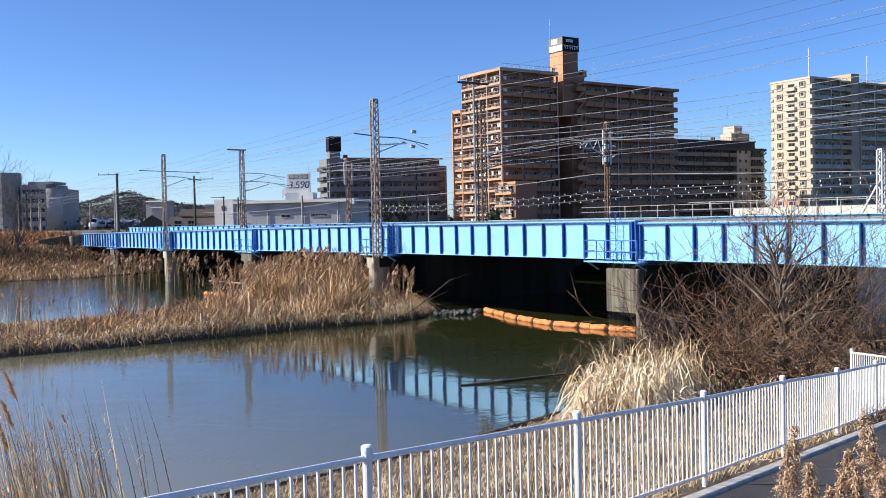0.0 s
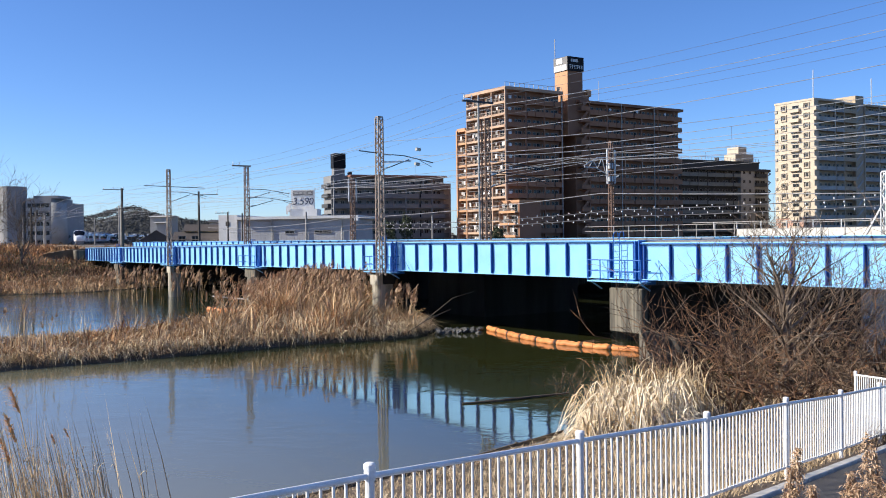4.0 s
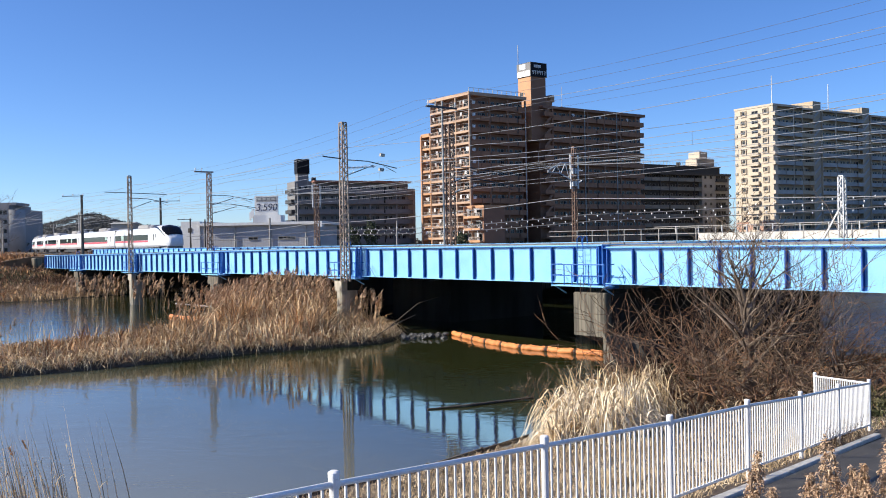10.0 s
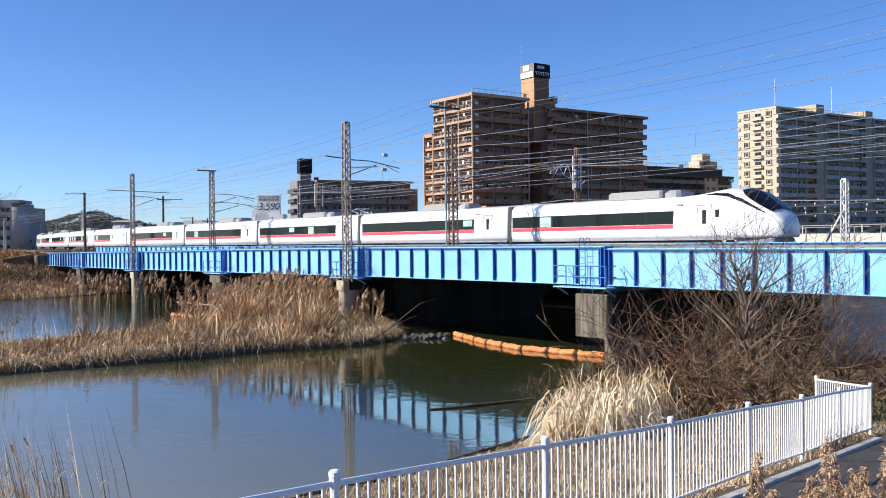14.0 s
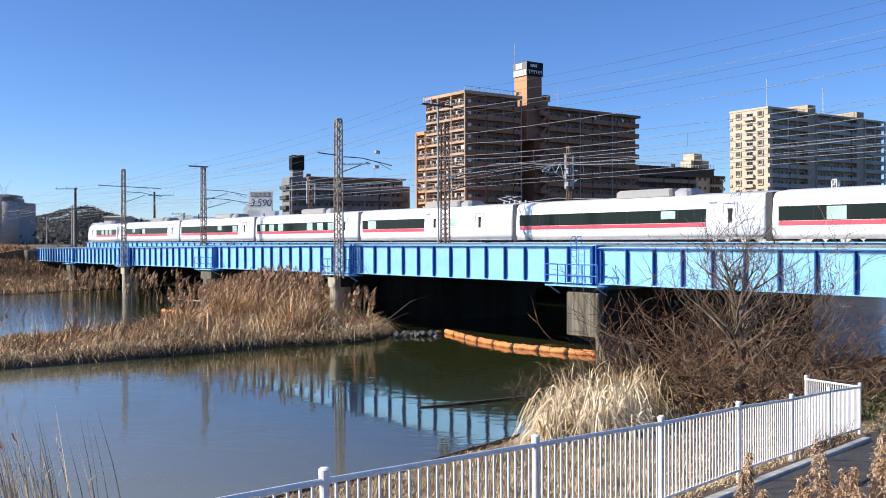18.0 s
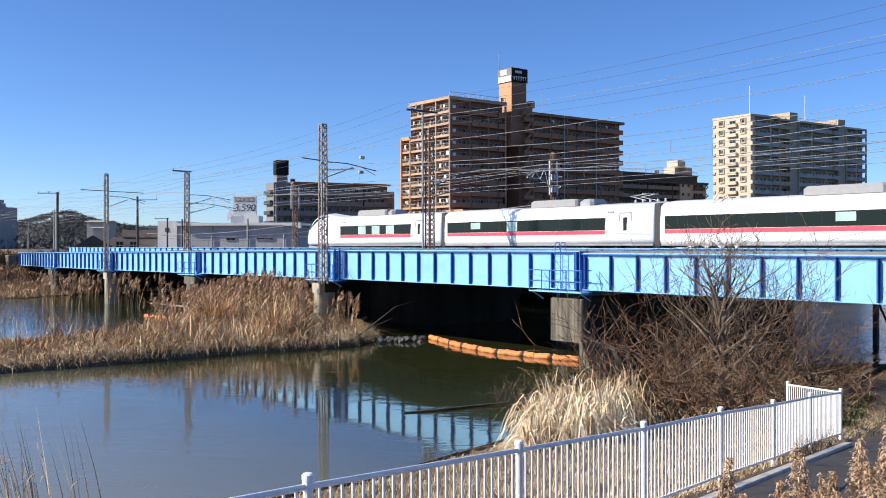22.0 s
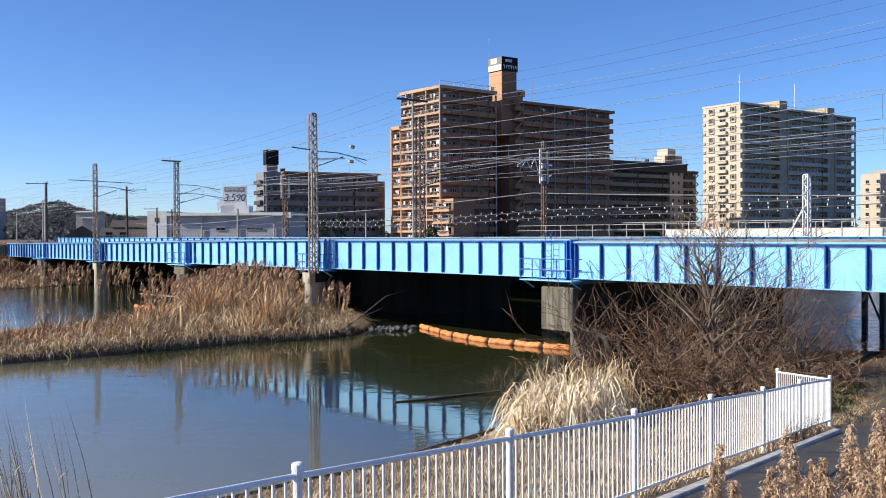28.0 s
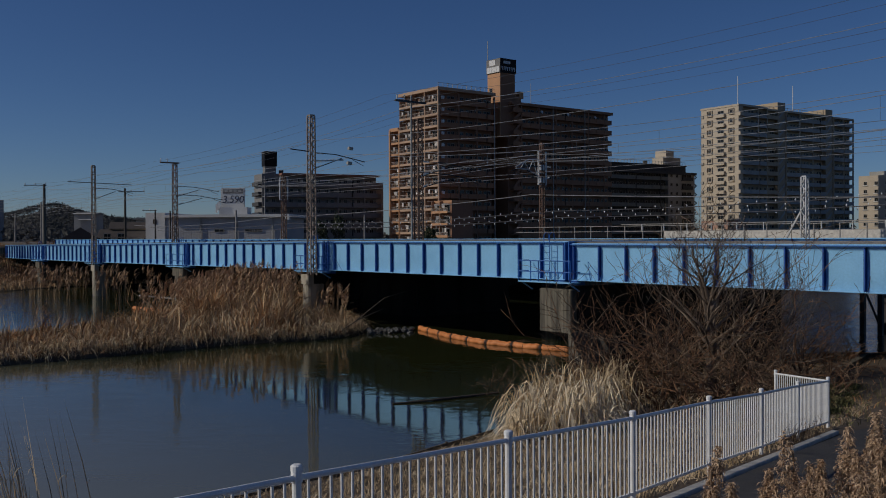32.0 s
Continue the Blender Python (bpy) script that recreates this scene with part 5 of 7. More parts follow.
def plumes(p, hh, z0=None, size=1.0):
    z = height(p[:, 0], p[:, 1]) if z0 is None else np.full(len(p), z0)
    n = len(p)
    lean = rng.normal(0, 0.12, (n, 2)) * hh[:, None] + np.array([0.08, -0.03]) * hh[:, None]
    blades("reed_stalks", np.c_[p, z], hh, lean, np.full(n, 0.03), np.zeros(n), REED, "tall dry reed stalks", "reeds")
    tip = np.c_[p + lean, z + hh]
    k = 12
    b = np.repeat(tip, k, 0) + rng.normal(0, 0.03 * size, (n * k, 3)) - np.array([0, 0, 0.3]) + np.array([0, 0, 0.35 * size]) * np.tile(np.linspace(0, 1, k), n)[:, None]
    way = np.repeat(rng.normal(0, 0.05, (n, 2)) + np.array([0.12, -0.03]), k, 0)
    blades("reed_plumes", b, rng.uniform(0.15, 0.34, n * k) * size, (rng.normal(0, 0.05, (n * k, 2)) + way) * size, np.full(n * k, 0.05 * size), rng.uniform(0, 0.5, n * k), PLUME, "brown feathery reed plumes", "reeds")


reed_bed()


def far_shore():
    for lo, hi, m in (((-80, 90), (-36, 132), 30000), ((-120, 70), (-80, 130), 5000)):
        p = scatter(FAR, m * 2, lo, hi, -0.2)
        d = inside(FAR, p[:, 0], p[:, 1])
        p = p[d < 24][:m]
        n = len(p)
        d = inside(FAR, p[:, 0], p[:, 1])
        h = np.interp(d, [0, 2, 6, 12, 24], [0.8, 0.8, 0.75, 0.45, 0.3]) * rng.uniform(0.4, 1.1, n)
        rust = rng.random(n) < np.clip(0.12 + 0.035 * d + 0.3 * np.sin(p[:, 0] * 0.3) * np.cos(p[:, 1] * 0.4), 0.1, 0.9)
        b = np.c_[p, height(p[:, 0], p[:, 1]) - 0.02]
        lean = rng.normal(0, 0.4, (n, 2)) * h[:, None]
        w = rng.uniform(0.05, 0.11, n)
        dr = rng.uniform(0, 0.6, n)
        blades("bank_grass", b[rust], h[rust], lean[rust], w[rust], dr[rust], REEDR, "rusty dry grass on the far bank", "grass")
        blades("bank_grass", b[~rust], h[~rust], lean[~rust], w[~rust], dr[~rust], REED, "golden dry grass on the far bank", "grass")
    p = scatter(FAR, 14000, (-92, 108), (-50, 150), 9)
    n = len(p)
    h = rng.uniform(0.3, 1.1, n) * (0.6 + 0.8 * (np.sin(p[:, 0] * 0.55) * np.cos(p[:, 1] * 0.4) > 0.1))
    dark = rng.random(n) < 0.55
    b = np.c_[p, height(p[:, 0], p[:, 1]) - 0.03]
    lean = rng.normal(0, 0.5, (n, 2)) * h[:, None]
    for sel, mt_, lab in ((dark, TWIGR, "dark brown brambles on the slope of the far bank"), (~dark, REEDR, "rusty dry weeds on the slope of the far bank")):
        blades("bank_brambles", b[sel], h[sel], lean[sel], rng.uniform(0.06, 0.15, sel.sum()), rng.uniform(0, 0.8, sel.sum()), mt_, lab, "brambles", seg=4)
    p = scatter(FAR, 2600, (-84, 100), (-56, 132), 8)
    n = len(p)
    blades("green_bank", np.c_[p, height(p[:, 0], p[:, 1]) - 0.02], rng.uniform(0.3, 0.8, n), rng.normal(0, 0.3, (n, 2)), rng.uniform(0.06, 0.14, n), rng.uniform(0, 0.6, n), GREENG, "low green undergrowth on top of the far bank", "grass")
    n = 110
    q = np.c_[rng.uniform(-70, -38, n), np.zeros(n)]
    q[:, 1] = np.interp(q[:, 0], [-70, -58, -48.5, -43.5, -38], [100, 104.5, 108.5, 111.5, 114]) + rng.uniform(-1.5, 1, n)
    plumes(q, rng.uniform(1.4, 2.3, n), -0.5)
    n = 4200
    s, c = rng.uniform(109, 150, n), rng.uniform(12, 33, n)
    q = np.array([tuple(track(a, b)[0][:2]) for a, b in zip(s, c)])
    z = np.maximum(height(q[:, 0], q[:, 1]), np.where(s > 113.5, np.interp(c, [26, 34], [3.2, 4.5]), -9))
    h = rng.uniform(0.5, 1.7, n)
    blades("bank_brambles", np.c_[q, z - 0.05], h, rng.normal(0, 0.5, (n, 2)) * h[:, None], rng.uniform(0.07, 0.16, n), rng.uniform(0, 0.8, n), REEDR, "rusty dry weeds at the head of the bridge", "brambles", seg=4)
    n = 5000
    s, c = rng.uniform(113, 330, n), rng.uniform(24, 34, n)
    q = np.array([tuple(track(a, b)[0][:2]) for a, b in zip(s, c)])
    blades("bank_grass", np.c_[q, np.interp(c, [24, 26, 34], [3.0, 3.2, 4.5])], rng.uniform(0.3, 0.9, n), rng.normal(0, 0.25, (n, 2)), rng.uniform(0.08, 0.16, n), rng.uniform(0, 0.4, n), REEDR, "dry scrub along the railway embankment", "grass")


far_shore()


def near_grass():
    # turf between fence and water
    n = 60000
    p = scatter(NEAR, n * 3, (-8, 5), (13, 34), 0.15)
    u, v = fence_uv(p[:, 0], p[:, 1])
    p = p[(v < 0.08)][:n]
    n = len(p)
    h = rng.uniform(0.05, 0.2, n) * np.interp(p[:, 0], [6, 10], [1.0, 0.5]) * (1 + 0.8 * (np.sin(p[:, 0] * 1.7) * np.cos(p[:, 1] * 1.3) > 0.5))
    blades("bank_turf", np.c_[p, height(p[:, 0], p[:, 1]) - 0.01], h, rng.normal(0, 0.12, (n, 2)), rng.uniform(0.010, 0.022, n), rng.uniform(0, 0.5, n), STRAW, "short straw-coloured winter turf on the bank", "grass")
    # taller scrub towards the bridge and right of the path
    n = 2600
    p = scatter(NEAR, n * 6, (6, 18), (34, 47), 0.1)
    u, v = fence_uv(p[:, 0], p[:, 1])
    keep = ((v > 4.5) & (u > 19) & (u + 0.25 * v > 31)) | ((v < -0.3) & (p[:, 1] > 26) & (rng.random(len(p)) < 0.25)) | ((u > 19.5) & (v < 1.0))
    p = p[keep][:n]
    n = len(p)
    blades("bank_scrub", np.c_[p, height(p[:, 0], p[:, 1]) - 0.01], rng.uniform(0.06, 0.3, n), rng.normal(0, 0.14, (n, 2)), rng.uniform(0.012, 0.03, n), rng.uniform(0, 0.8, n), REEDR, "rough dry scrub along the water", "grass")
    n = 1700
    p = np.c_[rng.uniform(10, 16, n), rng.uniform(20, 30, n)]
    u, v = fence_uv(p[:, 0], p[:, 1])
    k = (u > 18.6) & ((v < 0.5) | (u > 27 + 0.2 * v))
    p = p[k]
    n = len(p)
    blades("green_verge", np.c_[p, height(p[:, 0], p[:, 1]) - 0.01], rng.uniform(0.08, 0.3, n), rng.normal(0, 0.08, (n, 2)), rng.uniform(0.012, 0.022, n), rng.uniform(0, 0.5, n), GREENG, "low green and brown verge plants beside the path", "grass")
    # verge on the near side of the path, under the eye
    n = 9000
    uu, vv = rng.uniform(-4, 14, n), rng.uniform(3.15, 5.5, n)
    x, y = -0.9 + uu * FX + vv * FY, 6.8 + uu * FY - vv * FX
    keep = np.hypot(x, y) > 1.6
    x, y = x[keep], y[keep]
    n = len(x)
    blades("verge_grass", np.c_[x, y, height(x, y) - 0.02], rng.uniform(0.1, 0.4, n), rng.normal(0, 0.1, (n, 2)), rng.uniform(0.006, 0.012, n), rng.uniform(0, 0.5, n), STRAW, "dry verge grass beside the path", "grass")


near_grass()


def fence_weeds():
    n = 900
    u, v = rng.uniform(13.6, 16.6, n), rng.normal(-0.25, 0.22, n)
    x, y = -0.9 + u * FX + v * FY, 6.8 + u * FY - v * FX
    blades("fence_weeds", np.c_[x, y, height(x, y) - 0.02], rng.uniform(0.15, 0.6, n), rng.normal(0, 0.12, (n, 2)), rng.uniform(0.006, 0.014, n), rng.uniform(0, 0.6, n), TWIG, "grey brown dry weeds growing through the fence", "weeds")


fence_weeds()


def pale_clump():
    m = 38
    n = 3900
    c = rng.integers(0, m, n)
    size = rng.uniform(0.45, 1.15, m)
    cx, cy = rng.uniform(2.6, 5.4, m), rng.uniform(25.9, 29.6, m)
    cx += (cy - 27) * 0.25
    p = np.c_[cx[c], cy[c]] + rng.normal(0, 0.2, (n, 2))
    h = rng.uniform(0.6, 2.2, n) * size[c] * np.interp(p[:, 0], [2.4, 3.7, 6.5], [0.8, 1.0, 1.0])
    a = rng.uniform(0, 2 * np.pi, n)
    out = (p - np.c_[cx[c], cy[c]]) * 1.2 + np.stack([np.cos(a), np.sin(a)], -1) * rng.uniform(0.35, 1.05, (n, 1)) + np.array([0.1, -0.08])
    blades("pale_grass_clump", np.c_[p, height(p[:, 0], p[:, 1])], h * 1.8, out, rng.uniform(0.02, 0.055, n), rng.uniform(0.75, 1.45, n), PALE, "large clump of pale arching straw grass behind the fence", "grass", seg=7, curl=2.2)
    n = 320
    p = np.c_[rng.uniform(5.5, 12.5, n), rng.uniform(26.5, 31, n)]
    blades("pale_grass_clump", np.c_[p, height(p[:, 0], p[:, 1])], rng.uniform(0.4, 1.1, n), rng.normal(0, 0.3, (n, 2)), rng.uniform(0.012, 0.03, n), rng.uniform(0.3, 0.9, n), STRAW, "dry straw grass under the bare shrubs", "grass", seg=5)


def tall_stalks():
    n = 900
    p = np.c_[rng.uniform(3.6, 6.6, n), rng.uniform(28.0, 30.8, n)]
    blades("pale_grass_clump", np.c_[p, height(p[:, 0], p[:, 1])], rng.uniform(1.4, 3.3, n), rng.normal(0, 0.5, (n, 2)), rng.uniform(0.02, 0.045, n), rng.uniform(0.3, 1.0, n), REEDP, "tall tan grass stalks behind the pale clump", "grass", seg=6, curl=2.2)


pale_clump()
tall_stalks()


def left_reeds():
    n = 420
    p = np.c_[rng.normal(-4.75, 0.45, n), rng.uniform(8.2, 10.8, n)]
    h = rng.uniform(1.7, 3.05, n) * np.interp(p[:, 0], [-5.6, -4.4], [1.0, 0.8])
    z = height(p[:, 0], p[:, 1])
    lean = rng.normal(0.0, 0.13, (n, 2)) + np.array([-0.34, 0.0])
    blades("reed_stalks", np.c_[p, z], h, lean, np.full(n, 0.016), np.zeros(n), REEDP, "thin dry reed stalks by the near bank", "reeds")
    k = 1
    b = np.repeat(np.c_[p, z], k, 0)
    hh = np.repeat(h, k) * rng.uniform(0.3, 0.9, n * k)
    b[:, 2] += hh
    b[:, :2] += np.repeat(lean, k, 0) * ((hh / np.repeat(h, k)) ** 1.7)[:, None]
    blades("reed_leaves", b, rng.uniform(0.08, 0.2, n * k), rng.normal(0, 0.07, (n * k, 2)), np.full(n * k, 0.009), rng.uniform(0.3, 1.2, n * k), REEDP, "narrow dry reed leaves", "reeds", seg=4)
    for x, y, zt in ((-4.92, 9.5, 3.98), (-5.08, 9.6, 3.42), (-4.86, 9.3, 3.72), (-4.55, 9.5, 3.66), (-4.45, 9.6, 3.70)):
        z0 = hz(x + 0.3, y)
        t = thing("plumed_reed", pose(x, y, z0), "dry reed stalk with an orange brown plume", "reed", "plumed reeds")
        hh = zt - z0
        part("stalk", Geo().tube([(0.3, 0, -0.05), (0.22, 0, hh * 0.4), (0.1, 0, hh * 0.75), (0, 0, hh - 0.05)], [0.009, 0.008, 0.006, 0.004], 6), REEDP, t)
        big = 1.0 if x < -4.8 else 0.35
        m = int(240 * big)
        f = rng.random(m)
        b = np.c_[-0.10 * f * big, rng.normal(0, 0.01, m), hh - 0.08 + 0.26 * f * big]
        way = np.c_[rng.normal(-0.05, 0.05, m), rng.normal(0, 0.05, m)] * big
        blades("plume", b, rng.uniform(0.03, 0.10, m) * big, way, np.full(m, 0.006), rng.uniform(0, 0.9, m), PLUMEO, "", "", parent=t)


left_reeds()


def seed_plants():
    """Dry goldenrod stems with drooping seed heads beside the path."""
    spots = [(1.45, 4.6, 4.62, 0.8), (1.5, 4.4, 4.5, 0.7), (1.67, 4.5, 4.54, 0.9), (1.7, 4.4, 4.5, 0.9), (1.86, 4.6, 4.70, 1.1), (1.84, 4.4, 4.6, 1.0), (1.94, 4.5, 4.58, 0.8), (1.89, 4.3, 4.54, 1.0),
             (2.13, 4.6, 4.74, 1.0), (2.09, 4.4, 4.67, 1.1), (2.28, 4.7, 4.74, 1.1), (2.28, 4.55, 4.80, 1.2), (2.16, 4.3, 4.68, 1.1), (1.91, 4.15, 4.52, 1.0), (2.04, 4.2, 4.58, 1.1), (1.53, 4.25, 4.44, 0.8),
             (1.73, 4.2, 4.5, 0.9), (2.40, 4.5, 4.76, 1.2), (2.5, 4.7, 4.84, 1.1), (2.3, 4.2, 4.62, 1.1), (2.45, 4.25, 4.66, 1.1), (2.62, 4.6, 4.84, 1.1), (2.75, 4.4, 4.8, 1.1), (2.2, 4.0, 4.5, 1.0), (2.0, 4.0, 4.45, 1.0)]
    for x, y, zt, k0 in spots:
        z0 = hz(x, y)
        t = thing("dry_goldenrod", pose(x, y, z0), "dry goldenrod stem with a drooping tan seed head", "plant", "dry plants by the path")
        h = zt - z0
        dx, dy = rng.normal(0, 0.05, 2)
        part("stem", Geo().tube([(-dx, -dy, -0.05), (-dx * 0.4, -dy * 0.4, h * 0.5), (0, 0, h - 0.1), (dx * 0.5, dy * 0.5, h)], [0.006, 0.005, 0.004, 0.002], 5), TWIG, t)
        # drooping branchlets, each a row of tufts
        bs, ln, hs, ws, ds = [], [], [], [], []
        for _ in range(84):
            k = rng.random() ** 0.8
            a = rng.uniform(0, 2 * np.pi)
            r = (0.015 + 0.078 * k) * k0 * rng.uniform(0.5, 1.2)
            zz = h - 0.36 * k0 * k - 0.01
            drop = rng.uniform(0.03, 0.08) * (0.4 + k)
            for j in range(16):
                f = j / 15
                rr = r * f ** 0.7
                bs.append((dx * 0.5 * (1 - k) + math.cos(a) * rr + rng.normal(0, 0.005), dy * 0.5 * (1 - k) + math.sin(a) * rr + rng.normal(0, 0.005), zz + 0.03 * math.sin(f * 3.1) - drop * f * f + rng.normal(0, 0.004)))
                ln.append((math.cos(a) * 0.012 + rng.normal(0, 0.010), math.sin(a) * 0.012 + rng.normal(0, 0.010)))
                hs.append(rng.uniform(0.008, 0.022))
                ws.append(rng.uniform(0.006, 0.013))
                ds.append(rng.uniform(0.6, 2.4))
        blades("seed_head", bs, hs, ln, ws, ds, SEED, "", "", parent=t)
        n = 22
        k = rng.uniform(0.25, 0.8, n)
        b = np.c_[np.zeros((n, 2)), h * k]
        blades("leaf", b, rng.uniform(0.02, 0.06, n), rng.normal(0, 0.06, (n, 2)), np.full(n, 0.009), rng.uniform(1, 3, n), SEED, "", "", parent=t)


seed_plants()


def grow(g, p, d, length, r, depth, rnd, spread, up, kids, bend=0.25, sides=4, n=5, thin=0.0055):
    """A bare winding branch that forks."""
    pts, rs = [p.copy()], [r]
    q = p.copy()
    swing = Vector((rnd.gauss(0, bend), rnd.gauss(0, bend), rnd.gauss(0, bend * 0.6)))
    for i in range(n):
        swing = swing * 0.6 + Vector((rnd.gauss(0, bend), rnd.gauss(0, bend), rnd.gauss(0, bend * 0.7))) * 0.8
        d = (d + swing * 0.5 + Vector((0, 0, up * 0.5))).normalized()
        q = q + d * (length / n)
        pts.append(q.copy())
        rs.append(max(r * (1 - 0.7 * (i + 1) / n), thin * 0.7))
    g.tube(pts, rs, sides if depth > 1 else 3, False)
    if depth <= 0:
        return
    for j in range(kids):
        i = 1 + (j + rnd.randint(0, 1)) % n if j else n
        dd = (d * 0.8 + Vector((rnd.gauss(0, spread), rnd.gauss(0, spread), rnd.gauss(0, spread * 0.6) + up))).normalized()
        grow(g, pts[i], dd, length * rnd.uniform(0.5, 0.85), max(rs[i] * 0.72, thin), depth - 1, rnd, spread, up, kids, bend, sides, n, thin)


def shrubs():
    rnd = random.Random(5)
    spots = [(6.6, 32.0, 2.6, TWIGR), (7.9, 33.4, 3.0, TWIGR), (6.2, 33.8, 2.2, TWIGR), (8.4, 30.4, 2.4, TWIG), (9.6, 34.6, 3.2, TWIGR), (11.8, 33.4, 3.0, TWIG), (12.4, 35.0, 2.7, TWIG), (12.9, 32.0, 2.2, TWIG),
             (12.0, 30.4, 2.0, TWIGR), (10.2, 29.6, 2.0, TWIG), (11.0, 36.6, 3.0, TWIGR), (7.4, 29.6, 1.7, TWIGR), (9.0, 28.4, 1.5, TWIGR), (10.9, 31.6, 2.6, TWIG), (8.9, 32.2, 2.8, TWIG),
             (11.2, 28.6, 1.4, TWIG), (12.8, 28.9, 1.5, TWIGR), (6.0, 31.0, 1.9, TWIG)]
    for x, y, h, mt_ in spots:
        z = hz(x, y)
        t = thing("bare_shrub", pose(x, y, z), "leafless tangled brown shrub on the river bank", "shrub", "bare shrubs")
        for _ in range(9):
            g = Geo()
            a = rnd.uniform(0, 2 * math.pi)
            lean = rnd.uniform(0.2, 1.3)
            d = Vector((math.cos(a) * lean, math.sin(a) * lean, 1)).normalized()
            p = Vector((rnd.gauss(0, 0.4), rnd.gauss(0, 0.4), -0.05))
            grow(g, p, d, h * rnd.uniform(0.6, 1.05), rnd.uniform(0.035, 0.065), 3 if rnd.random() < 0.35 else 2, rnd, 0.55, 0.07, 3, 0.36, 5, 6, 0.010)
            part("stem", g, mt_, t)
    # the taller bare tree among them
    x, y = 9.9, 31.6
    z = hz(x, y)
    t = thing("bare_tree", pose(0, 0, 0), "bare winter tree with spreading crooked branches beside the bridge", "tree")
    g = Geo()
    g.tube([(x, y, z - 0.1), (x - 0.06, y, z + 0.9), (x + 0.06, y + 0.05, z + 1.7), (x - 0.03, y, z + 2.5), (x + 0.08, y, z + 3.3)], [0.19, 0.165, 0.14, 0.11, 0.06], 8)
    part("trunk", g, TWIGL, t)
    for i in range(22):
        g = Geo()
        a = 2 * math.pi * i * 0.381966 + rnd.uniform(-0.3, 0.3)
        f = i / 21
        zz = z + 0.4 + 2.8 * f
        lean = rnd.uniform(0.7, 1.7) * (1.35 - f)
        grow(g, Vector((x, y, zz)), Vector((math.cos(a) * lean, math.sin(a) * lean, rnd.uniform(0.55, 1.0))).normalized(), rnd.uniform(2.4, 3.3) * (1.1 - 0.42 * f), rnd.uniform(0.05, 0.085), 3, rnd, 0.5, 0.13, 3, 0.26, 5, 6, 0.009)
        part("branch", g, TWIGL, t)
    # small saplings and twigs in the water's edge
    for x, y, h in ((3.0, 33.5, 1.6), (2.7, 36.0, 1.4), (4.4, 36.5, 1.7), (3.6, 30.6, 1.2), (5.2, 39.5, 1.4), (16.6, 37.5, 1.6), (18.0, 39.0, 1.4), (19.5, 36.0, 1.0)):
        g = Geo()
        for _ in range(7):
            a = rnd.uniform(0, 2 * math.pi)
            d = Vector((math.cos(a) * 0.6, math.sin(a) * 0.6, 1)).normalized()
            grow(g, Vector((x, y, max(hz(x, y), -0.7))), d, h * 0.6, 0.010, 2, rnd, 0.5, 0.05, 3, 0.3, 3)
        solo("bare_sapling", g, TWIG, "thin leafless sapling at the water's edge", "shrub", "bare shrubs")
    # far bare trees at the head of the embankment
    for x, y, h in ((-67.5, 122, 14.0), (-71.0, 124, 13.5), (-74.0, 120, 14.0), (-64.5, 126, 9.5)):
        z = hz(x, y)
        t = thing("bare_tree", pose(0, 0, 0), "grey bare winter tree beyond the far bank", "tree", "far bare trees")
        g = Geo().tube([(x, y, z - 0.2), (x + 0.1, y, z + h * 0.25)], [0.2, 0.15], 7)
        part("trunk", g, TWIGL, t)
        g = Geo()
        for i in range(15):
            a = rnd.uniform(0, 2 * math.pi)
            lean = rnd.uniform(0.1, 0.8)
            grow(g, Vector((x + 0.1, y, z + h * rnd.uniform(0.05, 0.25))), Vector((math.cos(a) * lean, math.sin(a) * lean, 1)).normalized(), h * rnd.uniform(0.3, 0.45), 0.07, 3, rnd, 0.5, 0.12, 3, 0.25, 4, 4, 0.018)
        part("crown", g, TWIGL, t)


shrubs()


def leaf_mass(name, pts, size, mt_, label, category, parent=None):
    """Many small leaf facets round the given points."""
    n = len(pts)
    pts = np.asarray(pts, float)
    size = np.broadcast_to(size, (n,))
    a, b = rng.normal(size=(n, 3)), rng.normal(size=(n, 3))
    a /= np.linalg.norm(a, axis=1)[:, None]
    b /= np.linalg.norm(b, axis=1)[:, None]
    V = np.stack([pts + a * size[:, None], pts + b * size[:, None], pts - (a + b) * 0.6 * size[:, None]], 1).reshape(-1, 3)
    F = np.arange(n * 3).reshape(-1, 3)
    me = bpy.data.meshes.new(name)
    me.from_pydata(V.tolist(), [], F.tolist())
    me.materials.append(mt_)
    ob = new(name, me)
    if parent:
        ob.parent = parent
        return ob
    return tagged(ob, label, category, "", "stuff")


def evergreens():
    for x, y, w, h in ((-72, 112, 3.0, 3.6), (-30, 200, 3.2, 4.6), (-27, 203, 2.8, 3.8), (-22, 205, 3.2, 5.2), (-18, 206, 2.5, 6.5), (2, 190, 2.4, 3.2), (-33, 198, 2.0, 3.0)):
        z = max(hz(x, y), 4.2)
        t = thing("evergreen_shrub", pose(x, y, z), "dark green evergreen bush in front of the buildings", "bush", "evergreen bushes")
        part("stem", Geo().tube([(0, 0, -0.2), (0, 0, h * 0.5)], [0.12, 0.06], 6), TWIG, t)
        n = 1500
        d = rng.normal(size=(n, 3))
        d /= np.linalg.norm(d, axis=1)[:, None]
        r = rng.uniform(0.55, 1.0, n) * (1 + 0.25 * np.sin(d[:, 0] * 5 + d[:, 2] * 4))
        leaf_mass("crown", np.c_[d[:, 0] * r * w * 0.6, d[:, 1] * r * w * 0.6, h * 0.55 + d[:, 2] * r * h * 0.5], 0.22, LEAF, "", "", t)


evergreens()


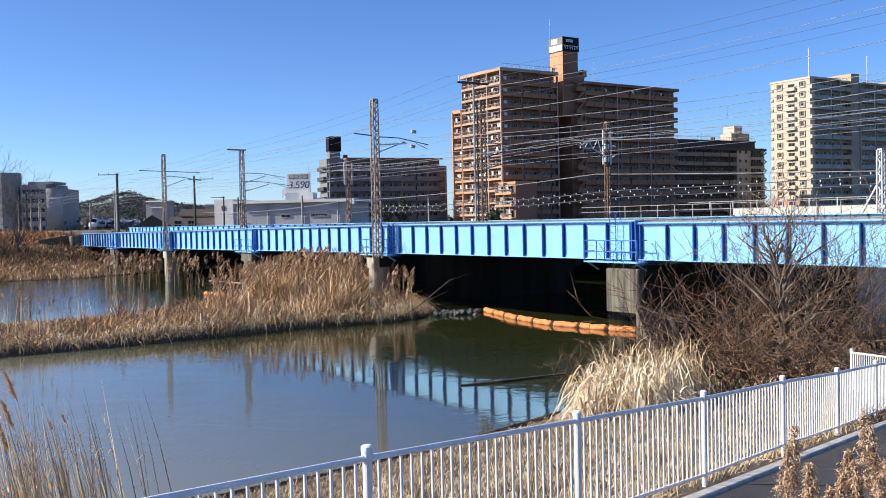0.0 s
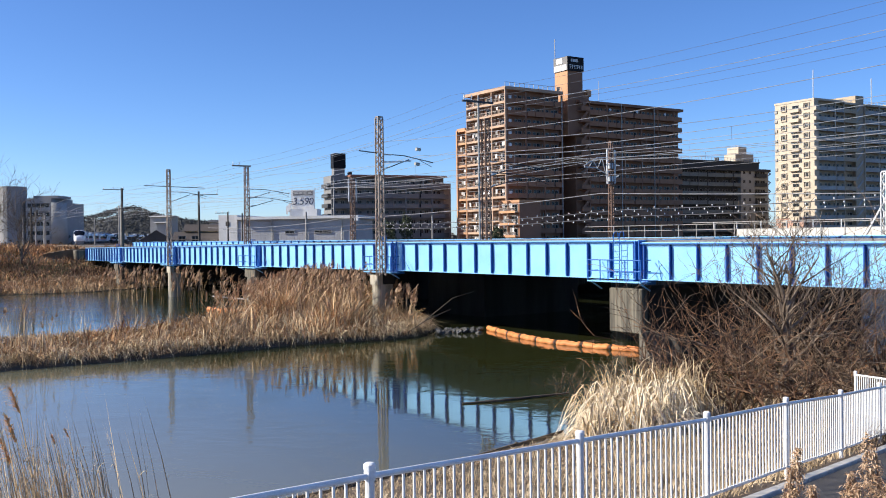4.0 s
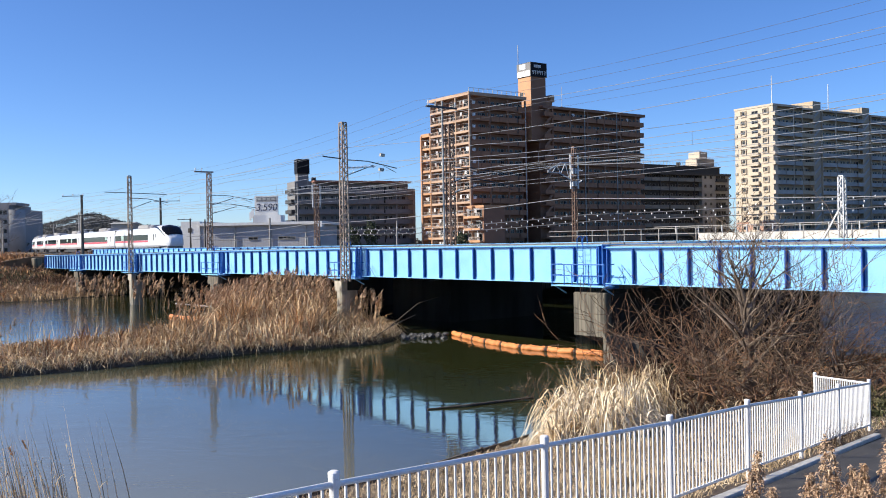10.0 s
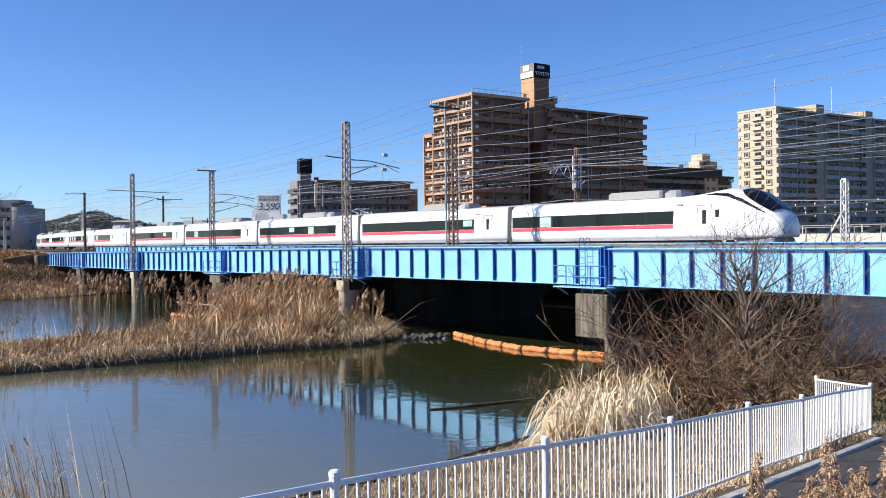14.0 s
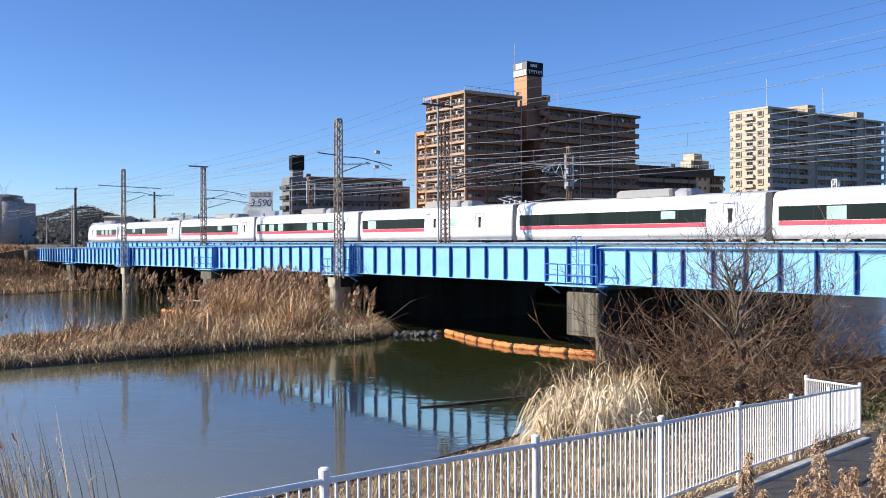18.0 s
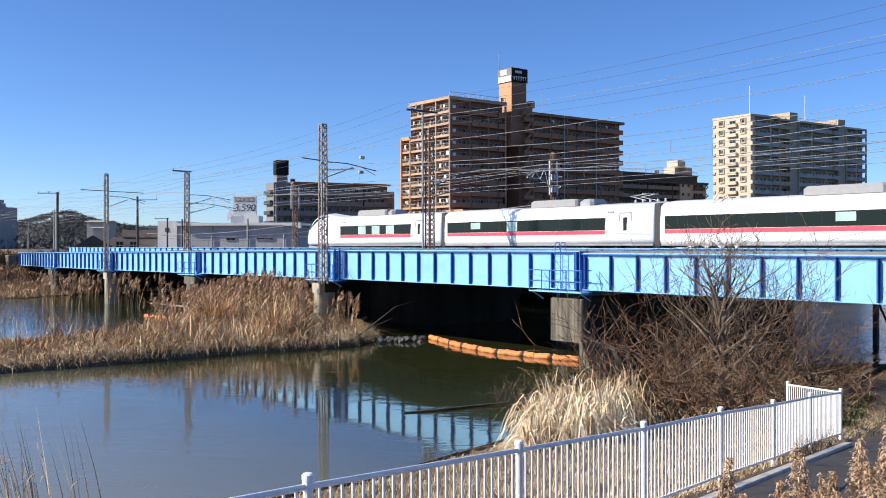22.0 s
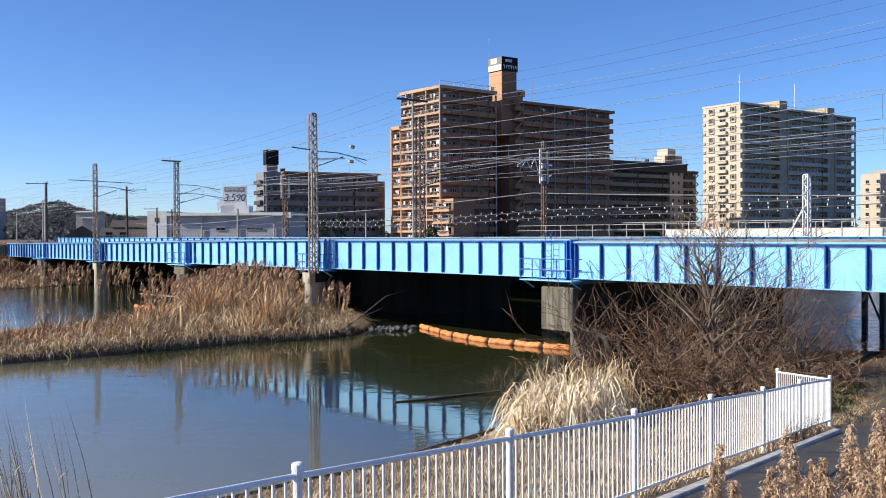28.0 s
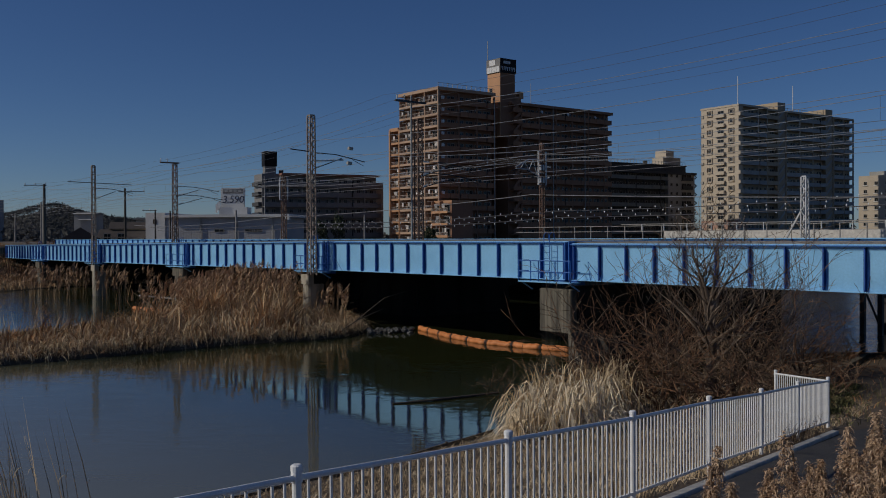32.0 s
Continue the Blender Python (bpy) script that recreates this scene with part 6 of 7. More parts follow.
def hill():
    n = 42000
    X = rng.uniform(-330, -120, n)
    ridge = np.interp(X, [-430, -340, -280, -250, -233, -225, -218, -209, -203, -197, -191, -183, -171, -152, -120], [14, 18, 19, 18, 19, 18.5, 20, 22.5, 24, 24, 21.5, 19, 17, 14.5, 9])
    k = rng.random(n) ** 1.3
    Z = 4 + (ridge - 4) * (1 - k ** 2) + np.abs(rng.normal(0, 0.8, n)) * (0.4 + 0.6 * np.sin(X * 0.9) ** 2)
    pts = np.c_[X, 520 - 60 * k, Z]
    leaf_mass("wooded_hill", pts, rng.uniform(0.3, 0.75, n), HILLM, "low wooded hill of bare winter trees", "hill")
    xs = np.linspace(-430, -110, 60)
    zs = np.interp(xs, [-430, -340, -280, -250, -233, -225, -218, -209, -203, -197, -191, -183, -171, -152, -120], [13, 17, 18, 17, 18, 17.5, 19, 21.5, 23, 23, 20.5, 18, 16, 13.5, 8])
    vs = []
    for x, z in zip(xs, zs):
        vs += [(x, 455, 3.5), (x, 490, (z + 4) / 1.7), (x, 525, z), (x, 600, 3.5)]
    fs = [(i * 4 + j, i * 4 + 4 + j, i * 4 + 5 + j, i * 4 + 1 + j) for i in range(59) for j in range(3)]
    tagged(part("hill", Geo().add(vs, fs), HILLM, smooth=True), "hillside under bare winter woods", "hill", "", "structure")
    # scrub along the far horizon
    n = 7000
    X = rng.uniform(-260, 420, n)
    Y = 300 + rng.uniform(0, 60, n) + np.abs(X) * 0.2
    leaf_mass("far_scrub", np.c_[X, Y, 4.3 + rng.gamma(2.0, 0.9, n)], rng.uniform(0.6, 1.5, n), HILLM, "brown scrub and trees along the horizon", "scrub")
    n = 2600
    s, c = rng.uniform(130, 330, n), rng.uniform(16, 33, n)
    q = np.array([tuple(track(a, b)[0][:2]) for a, b in zip(s, c)])
    leaf_mass("embankment_scrub", np.c_[q, 4.0 + rng.gamma(1.6, 0.35, n)], rng.uniform(0.2, 0.5, n), TWIG, "brown brambles beside the railway", "scrub")


hill()


# ---- things in and by the water ----
def boom(pts, n, label):
    t = thing("float_boom", Matrix.Identity(4), label, "float boom", "oil booms")
    pts = [Vector((x * 1.079, y * 1.079, WZ)) for x, y in pts]
    seg = [(b - a).length for a, b in zip(pts, pts[1:])]
    total = sum(seg)

    def place(d):
        for a, b, l in zip(pts, pts[1:], seg):
            if d <= l:
                return a.lerp(b, d / l)
            d -= l
        return pts[-1]

    for i in range(n):
        cs, rs = [], []
        for k in range(15):
            f = k / 14
            c = place(total * (i + 0.05 + 0.90 * f) / n)
            cs.append(c + Vector((0, 0, 0.09 + 0.02 * math.sin(i * 2.1 + f * 9) + 0.015 * math.sin(i + f * 23))))
            rs.append((0.155 + 0.014 * math.sin(i * 1.7 + f * 17) + 0.012 * math.sin(f * 41 + i)) * (0.72 if k in (0, 14) else 1.0))
        fl = part("float", Geo().tube(cs, rs, 10), ORANGE, t, smooth=True)
        hem = Geo().tube([p + Vector((0, 0, 0.155)) for p in cs], 0.03, 5)
        part("hem", hem, ORANGE, fl)
        c = place(total * (i + 1.05) / n) + Vector((0, 0, 0.10))
        if i < n - 1:
            b = cs[-1]
            part("joint", Geo().tube([b, b.lerp(c, 0.5) + Vector((0, 0, 0.03)), c], [0.11, 0.16, 0.11], 7), MUD, t)
    return t


boom([(-0.1, 56.9), (1.5, 52.4), (3.15, 49.2), (5.0, 47.3), (7.35, 45.3)], 8, "string of orange float boom segments on the water")
boom([(-22.9, 74.8), (-20.6, 72.4), (-17.0, 70.6)], 4, "orange float boom half hidden behind reeds")
boom([(14.6, 41.4), (17, 41.7), (19.5, 42.6), (23, 41.6)], 7, "rusty orange float boom along the shaded bank")

for i in range(60):
    x, y = -3.1 + rng.random() * 2.7, 54.0 + rng.random() * 1.9
    y += (x + 3.1) * 0.35
    g = Geo()
    r = rng.uniform(0.08, 0.24)
    vs = []
    bm = bmesh.new()
    bmesh.ops.create_icosphere(bm, subdivisions=1, radius=r)
    for v in bm.verts:
        v.co *= rng.uniform(0.75, 1.2)
    g.v = [tuple(v.co) for v in bm.verts]
    g.f = [tuple(v.index for v in f.verts) for f in bm.faces]
    bm.free()
    tagged(part("river_stone", g, STONE, m=Matrix.Translation((x * 1.079, y * 1.079, WZ + 0.02 + 0.16 * rng.random())) @ Matrix.Diagonal((1.2, 1.0, 0.8, 1))), "dark wet angular stone at the water's edge", "stone", "stones at the reed bed")

ob = solo("floating_log", Geo().tube([(-1.03, 34.1, WZ + 0.02), (0.43, 34.6, WZ + 0.05), (1.73, 35.4, WZ + 0.04), (3.0, 35.9, WZ + 0.08)], [0.03, 0.045, 0.05, 0.035], 8), WOOD, "long dark log floating on the water", "log")
for pts in ([(-5.4, 56.8, -0.4), (-3.9, 58.3, 0.5), (-2.5, 60.0, 1.0)], [(-4.2, 61.5, 0.2), (-2.4, 62.1, 1.6), (-1.0, 62.6, 2.0)]):
    solo("dead_branch", Geo().tube(pts, [0.04, 0.03, 0.015], 6), WOOD, "grey dead branch leaning out of the reeds", "branch")
solo("drift_plank", Geo().tube([(-27.3, 91.2, 0.1), (-22.1, 87.4, -0.07), (-18.1, 86.3, -0.1)], [0.06, 0.07, 0.06], 6), KERB, "pale pole lying on the reed bed by the piers", "pole")


def bank_edging():
    """Old boards and stakes that hold the near bank at the water."""
    t = thing("bank_edging", Matrix.Identity(4), "weathered timber boards and stakes along the water's edge", "edging")
    pts = [Vector((x, y, WZ)) for x, y in ((-14, 11.0), (-6.4, 19.6), (-3.8, 21.8), (-0.8, 24.6), (2.2, 28.2))]
    rr = random.Random(3)
    for a, b in zip(pts, pts[1:]):
        d = b - a
        n = max(1, round(d.length / 1.9))
        for i in range(n):
            p, q = a + d * ((i + 0.01) / n), a + d * ((i + 0.99) / n)
            for k in range(2):
                dz = Vector((0, 0, 0.02 + 0.15 * k + rr.uniform(-0.015, 0.015)))
                part("board", Geo().beam(p + dz, q + dz + Vector((0, 0, rr.uniform(-0.02, 0.02))), 0.05, 0.14), WOOD, t)
            part("stake", Geo().tube([p + Vector((0, 0, -0.5)), p + Vector((rr.uniform(-0.03, 0.03), 0, 0.30))], 0.045, 7), WOOD, t)


bank_edging()


def revetment():
    t = thing("revetment", Matrix.Identity(4), "low dark concrete edge along the shaded bank", "edging")
    pts = [(14.0, 31.4), (15.6, 34.4), (18.5, 38.8), (20.6, 42.2), (23.5, 43.2)]
    for (ax, ay), (bx, by) in zip(pts, pts[1:]):
        a, b = Vector((ax, ay, 0)), Vector((bx, by, 0))
        n = max(1, round((b - a).length / 1.2))
        for i in range(n):
            p, q = a.lerp(b, (i + 0.01) / n), a.lerp(b, (i + 0.99) / n)
            p.z, q.z = max(hz(p.x, p.y), -0.35) + 0.05, max(hz(q.x, q.y), -0.35) + 0.05
            part("edge_block", Geo().beam(p, q, 0.28, 0.3), CONC, t)


revetment()


def verge_weeds():
    """Green winter weeds at the end of the fence."""
    for cx, cy, r, h in ((11.2, 25.4, 0.45, 0.28), (11.9, 26.5, 0.55, 0.35), (12.8, 28.2, 0.6, 0.3), (10.6, 24.9, 0.3, 0.25), (13.6, 29.6, 0.6, 0.25), (11.6, 27.6, 0.4, 0.4)):
        z = hz(cx, cy)
        t = thing("green_weed", pose(cx, cy, z), "low dark green weed patch beside the footpath", "weeds", "green weeds")
        part("stem", Geo().tube([(0, 0, -0.05), (0.03, 0, h * 0.6)], [0.02, 0.01], 5), TWIG, t)
        n = 700
        d = rng.normal(size=(n, 3))
        d /= np.linalg.norm(d, axis=1)[:, None]
        k = rng.uniform(0.3, 1.0, n)
        leaf_mass("leaves", np.c_[d[:, 0] * k * r, d[:, 1] * k * r, h * 0.45 + d[:, 2] * k * h * 0.5], 0.055, WEED, "", "", t)


verge_weeds()


# ---- buildings ----
def bxy(t, *boxes, mt=None, name="wall", label=""):
    for lo, hi in boxes:
        ob = part(name, Geo().box(lo, hi), mt, t, label)
    return ob


def window_mesh(w, h):
    """Frame and pane of a window in the plane y = 0, seen from -y, its lower middle at the origin."""
    f = Geo()
    b = 0.09
    f.box((-w / 2, -0.06, 0), (-w / 2 + b, 0.05, h)).box((w / 2 - b, -0.06, 0), (w / 2, 0.05, h))
    f.box((-w / 2 + b, -0.06, 0), (w / 2 - b, 0.05, b)).box((-w / 2 + b, -0.06, h - b), (w / 2 - b, 0.05, h))
    f.box((-0.03, -0.05, b), (0.03, 0.04, h - b))
    p = Geo().box((-w / 2 + b, -0.012, b), (w / 2 - b, 0.03, h - b))
    return f.data("window_frame"), p.data("pane")


def add_window(parent, meshes, x, y, z, turn=0.0, frame_mat=FRAME):
    m = pose(x, y, z, 0, 0, turn)
    ob = part("window", meshes[0], frame_mat, parent, m=m)
    part("pane", meshes[1], PANE, ob)
    return ob


W_BALC, W_SM, W_DOOR, W_SQ = window_mesh(2.4, 1.9), window_mesh(1.1, 1.1), window_mesh(0.9, 1.95), window_mesh(1.3, 1.3)


def gallery(t, x0, x1, floors, fh, z0, bays, wall_mat, rail_mat, depth=1.5, skip=0):
    """Open access galleries along the plane y = 0: slabs, parapets, columns, doors and windows behind."""
    for f in range(skip, floors):
        z = z0 + f * fh
        ga = part("gallery_slab", Geo().box((x0, 0.0, z - 0.12), (x1, depth, z + 0.08)), wall_mat, t)
        n = bays
        w = (x1 - x0) / n
        for i in range(n):
            part("parapet", Geo().box((x0 + i * w + (0.5 if i % 3 == 2 else 0.06), -0.12, z - 0.14), (x0 + (i + 1) * w - 0.06, 0.02, z + 1.12)), rail_mat, t)
            add_window(t, W_DOOR, x0 + (i + 0.28) * w, depth - 0.02, z + 0.1)
            add_window(t, W_SM, x0 + (i + 0.68) * w, depth - 0.02, z + 0.95)
    g = Geo()
    for i in range(0, bays + 1, 2):
        x = x0 + (x1 - x0) * i / bays
        part("column", Geo().box((x - 0.2, -0.06, z0 + skip * fh - 0.1), (x + 0.2, 0.35, z0 + floors * fh - 0.1)), wall_mat, t)


def balconies(t, y0, y1, floors, fh, z0, bays, slab_mat, rail_mat, x=0.0, depth=1.4, laundry=True, skip=0):
    """Balconies in front of the plane x = depth, facing -x."""
    w = (y1 - y0) / bays
    rr = random.Random(int(y1 * 10) + bays)
    for f in range(skip, floors):
        z = z0 + f * fh
        for i in range(bays):
            a, b = y0 + i * w + 0.05, y0 + (i + 1) * w - 0.05
            ba = part("balcony", Geo().box((x, a, z - 0.16), (x + depth, b, z + 0.06)).box((x - 0.08, a, z - 0.2), (x + 0.06, b, z + 0.35)), slab_mat, t)
            n = 9
            rg = Geo()
            for k in range(n + 1):
                yy = a + 0.05 + (b - a - 0.1) * k / n
                rg.box((x - 0.05, yy - 0.03, z + 0.35), (x - 0.01, yy + 0.03, z + 1.05))
            rg.box((x - 0.06, a, z + 1.05), (x + 0.0, b, z + 1.12))
            part("railing", rg, rail_mat, ba)
            part("divider", Geo().box((x, b - 0.02, z + 0.06), (x + depth, b + 0.07, z + fh - 0.2)), slab_mat, ba)
            add_window(t, W_BALC, x + depth - 0.02, (a + b) / 2, z + 0.1, -90)
            if laundry:
                yy = a + 0.3 + rr.random() * (b - a - 1.5)
                part("air_conditioner", Geo().cbox((x + 0.75, yy, z + 0.1), (x + 1.05, yy + 0.8, z + 0.7), 0.04), PORC, ba)
                part("clothes_rail", Geo().tube([(x + 0.35, a + 0.15, z + 2.1), (x + 0.35, b - 0.15, z + 2.1)], 0.03, 5), GALV, ba)
            if laundry and rr.random() < 0.75:
                for k in range(rr.randint(1, 3)):
                    yy = a + 0.4 + rr.random() * (b - a - 1.4)
                    hh = rr.uniform(0.6, 1.1)
                    part("laundry", Geo().box((x + 0.35, yy, z + 2.1 - hh), (x + 0.40, yy + rr.uniform(0.5, 0.9), z + 2.1)), CLOTH, ba, "hanging laundry")


def roof_rail(t, pts, z):
    g = Geo()
    for (ax, ay), (bx, by) in zip(pts, pts[1:]):
        g.beam((ax, ay, z + 1.1), (bx, by, z + 1.1), 0.08)
        n = int(math.hypot(bx - ax, by - ay) / 1.5)
        for i in range(n + 1):
            x, y = ax + (bx - ax) * i / n, ay + (by - ay) * i / n
            g.box((x - 0.05, y - 0.05, z), (x + 0.05, y + 0.05, z + 1.1))
    part("roof_railing", g, GREYL, t)


def brown_apartments():
    t = thing("apartment_building", frame2(4.6, 230, 1.5, 0.80, 0.60), "tall brown tiled apartment block with sunlit balconies and a roof tower", "apartment building")
    H_ = 40.3
    fh, fl = 2.93, 13
    z0 = 2.0
    # west block, recess, east block
    bxy(t, ((1.4, 1.4, 0), (18.5, 16.4, H_)), ((18.5, 8.0, 0), (24.5, 20.5, H_ - 1.0)), ((24.5, 1.5, 0), (63.5, 17.0, H_ - 1.6)), mt=BROWN)
    bxy(t, ((-0.2, -0.25, H_ - 0.02), (18.7, 16.7, H_ + 0.75)), ((18.7, 7.8, H_ - 1.02), (24.3, 20.6, H_ - 0.3)), mt=BROWNP, name="roof_parapet")
    bxy(t, ((24.3, -0.25, H_ - 1.62), (63.8, 17.2, H_ - 0.9)), mt=BROWN, name="roof_parapet")
    gallery(t, 0.6, 18.5, fl, fh, z0, 6, BROWN, BROWND, 1.42)
    gallery(t, 28.0, 63.4, fl, fh, z0 - 1.2, 11, BROWN, BROWND, 1.52)
    # stair well beside the tower
    for f in range(fl):
        z = z0 + f * fh - 0.6
        st = part("stair_landing", Geo().box((24.7, -0.5, z), (27.9, 1.5, z + 0.2)).box((24.7, -0.5, z), (27.9, -0.35, z + 1.2)), BROWND, t)
        vs = [(25.0, -0.3, z + 0.2), (27.6, -0.3, z + fh - 0.2), (27.6, -0.3, z + fh + 0.8), (25.0, -0.3, z + 1.2), (25.0, -0.15, z + 0.2), (27.6, -0.15, z + fh - 0.2), (27.6, -0.15, z + fh + 0.8), (25.0, -0.15, z + 1.2)]
        part("stair_wall", Geo().add(vs, [(0, 1, 2, 3), (7, 6, 5, 4), (0, 4, 5, 1), (1, 5, 6, 2), (2, 6, 7, 3), (3, 7, 4, 0)]), BROWN, st)
    balconies(t, 0.2, 16.4, fl, fh, z0, 3, BROWNP, RAILT, 0.0, 1.42)
    # lower wing
    bxy(t, ((1.4, 16.42, 0), (14, 20.4, 31.6)), mt=BROWN)
    balconies(t, 16.9, 20.2, 10, fh, z0, 1, ORNG, RAILT, 0.0, 1.42)
    bxy(t, ((-0.1, 16.6, 0), (1.4, 16.85, 32)), ((-0.4, 20.2, 0), (1.4, 20.7, 32)), mt=ORNG)
    bxy(t, ((-0.2, 16.9, 31.6), (14.2, 20.6, 32.5)), mt=ORNG, name="roof_parapet")
    for y in (0.0, 5.5, 11.0):
        part("column", Geo().box((-0.12, y - 0.16, 0), (0.3, y + 0.16, H_ + 0.5)), BROWNP, t)
    # podium
    bxy(t, ((-1.5, -7.0, 0), (5.0, -0.3, 12.2)), mt=BROWN, name="podium")
    bxy(t, ((-1.6, -7.1, 12.2), (5.1, -0.2, 12.8)), mt=ORNG, name="roof_parapet")
    balconies(t, -6.8, -0.4, 4, fh, z0 - 0.9, 2, ORNG, RAILT, -2.6, 1.1)
    # tower with sign
    bxy(t, ((21.5, 1.0, 30), (26.6, 6.0, 47.0)), mt=BROWN, name="roof_tower")
    # thin orange sheet colours the sunlit side; brown carries the shade on the rest
    bxy(t, ((21.38, 1.0, 30), (21.5, 6.0, 47.0)), mt=ORNG, name="tower_lit_side")
    bxy(t, ((26.6, 1.2, 36.0), (28.8, 6.0, H_ + 0.8)), mt=BROWND, name="roof_tower")
    sg = part("roof_sign", Geo().box((21.2, 0.7, 46.9), (26.8, 6.2, 50.6)), SIGNB, t, "black rooftop sign box with white bars")
    for i in range(4):
        part("sign_bar", Geo().box((22.3 + i * 0.62, 0.6, 49.25), (22.8 + i * 0.62, 0.7, 49.95)), PORC, sg)
    for i in range(6):
        x = 21.6 + i * 0.82
        part("sign_bar", Geo().box((x, 0.6, 48.25), (x + 0.62, 0.7, 48.42)).box((x + 0.1, 0.6, 47.95), (x + 0.55, 0.7, 48.08)).box((x + 0.34, 0.6, 47.45), (x + 0.5, 0.7, 48.25)), PORC, sg)
    part("sign_panel", Geo().box((21.14, 0.75, 46.95), (21.19, 6.15, 50.55)), GREYB, sg)
    part("sign_bar", Geo().box((21.06, 2.6, 48.9), (21.14, 5.0, 50.3)), PORC, sg)
    for i in range(5):
        part("sign_bar", Geo().box((21.06, 1.0 + i, 47.0), (21.14, 1.9 + i, 48.5)), PORC, sg)
    add_window(t, W_SM, 21.36, 4.6, 42, -90)
    part("antenna", Geo().tube([(21.5, 6.0, 50.6), (21.5, 6.0, 55.8)], 0.10, 5), GREYL, t)
    part("antenna", Geo().tube([(40, 9, H_ - 1), (40, 9, H_ + 6.5)], 0.06, 5), GREYL, t)
    part("tank_room", Geo().box((26.0, 3.0, H_ - 1.0), (29.0, 7.0, H_ + 1.9)).box((29.2, 2.0, H_ + 0.6), (30.6, 4.0, H_ + 2.4)), ORNG, t)
    roof_rail(t, [(0.2, 0.2), (18.5, 0.2)], H_ + 0.7)
    # drain pipes and service ducts
    for x in (18.2, 39.5, 52.0):
        part("drain_pipe", Geo().tube([(x, -0.25, 0), (x, -0.25, H_ - 1.0)], 0.12, 6), GREYL, t)
    for f in range(fl):
        for x in (1.2,):
            part("vent_hood", Geo().box((x - 0.35, -0.5, z0 + f * fh + 0.9), (x + 0.35, 0.0, z0 + f * fh + 1.6)), PORC, t)
    for x in (35.0, 45.0, 56.0):
        part("satellite_dish", Geo().tube([(x, -0.5, H_ - 2.9), (x + 0.1, -0.75, H_ - 2.8)], [0.5, 0.3], 8), PORC, t)
    # boundary end wall balconies
    for f in range(fl):
        part("end_balcony", Geo().box((63.4, 2.0, z0 + f * fh - 1.0), (64.6, 6.0, z0 + f * fh + 0.3)), BROWN, t)


brown_apartments()


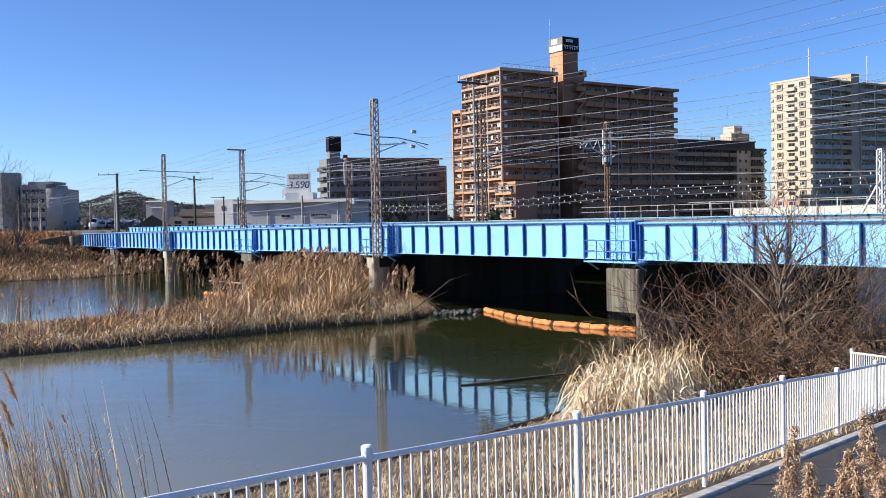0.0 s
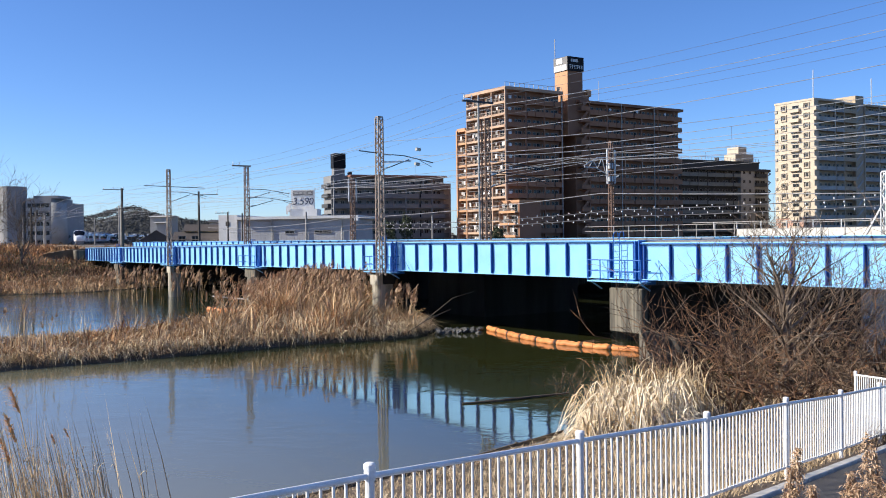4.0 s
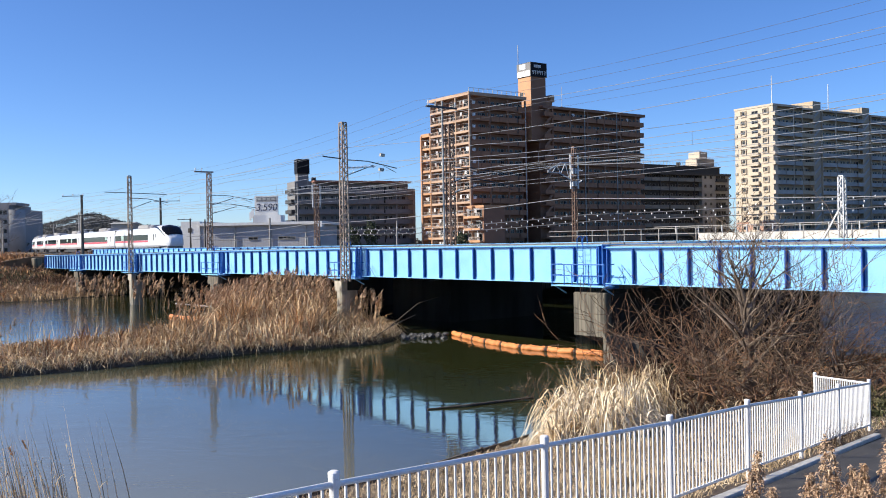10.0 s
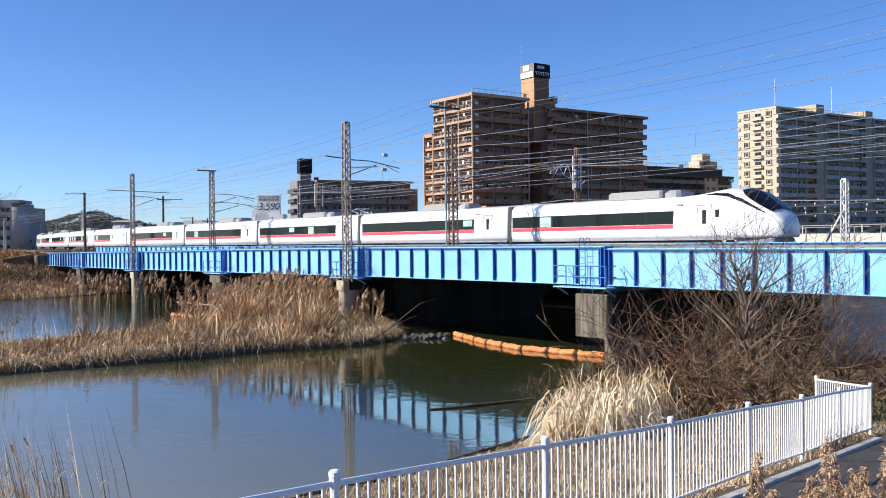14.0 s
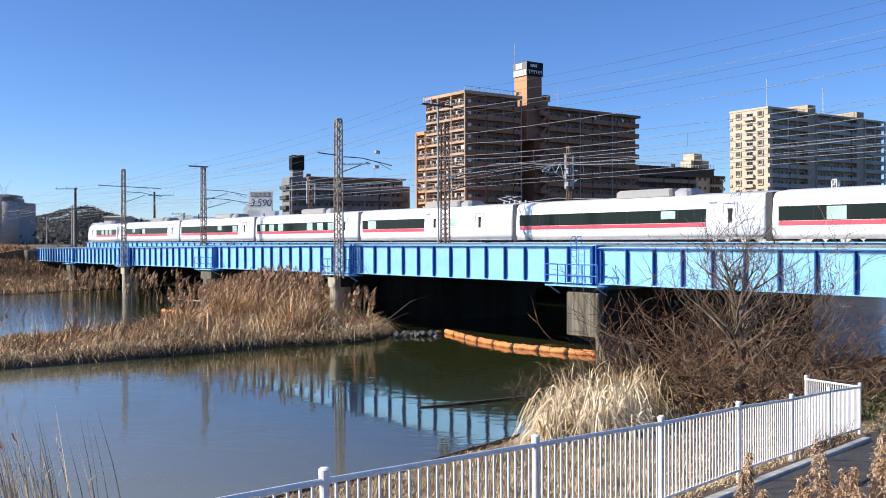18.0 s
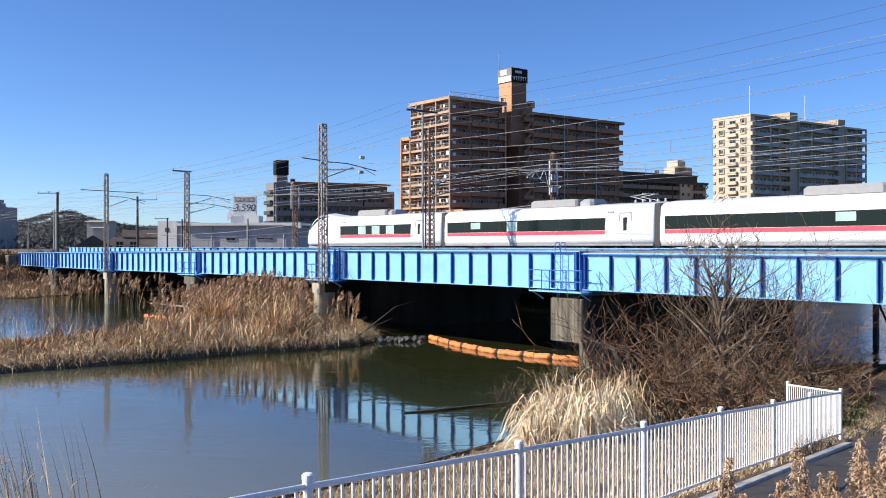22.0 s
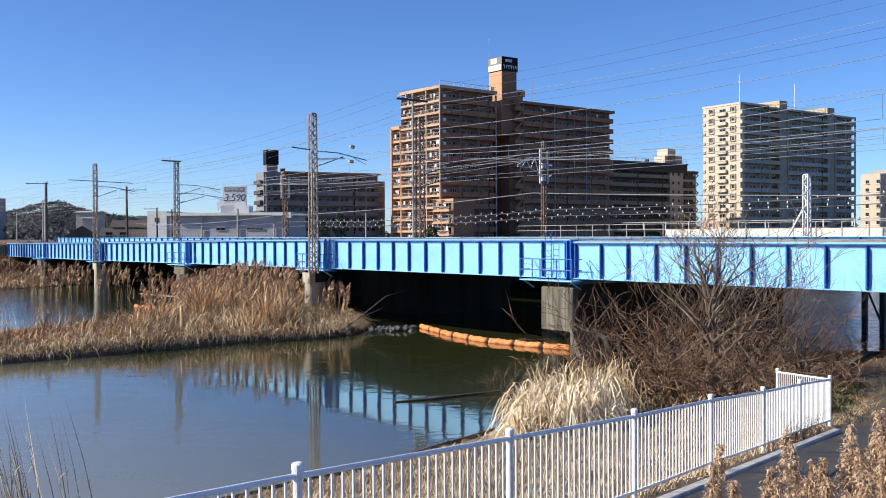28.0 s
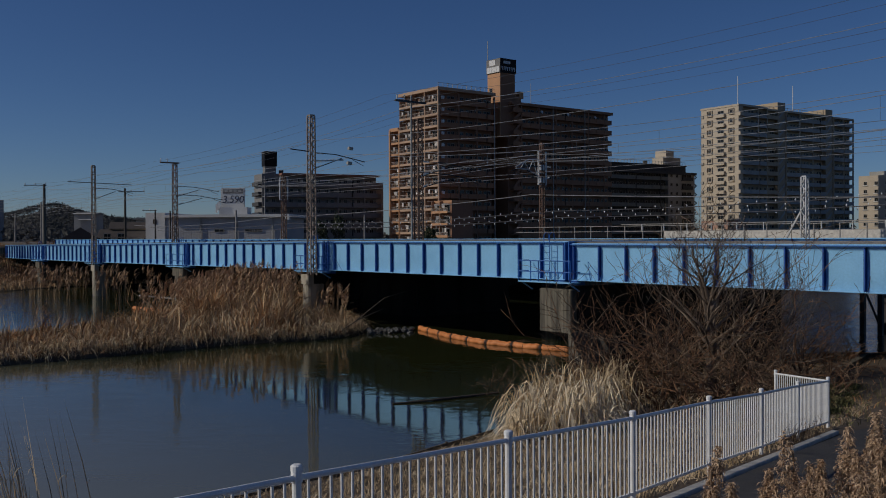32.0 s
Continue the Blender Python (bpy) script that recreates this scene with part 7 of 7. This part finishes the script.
def white_apartments():
    t = thing("apartment_building", frame2(98.05, 285, 2.0, 0.836, 0.549), "tall cream tiled apartment block with shaded grey galleries", "apartment building")
    H_, fh, fl, z0 = 43.3, 2.98, 14, 1.6
    bxy(t, ((0, 0.0, 8.0), (1.9, 14.4, H_)), mt=CREAM)
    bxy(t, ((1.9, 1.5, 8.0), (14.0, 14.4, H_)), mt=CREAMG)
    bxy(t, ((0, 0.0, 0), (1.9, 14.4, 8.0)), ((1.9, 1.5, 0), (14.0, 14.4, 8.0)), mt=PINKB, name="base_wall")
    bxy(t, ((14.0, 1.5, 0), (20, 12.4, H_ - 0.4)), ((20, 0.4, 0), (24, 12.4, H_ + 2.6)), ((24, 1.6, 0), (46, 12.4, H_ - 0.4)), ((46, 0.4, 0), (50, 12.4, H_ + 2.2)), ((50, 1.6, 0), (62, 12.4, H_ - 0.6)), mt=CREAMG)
    bxy(t, ((-0.15, -0.15, H_), (14.2, 14.6, H_ + 0.6)), ((14.2, 0.1, H_ - 0.4), (19.9, 12.6, H_ + 0.2)), ((24.1, 0.1, H_ - 0.4), (45.9, 12.6, H_ + 0.2)), ((50.1, 0.1, H_ - 0.6), (62.2, 12.6, H_)), mt=CREAM, name="roof_parapet")
    # lit end wall: windows and a middle column of balconies
    for f in range(fl):
        z = z0 + f * fh
        for y in (2.7, 11.0):
            w = add_window(t, W_SM, -0.02, y, z + 1.0, -90, CREAM)
            part("window_surround", Geo().box((-0.35, y - 1.05, z + 0.55), (-0.02, y + 1.05, z + 0.8)).box((-0.35, y - 1.05, z + 2.3), (-0.02, y + 1.05, z + 2.5))
                 .box((-0.35, y - 1.05, z + 0.8), (-0.02, y - 0.85, z + 2.3)).box((-0.35, y + 0.85, z + 0.8), (-0.02, y + 1.05, z + 2.3)), CREAM, t, "boxed pale window surround")
        ba = part("balcony", Geo().box((-0.9, 4.9, z - 0.1), (0, 8.6, z + 0.1)).box((-0.9, 4.9, z + 0.1), (-0.75, 8.6, z + 0.95)).box((-0.75, 4.9, z + 0.1), (0, 5.0, z + 0.95)), CREAM, t)
        add_window(t, W_BALC, -0.02, 6.7, z + 0.15, -90)
        part("corner_slab", Geo().box((-0.25, -0.9, z - 0.1), (1.6, 0.0, z + 1.0)), CREAM, t)
        part("rear_slab", Geo().box((-0.3, 13.4, z + 0.4), (0.0, 14.4, z + 1.2)), GREYL, t)
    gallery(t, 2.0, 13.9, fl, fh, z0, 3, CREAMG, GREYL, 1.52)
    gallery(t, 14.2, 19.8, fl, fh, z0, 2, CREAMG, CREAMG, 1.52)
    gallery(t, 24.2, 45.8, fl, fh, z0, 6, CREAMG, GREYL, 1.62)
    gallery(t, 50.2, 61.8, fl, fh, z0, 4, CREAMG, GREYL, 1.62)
    for f in range(fl):
        z = z0 + f * fh
        for x in (20.3, 46.3):
            vs = [(x, 0.2, z), (x + 3.2, 0.2, z + fh - 0.3), (x + 3.2, 0.2, z + fh + 0.5), (x, 0.2, z + 0.8), (x, 0.38, z), (x + 3.2, 0.38, z + fh - 0.3), (x + 3.2, 0.38, z + fh + 0.5), (x, 0.38, z + 0.8)]
            part("stair_wall", Geo().add(vs, [(0, 1, 2, 3), (7, 6, 5, 4), (0, 4, 5, 1), (1, 5, 6, 2), (2, 6, 7, 3), (3, 7, 4, 0)]), GREYL, t)
        part("end_balcony", Geo().box((62.0, 2.0, z - 0.1), (63.6, 7.0, z + 1.0)), GREYL, t)
    for x, y, h in ((4.8, 4.0, 10), (36, 6.0, 10)):
        part("mast", Geo().tube([(x, y, H_), (x, y, H_ + h)], 0.13, 6), PORC, t)
    roof_rail(t, [(14.5, 2.0), (19.8, 2.0)], H_ + 0.2)
    roof_rail(t, [(24.4, 2.0), (45.6, 2.0)], H_ + 0.2)


white_apartments()


def cream_apartments():
    t = thing("apartment_building", frame2(160.6, 338, 0.2, 0.61, -0.79), "pale cream apartment block with small windows", "apartment building")
    bxy(t, ((0, 0, 0), (26, 12, 26.5)), mt=CREAM)
    bxy(t, ((3.0, 2, 26.5), (20, 10, 28.0)), mt=GREYL, name="roof_house")
    for f in range(8):
        for x in (2.5, 6.5, 10.5, 15, 20):
            add_window(t, W_SQ, x, -0.02, 2.4 + f * 2.95)
            part("window_surround", Geo().box((x - 0.9, -0.3, 2.2 + f * 2.95), (x + 0.9, -0.02, 2.4 + f * 2.95)), WHITEB, t)


cream_apartments()


def mid_building():
    t = thing("apartment_building", frame2(55.6, 300.5, 2.0, 0.836, 0.549), "dark charcoal mid-rise block with open galleries", "apartment building")
    H_, fh = 27.8, 3.05
    bxy(t, ((0, 1.5, 0), (36, 18, 24.6)), ((0, 3.5, 24.6), (49, 18, H_)), mt=DARKG)
    bxy(t, ((36, 0, 0), (49.6, 18, 24.6)), mt=GREYL, name="end_wall")
    bxy(t, ((-0.2, -0.5, 24.6), (50.2, 1.6, 25.4)), ((-0.2, 3.2, H_), (49.2, 18.2, H_ + 0.4)), mt=DARKG, name="roof_parapet")
    gallery(t, 0, 36, 8, fh, 1.2, 9, DARKG, MIDG, 1.52)
    for f in range(8):
        z = 1.2 + f * fh
        add_window(t, W_SM, 37.6, -0.02, z + 1.0)
        add_window(t, W_SM, 40.4, -0.02, z + 1.0)
        ba = part("balcony", Geo().box((42.6, -0.9, z), (47.8, 0, z + 0.2)).box((42.6, -0.9, z + 0.2), (47.8, -0.78, z + 1.2)), DARKG, t)
        add_window(t, W_BALC, 44.0, -0.02, z + 0.25)
        add_window(t, W_BALC, 46.6, -0.02, z + 0.25)
        st = Geo().beam((49.8, 1.5, z), (52.4, 1.5, z + fh * 0.5), 0.25).beam((52.4, 1.5, z + fh * 0.5), (49.8, 1.5, z + fh), 0.25)
        part("escape_stair", st, STEEL, t, "dark zigzag escape stair")
    bxy(t, ((40.5, 5, H_ - 1), (44.5, 10, H_ + 5.6)), ((39.0, 5, H_ - 1), (48.0, 10, H_ + 3.2)), mt=CREAM, name="roof_house")
    part("roof_tank", Geo().tube([(31, 6, H_), (31, 6, H_ + 1.6)], 0.8, 10), DARKG, t)
    roof_rail(t, [(0, 3.6), (48.8, 3.6)], H_ + 0.4)


mid_building()


def grey_building():
    t = thing("apartment_building", frame2(-35.2, 240, 2.0, 0.905, 0.425), "slate grey mid-rise apartment block with a red roof edge", "apartment building")
    H_, fh = 19.6, 2.62
    bxy(t, ((0, 1.5, 0), (26.5, 12, H_)), ((-4.6, 2.5, 0), (0, 10, H_ + 0.4)), mt=GREYB)
    gallery(t, -4.5, -0.3, 7, fh, 1.0, 1, GREYB, GREYB, 2.52)
    bxy(t, ((-0.2, -0.3, H_), (26.8, 12.2, H_ + 0.5)), mt=ROOFR, name="roof_edge")
    gallery(t, 0.2, 26.3, 7, fh, 1.0, 7, GREYB, GREYB, 1.52)
    bxy(t, ((-3.5, 3.5, H_), (-0.6, 5.8, H_ + 2.4)), mt=GREYB, name="roof_tower")
    part("roof_sign", Geo().box((-3.7, 3.2, H_ + 2.4), (-0.4, 6.0, H_ + 6.2)), SIGNB, t, "dark rooftop sign box")
    part("roof_tank", Geo().tube([(0.9, 4, H_ + 0.5), (0.9, 4, H_ + 1.5)], 0.6, 10), DARKG, t)
    for f in range(7):
        z = 1.0 + f * fh
        part("end_balcony", Geo().box((26.5, 3.0, z - 0.1), (28.6, 9.0, z + 1.1)), GREYB, t)
        part("end_balcony", Geo().box((-5.5, 3.0, z + 0.2), (-4.6, 9.0, z + 1.2)), DARKG, t)
        add_window(t, W_DOOR, 26.52, 5.0, z + 0.1, 90)
    bxy(t, ((27.2, 6.0, 0), (30.5, 14, H_ - 1.2)), mt=GREYL, name="end_wall")


grey_building()


def warehouse():
    t = thing("warehouse", frame2(-46.1, 170, 3.0, 0.995, -0.10), "long low warehouse with grey cladding and a white roof edge", "warehouse")
    bxy(t, ((0, 0, 0), (21.8, 16, 6.3)), mt=PANELG)
    bxy(t, ((-3.6, -0.15, 0), (0, 16, 7.2)), mt=WHITEB, name="white_front")
    bxy(t, ((-0.0, -0.9, 6.3), (23.0, 16, 6.8)), ((22.0, -0.9, 5.8), (23.0, 0.2, 6.3)), mt=WHITEB, name="roof_edge")
    rb = Geo()
    for i in range(44):
        rb.box((0.25 + i * 0.5, -0.015, 0), (0.33 + i * 0.5, 0.0, 6.25))
    tagged(part("cladding_rib", rb, PANELG, t), kind="stuff")
    for x in (6.6, 13.2, 19.8):
        part("down_pipe", Geo().tube([(x, -0.2, 0), (x, -0.2, 6.3)], 0.12, 6), GREYL, t)
    for x in (10.0, 15.6, 17.0):
        add_window(t, window_mesh(1.8, 0.6), x, -0.08, 3.6)
    for x, y in ((-1.8, 3.4),):
        part("emblem", Geo().box((-2.2, -0.22, 5.2), (-1.5, -0.15, 6.0)), ROOFT, t)
    s = thing("sign_building", pose(-37.8, 178, 3.0), "white rooftop sign tower with dark figures above the warehouse", "sign")
    bxy(s, ((-0.3, 0, 0), (5.0, 4.5, 8.4)), ((5.0, 1, 0), (7.0, 4.5, 7.2)), mt=WHITEB)
    bxy(s, ((0, 0.4, 8.4), (4.4, 1.2, 12.1)), mt=WHITEB, name="sign_board")
    part("sign_band", Geo().box((0.35, 0.33, 11.0), (4.2, 0.4, 11.9)), GREYB, s)
    for i in range(4):
        part("sign_bar", Geo().box((0.7 + i * 0.85, 0.29, 11.25), (1.3 + i * 0.85, 0.33, 11.65)), GREYL, s)
    cu = bpy.data.curves.new("figures", "FONT")
    cu.body, cu.size, cu.extrude, cu.align_x = "3.590", 1.95, 0.02, "CENTER"
    cu.space_character = 0.95
    cu.shear = 0.15
    ob = new("figures", cu)
    cu.materials.append(INK)
    ob.parent = s
    ob.matrix_basis = pose(2.25, 0.36, 9.25, 90, 0, 0)
    ob["label"] = "dark painted figures"
    for i in range(3):
        part("wall_bracket", Geo().box((-0.9 + i * 0.3, -0.3, 7.4 + 0.4 * i), (-0.6 + i * 0.3, 0.0, 9.0 + 0.3 * i)), WHITEB, s)


warehouse()


def house(x, y, w, d, h, rh, wall, roof, label, ax=(1, 0)):
    t = thing("house", frame2(x, y, 4.2, *ax), label, "house", "far houses")
    part("wall", Geo().box((0, 0, -1), (w, d, h)), wall, t)
    e = 0.5
    vs = [(-e, -e, h), (w + e, -e, h), (w + e, d + e, h), (-e, d + e, h), (-e, d / 2, h + rh), (w + e, d / 2, h + rh)]
    part("roof", Geo().add(vs, [(0, 1, 5, 4), (2, 3, 4, 5), (0, 4, 3), (1, 2, 5), (0, 3, 2, 1)]), roof, t)
    for i in range(max(2, int(w / 2.6))):
        add_window(t, W_SQ, 1.3 + i * 2.4, -0.02, 1.0)


house(-58.2, 171, 7.6, 7, 1.5, 1.6, WHITEB, ROOFT, "small white-walled house with a brown tiled roof", (0.98, 0.2))
house(-57.2, 174.5, 6.2, 5, 3.2, 1.3, CREAMG, ROOFT, "upper storey of a house with a brown tiled roof", (0.98, 0.2))
house(-64.6, 170, 5.0, 6, 1.2, 2.2, WHITEB, ROOFT, "small white house with a dark gabled roof", (0.35, -0.94))
house(-58.0, 192, 7.5, 6, 5.2, 0.5, GREYL, DARKG, "grey flat-roofed house behind the tracks", (1, 0.1))
house(-65.6, 182, 1.9, 3, 5.0, 0.2, GREYL, GREYL, "narrow grey concrete building", (1, 0.1))
house(-72.0, 196, 4.0, 6, 6.5, 0.4, GREYL, GREYL, "narrow grey concrete building", (1, 0))
house(-9.0, 300, 22, 8, 9.0, 0.5, WHITEB, GREYL, "white low building between the apartment blocks", (1, 0))


def hospital():
    t = thing("office_building", frame2(-191.5, 330, 3.0, 1.0, 0.05), "large grey institutional building with rounded corners", "office building")
    bxy(t, ((24, 0, 0), (33.2, 20, 18.6)), ((33.2, 4.2, 0), (37.4, 20, 17.0)), ((-20, 4, 0), (24, 24, 16.5)), mt=GREYH)
    part("round_corner", Geo().tube([(33.2, 4.2, 0), (33.2, 4.2, 17.0)], 4.2, 28), GREYL, t, smooth=True)
    part("stair_tower", Geo().tube([(18, 3, 0), (18, 3, 23.0)], 4.8, 20), GREYH, t)
    bxy(t, ((26, 2, 18.6), (35, 14, 19.6)), mt=GREYH, name="roof_house")
    for f in range(5):
        for x0, x1, y, n in ((24.6, 32.6, 0.0, 5), (-18, 12, 4.0, 14)):
            w = (x1 - x0) / n
            part("spandrel", Geo().box((x0 - 0.3, y - 0.5, 0.6 + f * 3.35), (x1 + 0.3, y - 0.02, 1.8 + f * 3.35)), GREYL, t, "pale projecting spandrel band")
            for i in range(n):
                part("window", Geo().box((x0 + i * w + 0.12, y - 0.06, 1.9 + f * 3.35), (x0 + (i + 1) * w - 0.12, y + 0.02, 3.3 + f * 3.35)), PANE, t)


hospital()

# utility poles on the far side
for x, y, z1, r, mt_, arm in ((-97, 196, 12.0, 0.2, CPOLE, [(11.4, 1.8, 0.5)]), (-92, 190, 11.4, 0.2, CPOLE, None), (-88, 205, 11.0, 0.18, CPOLE, [(10.6, 1.6, 0.5)]), (-80, 200, 12.4, 0.2, CPOLE, [(11.8, 1.8, 0.5)]),
                             (-73.5, 184, 13.0, 0.2, CPOLE, None), (-104, 214, 12.5, 0.2, CPOLE, [(11.9, 1.6, 0.5)]), (-112, 220, 11.5, 0.2, CPOLE, None), (-67.5, 168, 12.2, 0.18, CPOLE, [(11.6, 1.6, 0.5)]),
                             (-47.0, 150, 13.6, 0.22, WOODP, [(13.0, 4.2, 0.75)]), (-44.5, 158, 10.4, 0.16, WOODP, [(10.2, 2.4, 0.1)]), (-42.0, 158, 10.2, 0.16, WOODP, None), (-84, 168, 9.0, 0.16, WOODP, None),
                             (-10, 168, 9.6, 0.16, CPOLE, None), (-29.4, 150, 10.0, 0.2, CPOLE, None), (-75, 150, 11.5, 0.22, WOODP, None)):
    plain_pole(x, y, 4.3, z1, r, mt_, "slim utility pole beyond the railway" if mt_ is CPOLE else "dark utility pole beyond the railway", arm)

p = line(63.0, 53.6)
pm = rail_pole(62.0, 53.6, 4.7, 12.6, 0.45, LATT2, "brown lattice mast with a pale frame on the far track", 20)
for y in (-0.5, 0.5):
    part("frame_post", Geo().box((-0.06, y - 0.06, 5.2), (0.06, y + 0.06, 7.8)), GALV, pm)
for z in (5.2, 7.7):
    part("frame_rail", Geo().box((-0.06, -0.55, z), (0.06, 0.55, z + 0.1)), GALV, pm)


# ---- road bridge behind the railway ----
def road_bridge():
    t = thing("road_bridge", frame2(*line(-70, 57.5)[:2], 0, DX, DY), "pale concrete road bridge behind the railway", "road bridge")
    # beyond the parapets the deck runs on unseen, to block light below
    part("deck", Geo().box((0, -8, 4.3), (182, 2.5, 5.2)), CONC, t)
    # unseen extra slab, added to keep the water and bank beneath dark
    part("deck", Geo().box((90, -32, 4.3), (182, -8.02, 5.2)), CONC, t)
    for i in range(8):
        part("parapet", Geo().box((i * 10 + 0.02, 2.3, 5.3), (i * 10 + 9.98, 2.5, 5.95)), KERB, t)
    for i in range(42):
        part("handrail_post", Geo().box((i * 2.0, 2.38, 5.95), (i * 2.0 + 0.06, 2.44, 6.5)), GALV, t)
    part("handrail", Geo().box((0, 2.37, 6.46), (84, 2.43, 6.51)), CPOLE, t)
    for x in (20, 40, 92, 115, 137, 160):
        part("pier", Geo().cbox((x - 0.9, -30 if x > 90 else -7.5, -1.9), (x + 0.9, 2, 4.3), 0.1), CONC, t)


road_bridge()


def trestle():
    a = line(-4.7, 56.0)
    t = thing("steel_trestle", frame2(a.x, a.y, 0, DX, DY), "dark steel trestle standing in the water", "trestle")
    for x in (-0.55, 0.55):
        for y in (0, -3.0):
            part("trestle_post", Geo().box((x - 0.14, y - 0.14, -1.9), (x + 0.14, y + 0.14, 3.3)), STEEL, t)
    part("trestle_beam", Geo().box((-0.9, -3.6, 2.9), (0.9, 0.5, 3.4)), STEEL, t)
    part("trestle_brace", Geo().beam((-0.55, 0.16, 0.2), (0.55, 0.16, 2.7), 0.1), STEEL, t)


trestle()


def car_on_road():
    a = line(-14, 62)
    t = thing("parked_car", frame2(a.x, a.y, 5.2, DX, DY), "small dark car with red lamps on the road bridge", "car")
    vs = [(-1.9, -0.8, 0.3), (1.9, -0.8, 0.3), (1.9, 0.8, 0.3), (-1.9, 0.8, 0.3), (-1.9, -0.8, 0.85), (1.9, -0.8, 0.8), (1.9, 0.8, 0.8), (-1.9, 0.8, 0.85), (-1.7, -0.65, 1.4), (0.6, -0.65, 1.42), (0.6, 0.65, 1.42), (-1.7, 0.65, 1.4)]
    part("body", Geo().add(vs, [(0, 3, 2, 1), (0, 1, 5, 4), (1, 2, 6, 5), (2, 3, 7, 6), (3, 0, 4, 7), (4, 5, 9, 8), (6, 7, 11, 10), (7, 4, 8, 11), (5, 6, 10, 9), (8, 9, 10, 11)]), DARKG, t)
    for x in (-1.2, 1.2):
        for y in (-0.75, 0.75):
            part("wheel", Geo().tube([(x, y - 0.09, 0.3), (x, y + 0.09, 0.3)], 0.3, 12), TRAINB, t)
    for y in (-0.6, 0.6):
        part("tail_lamp", Geo().box((-1.96, y - 0.15, 0.85), (-1.88, y + 0.15, 1.1)), LAMPR, t)


car_on_road()


motions()
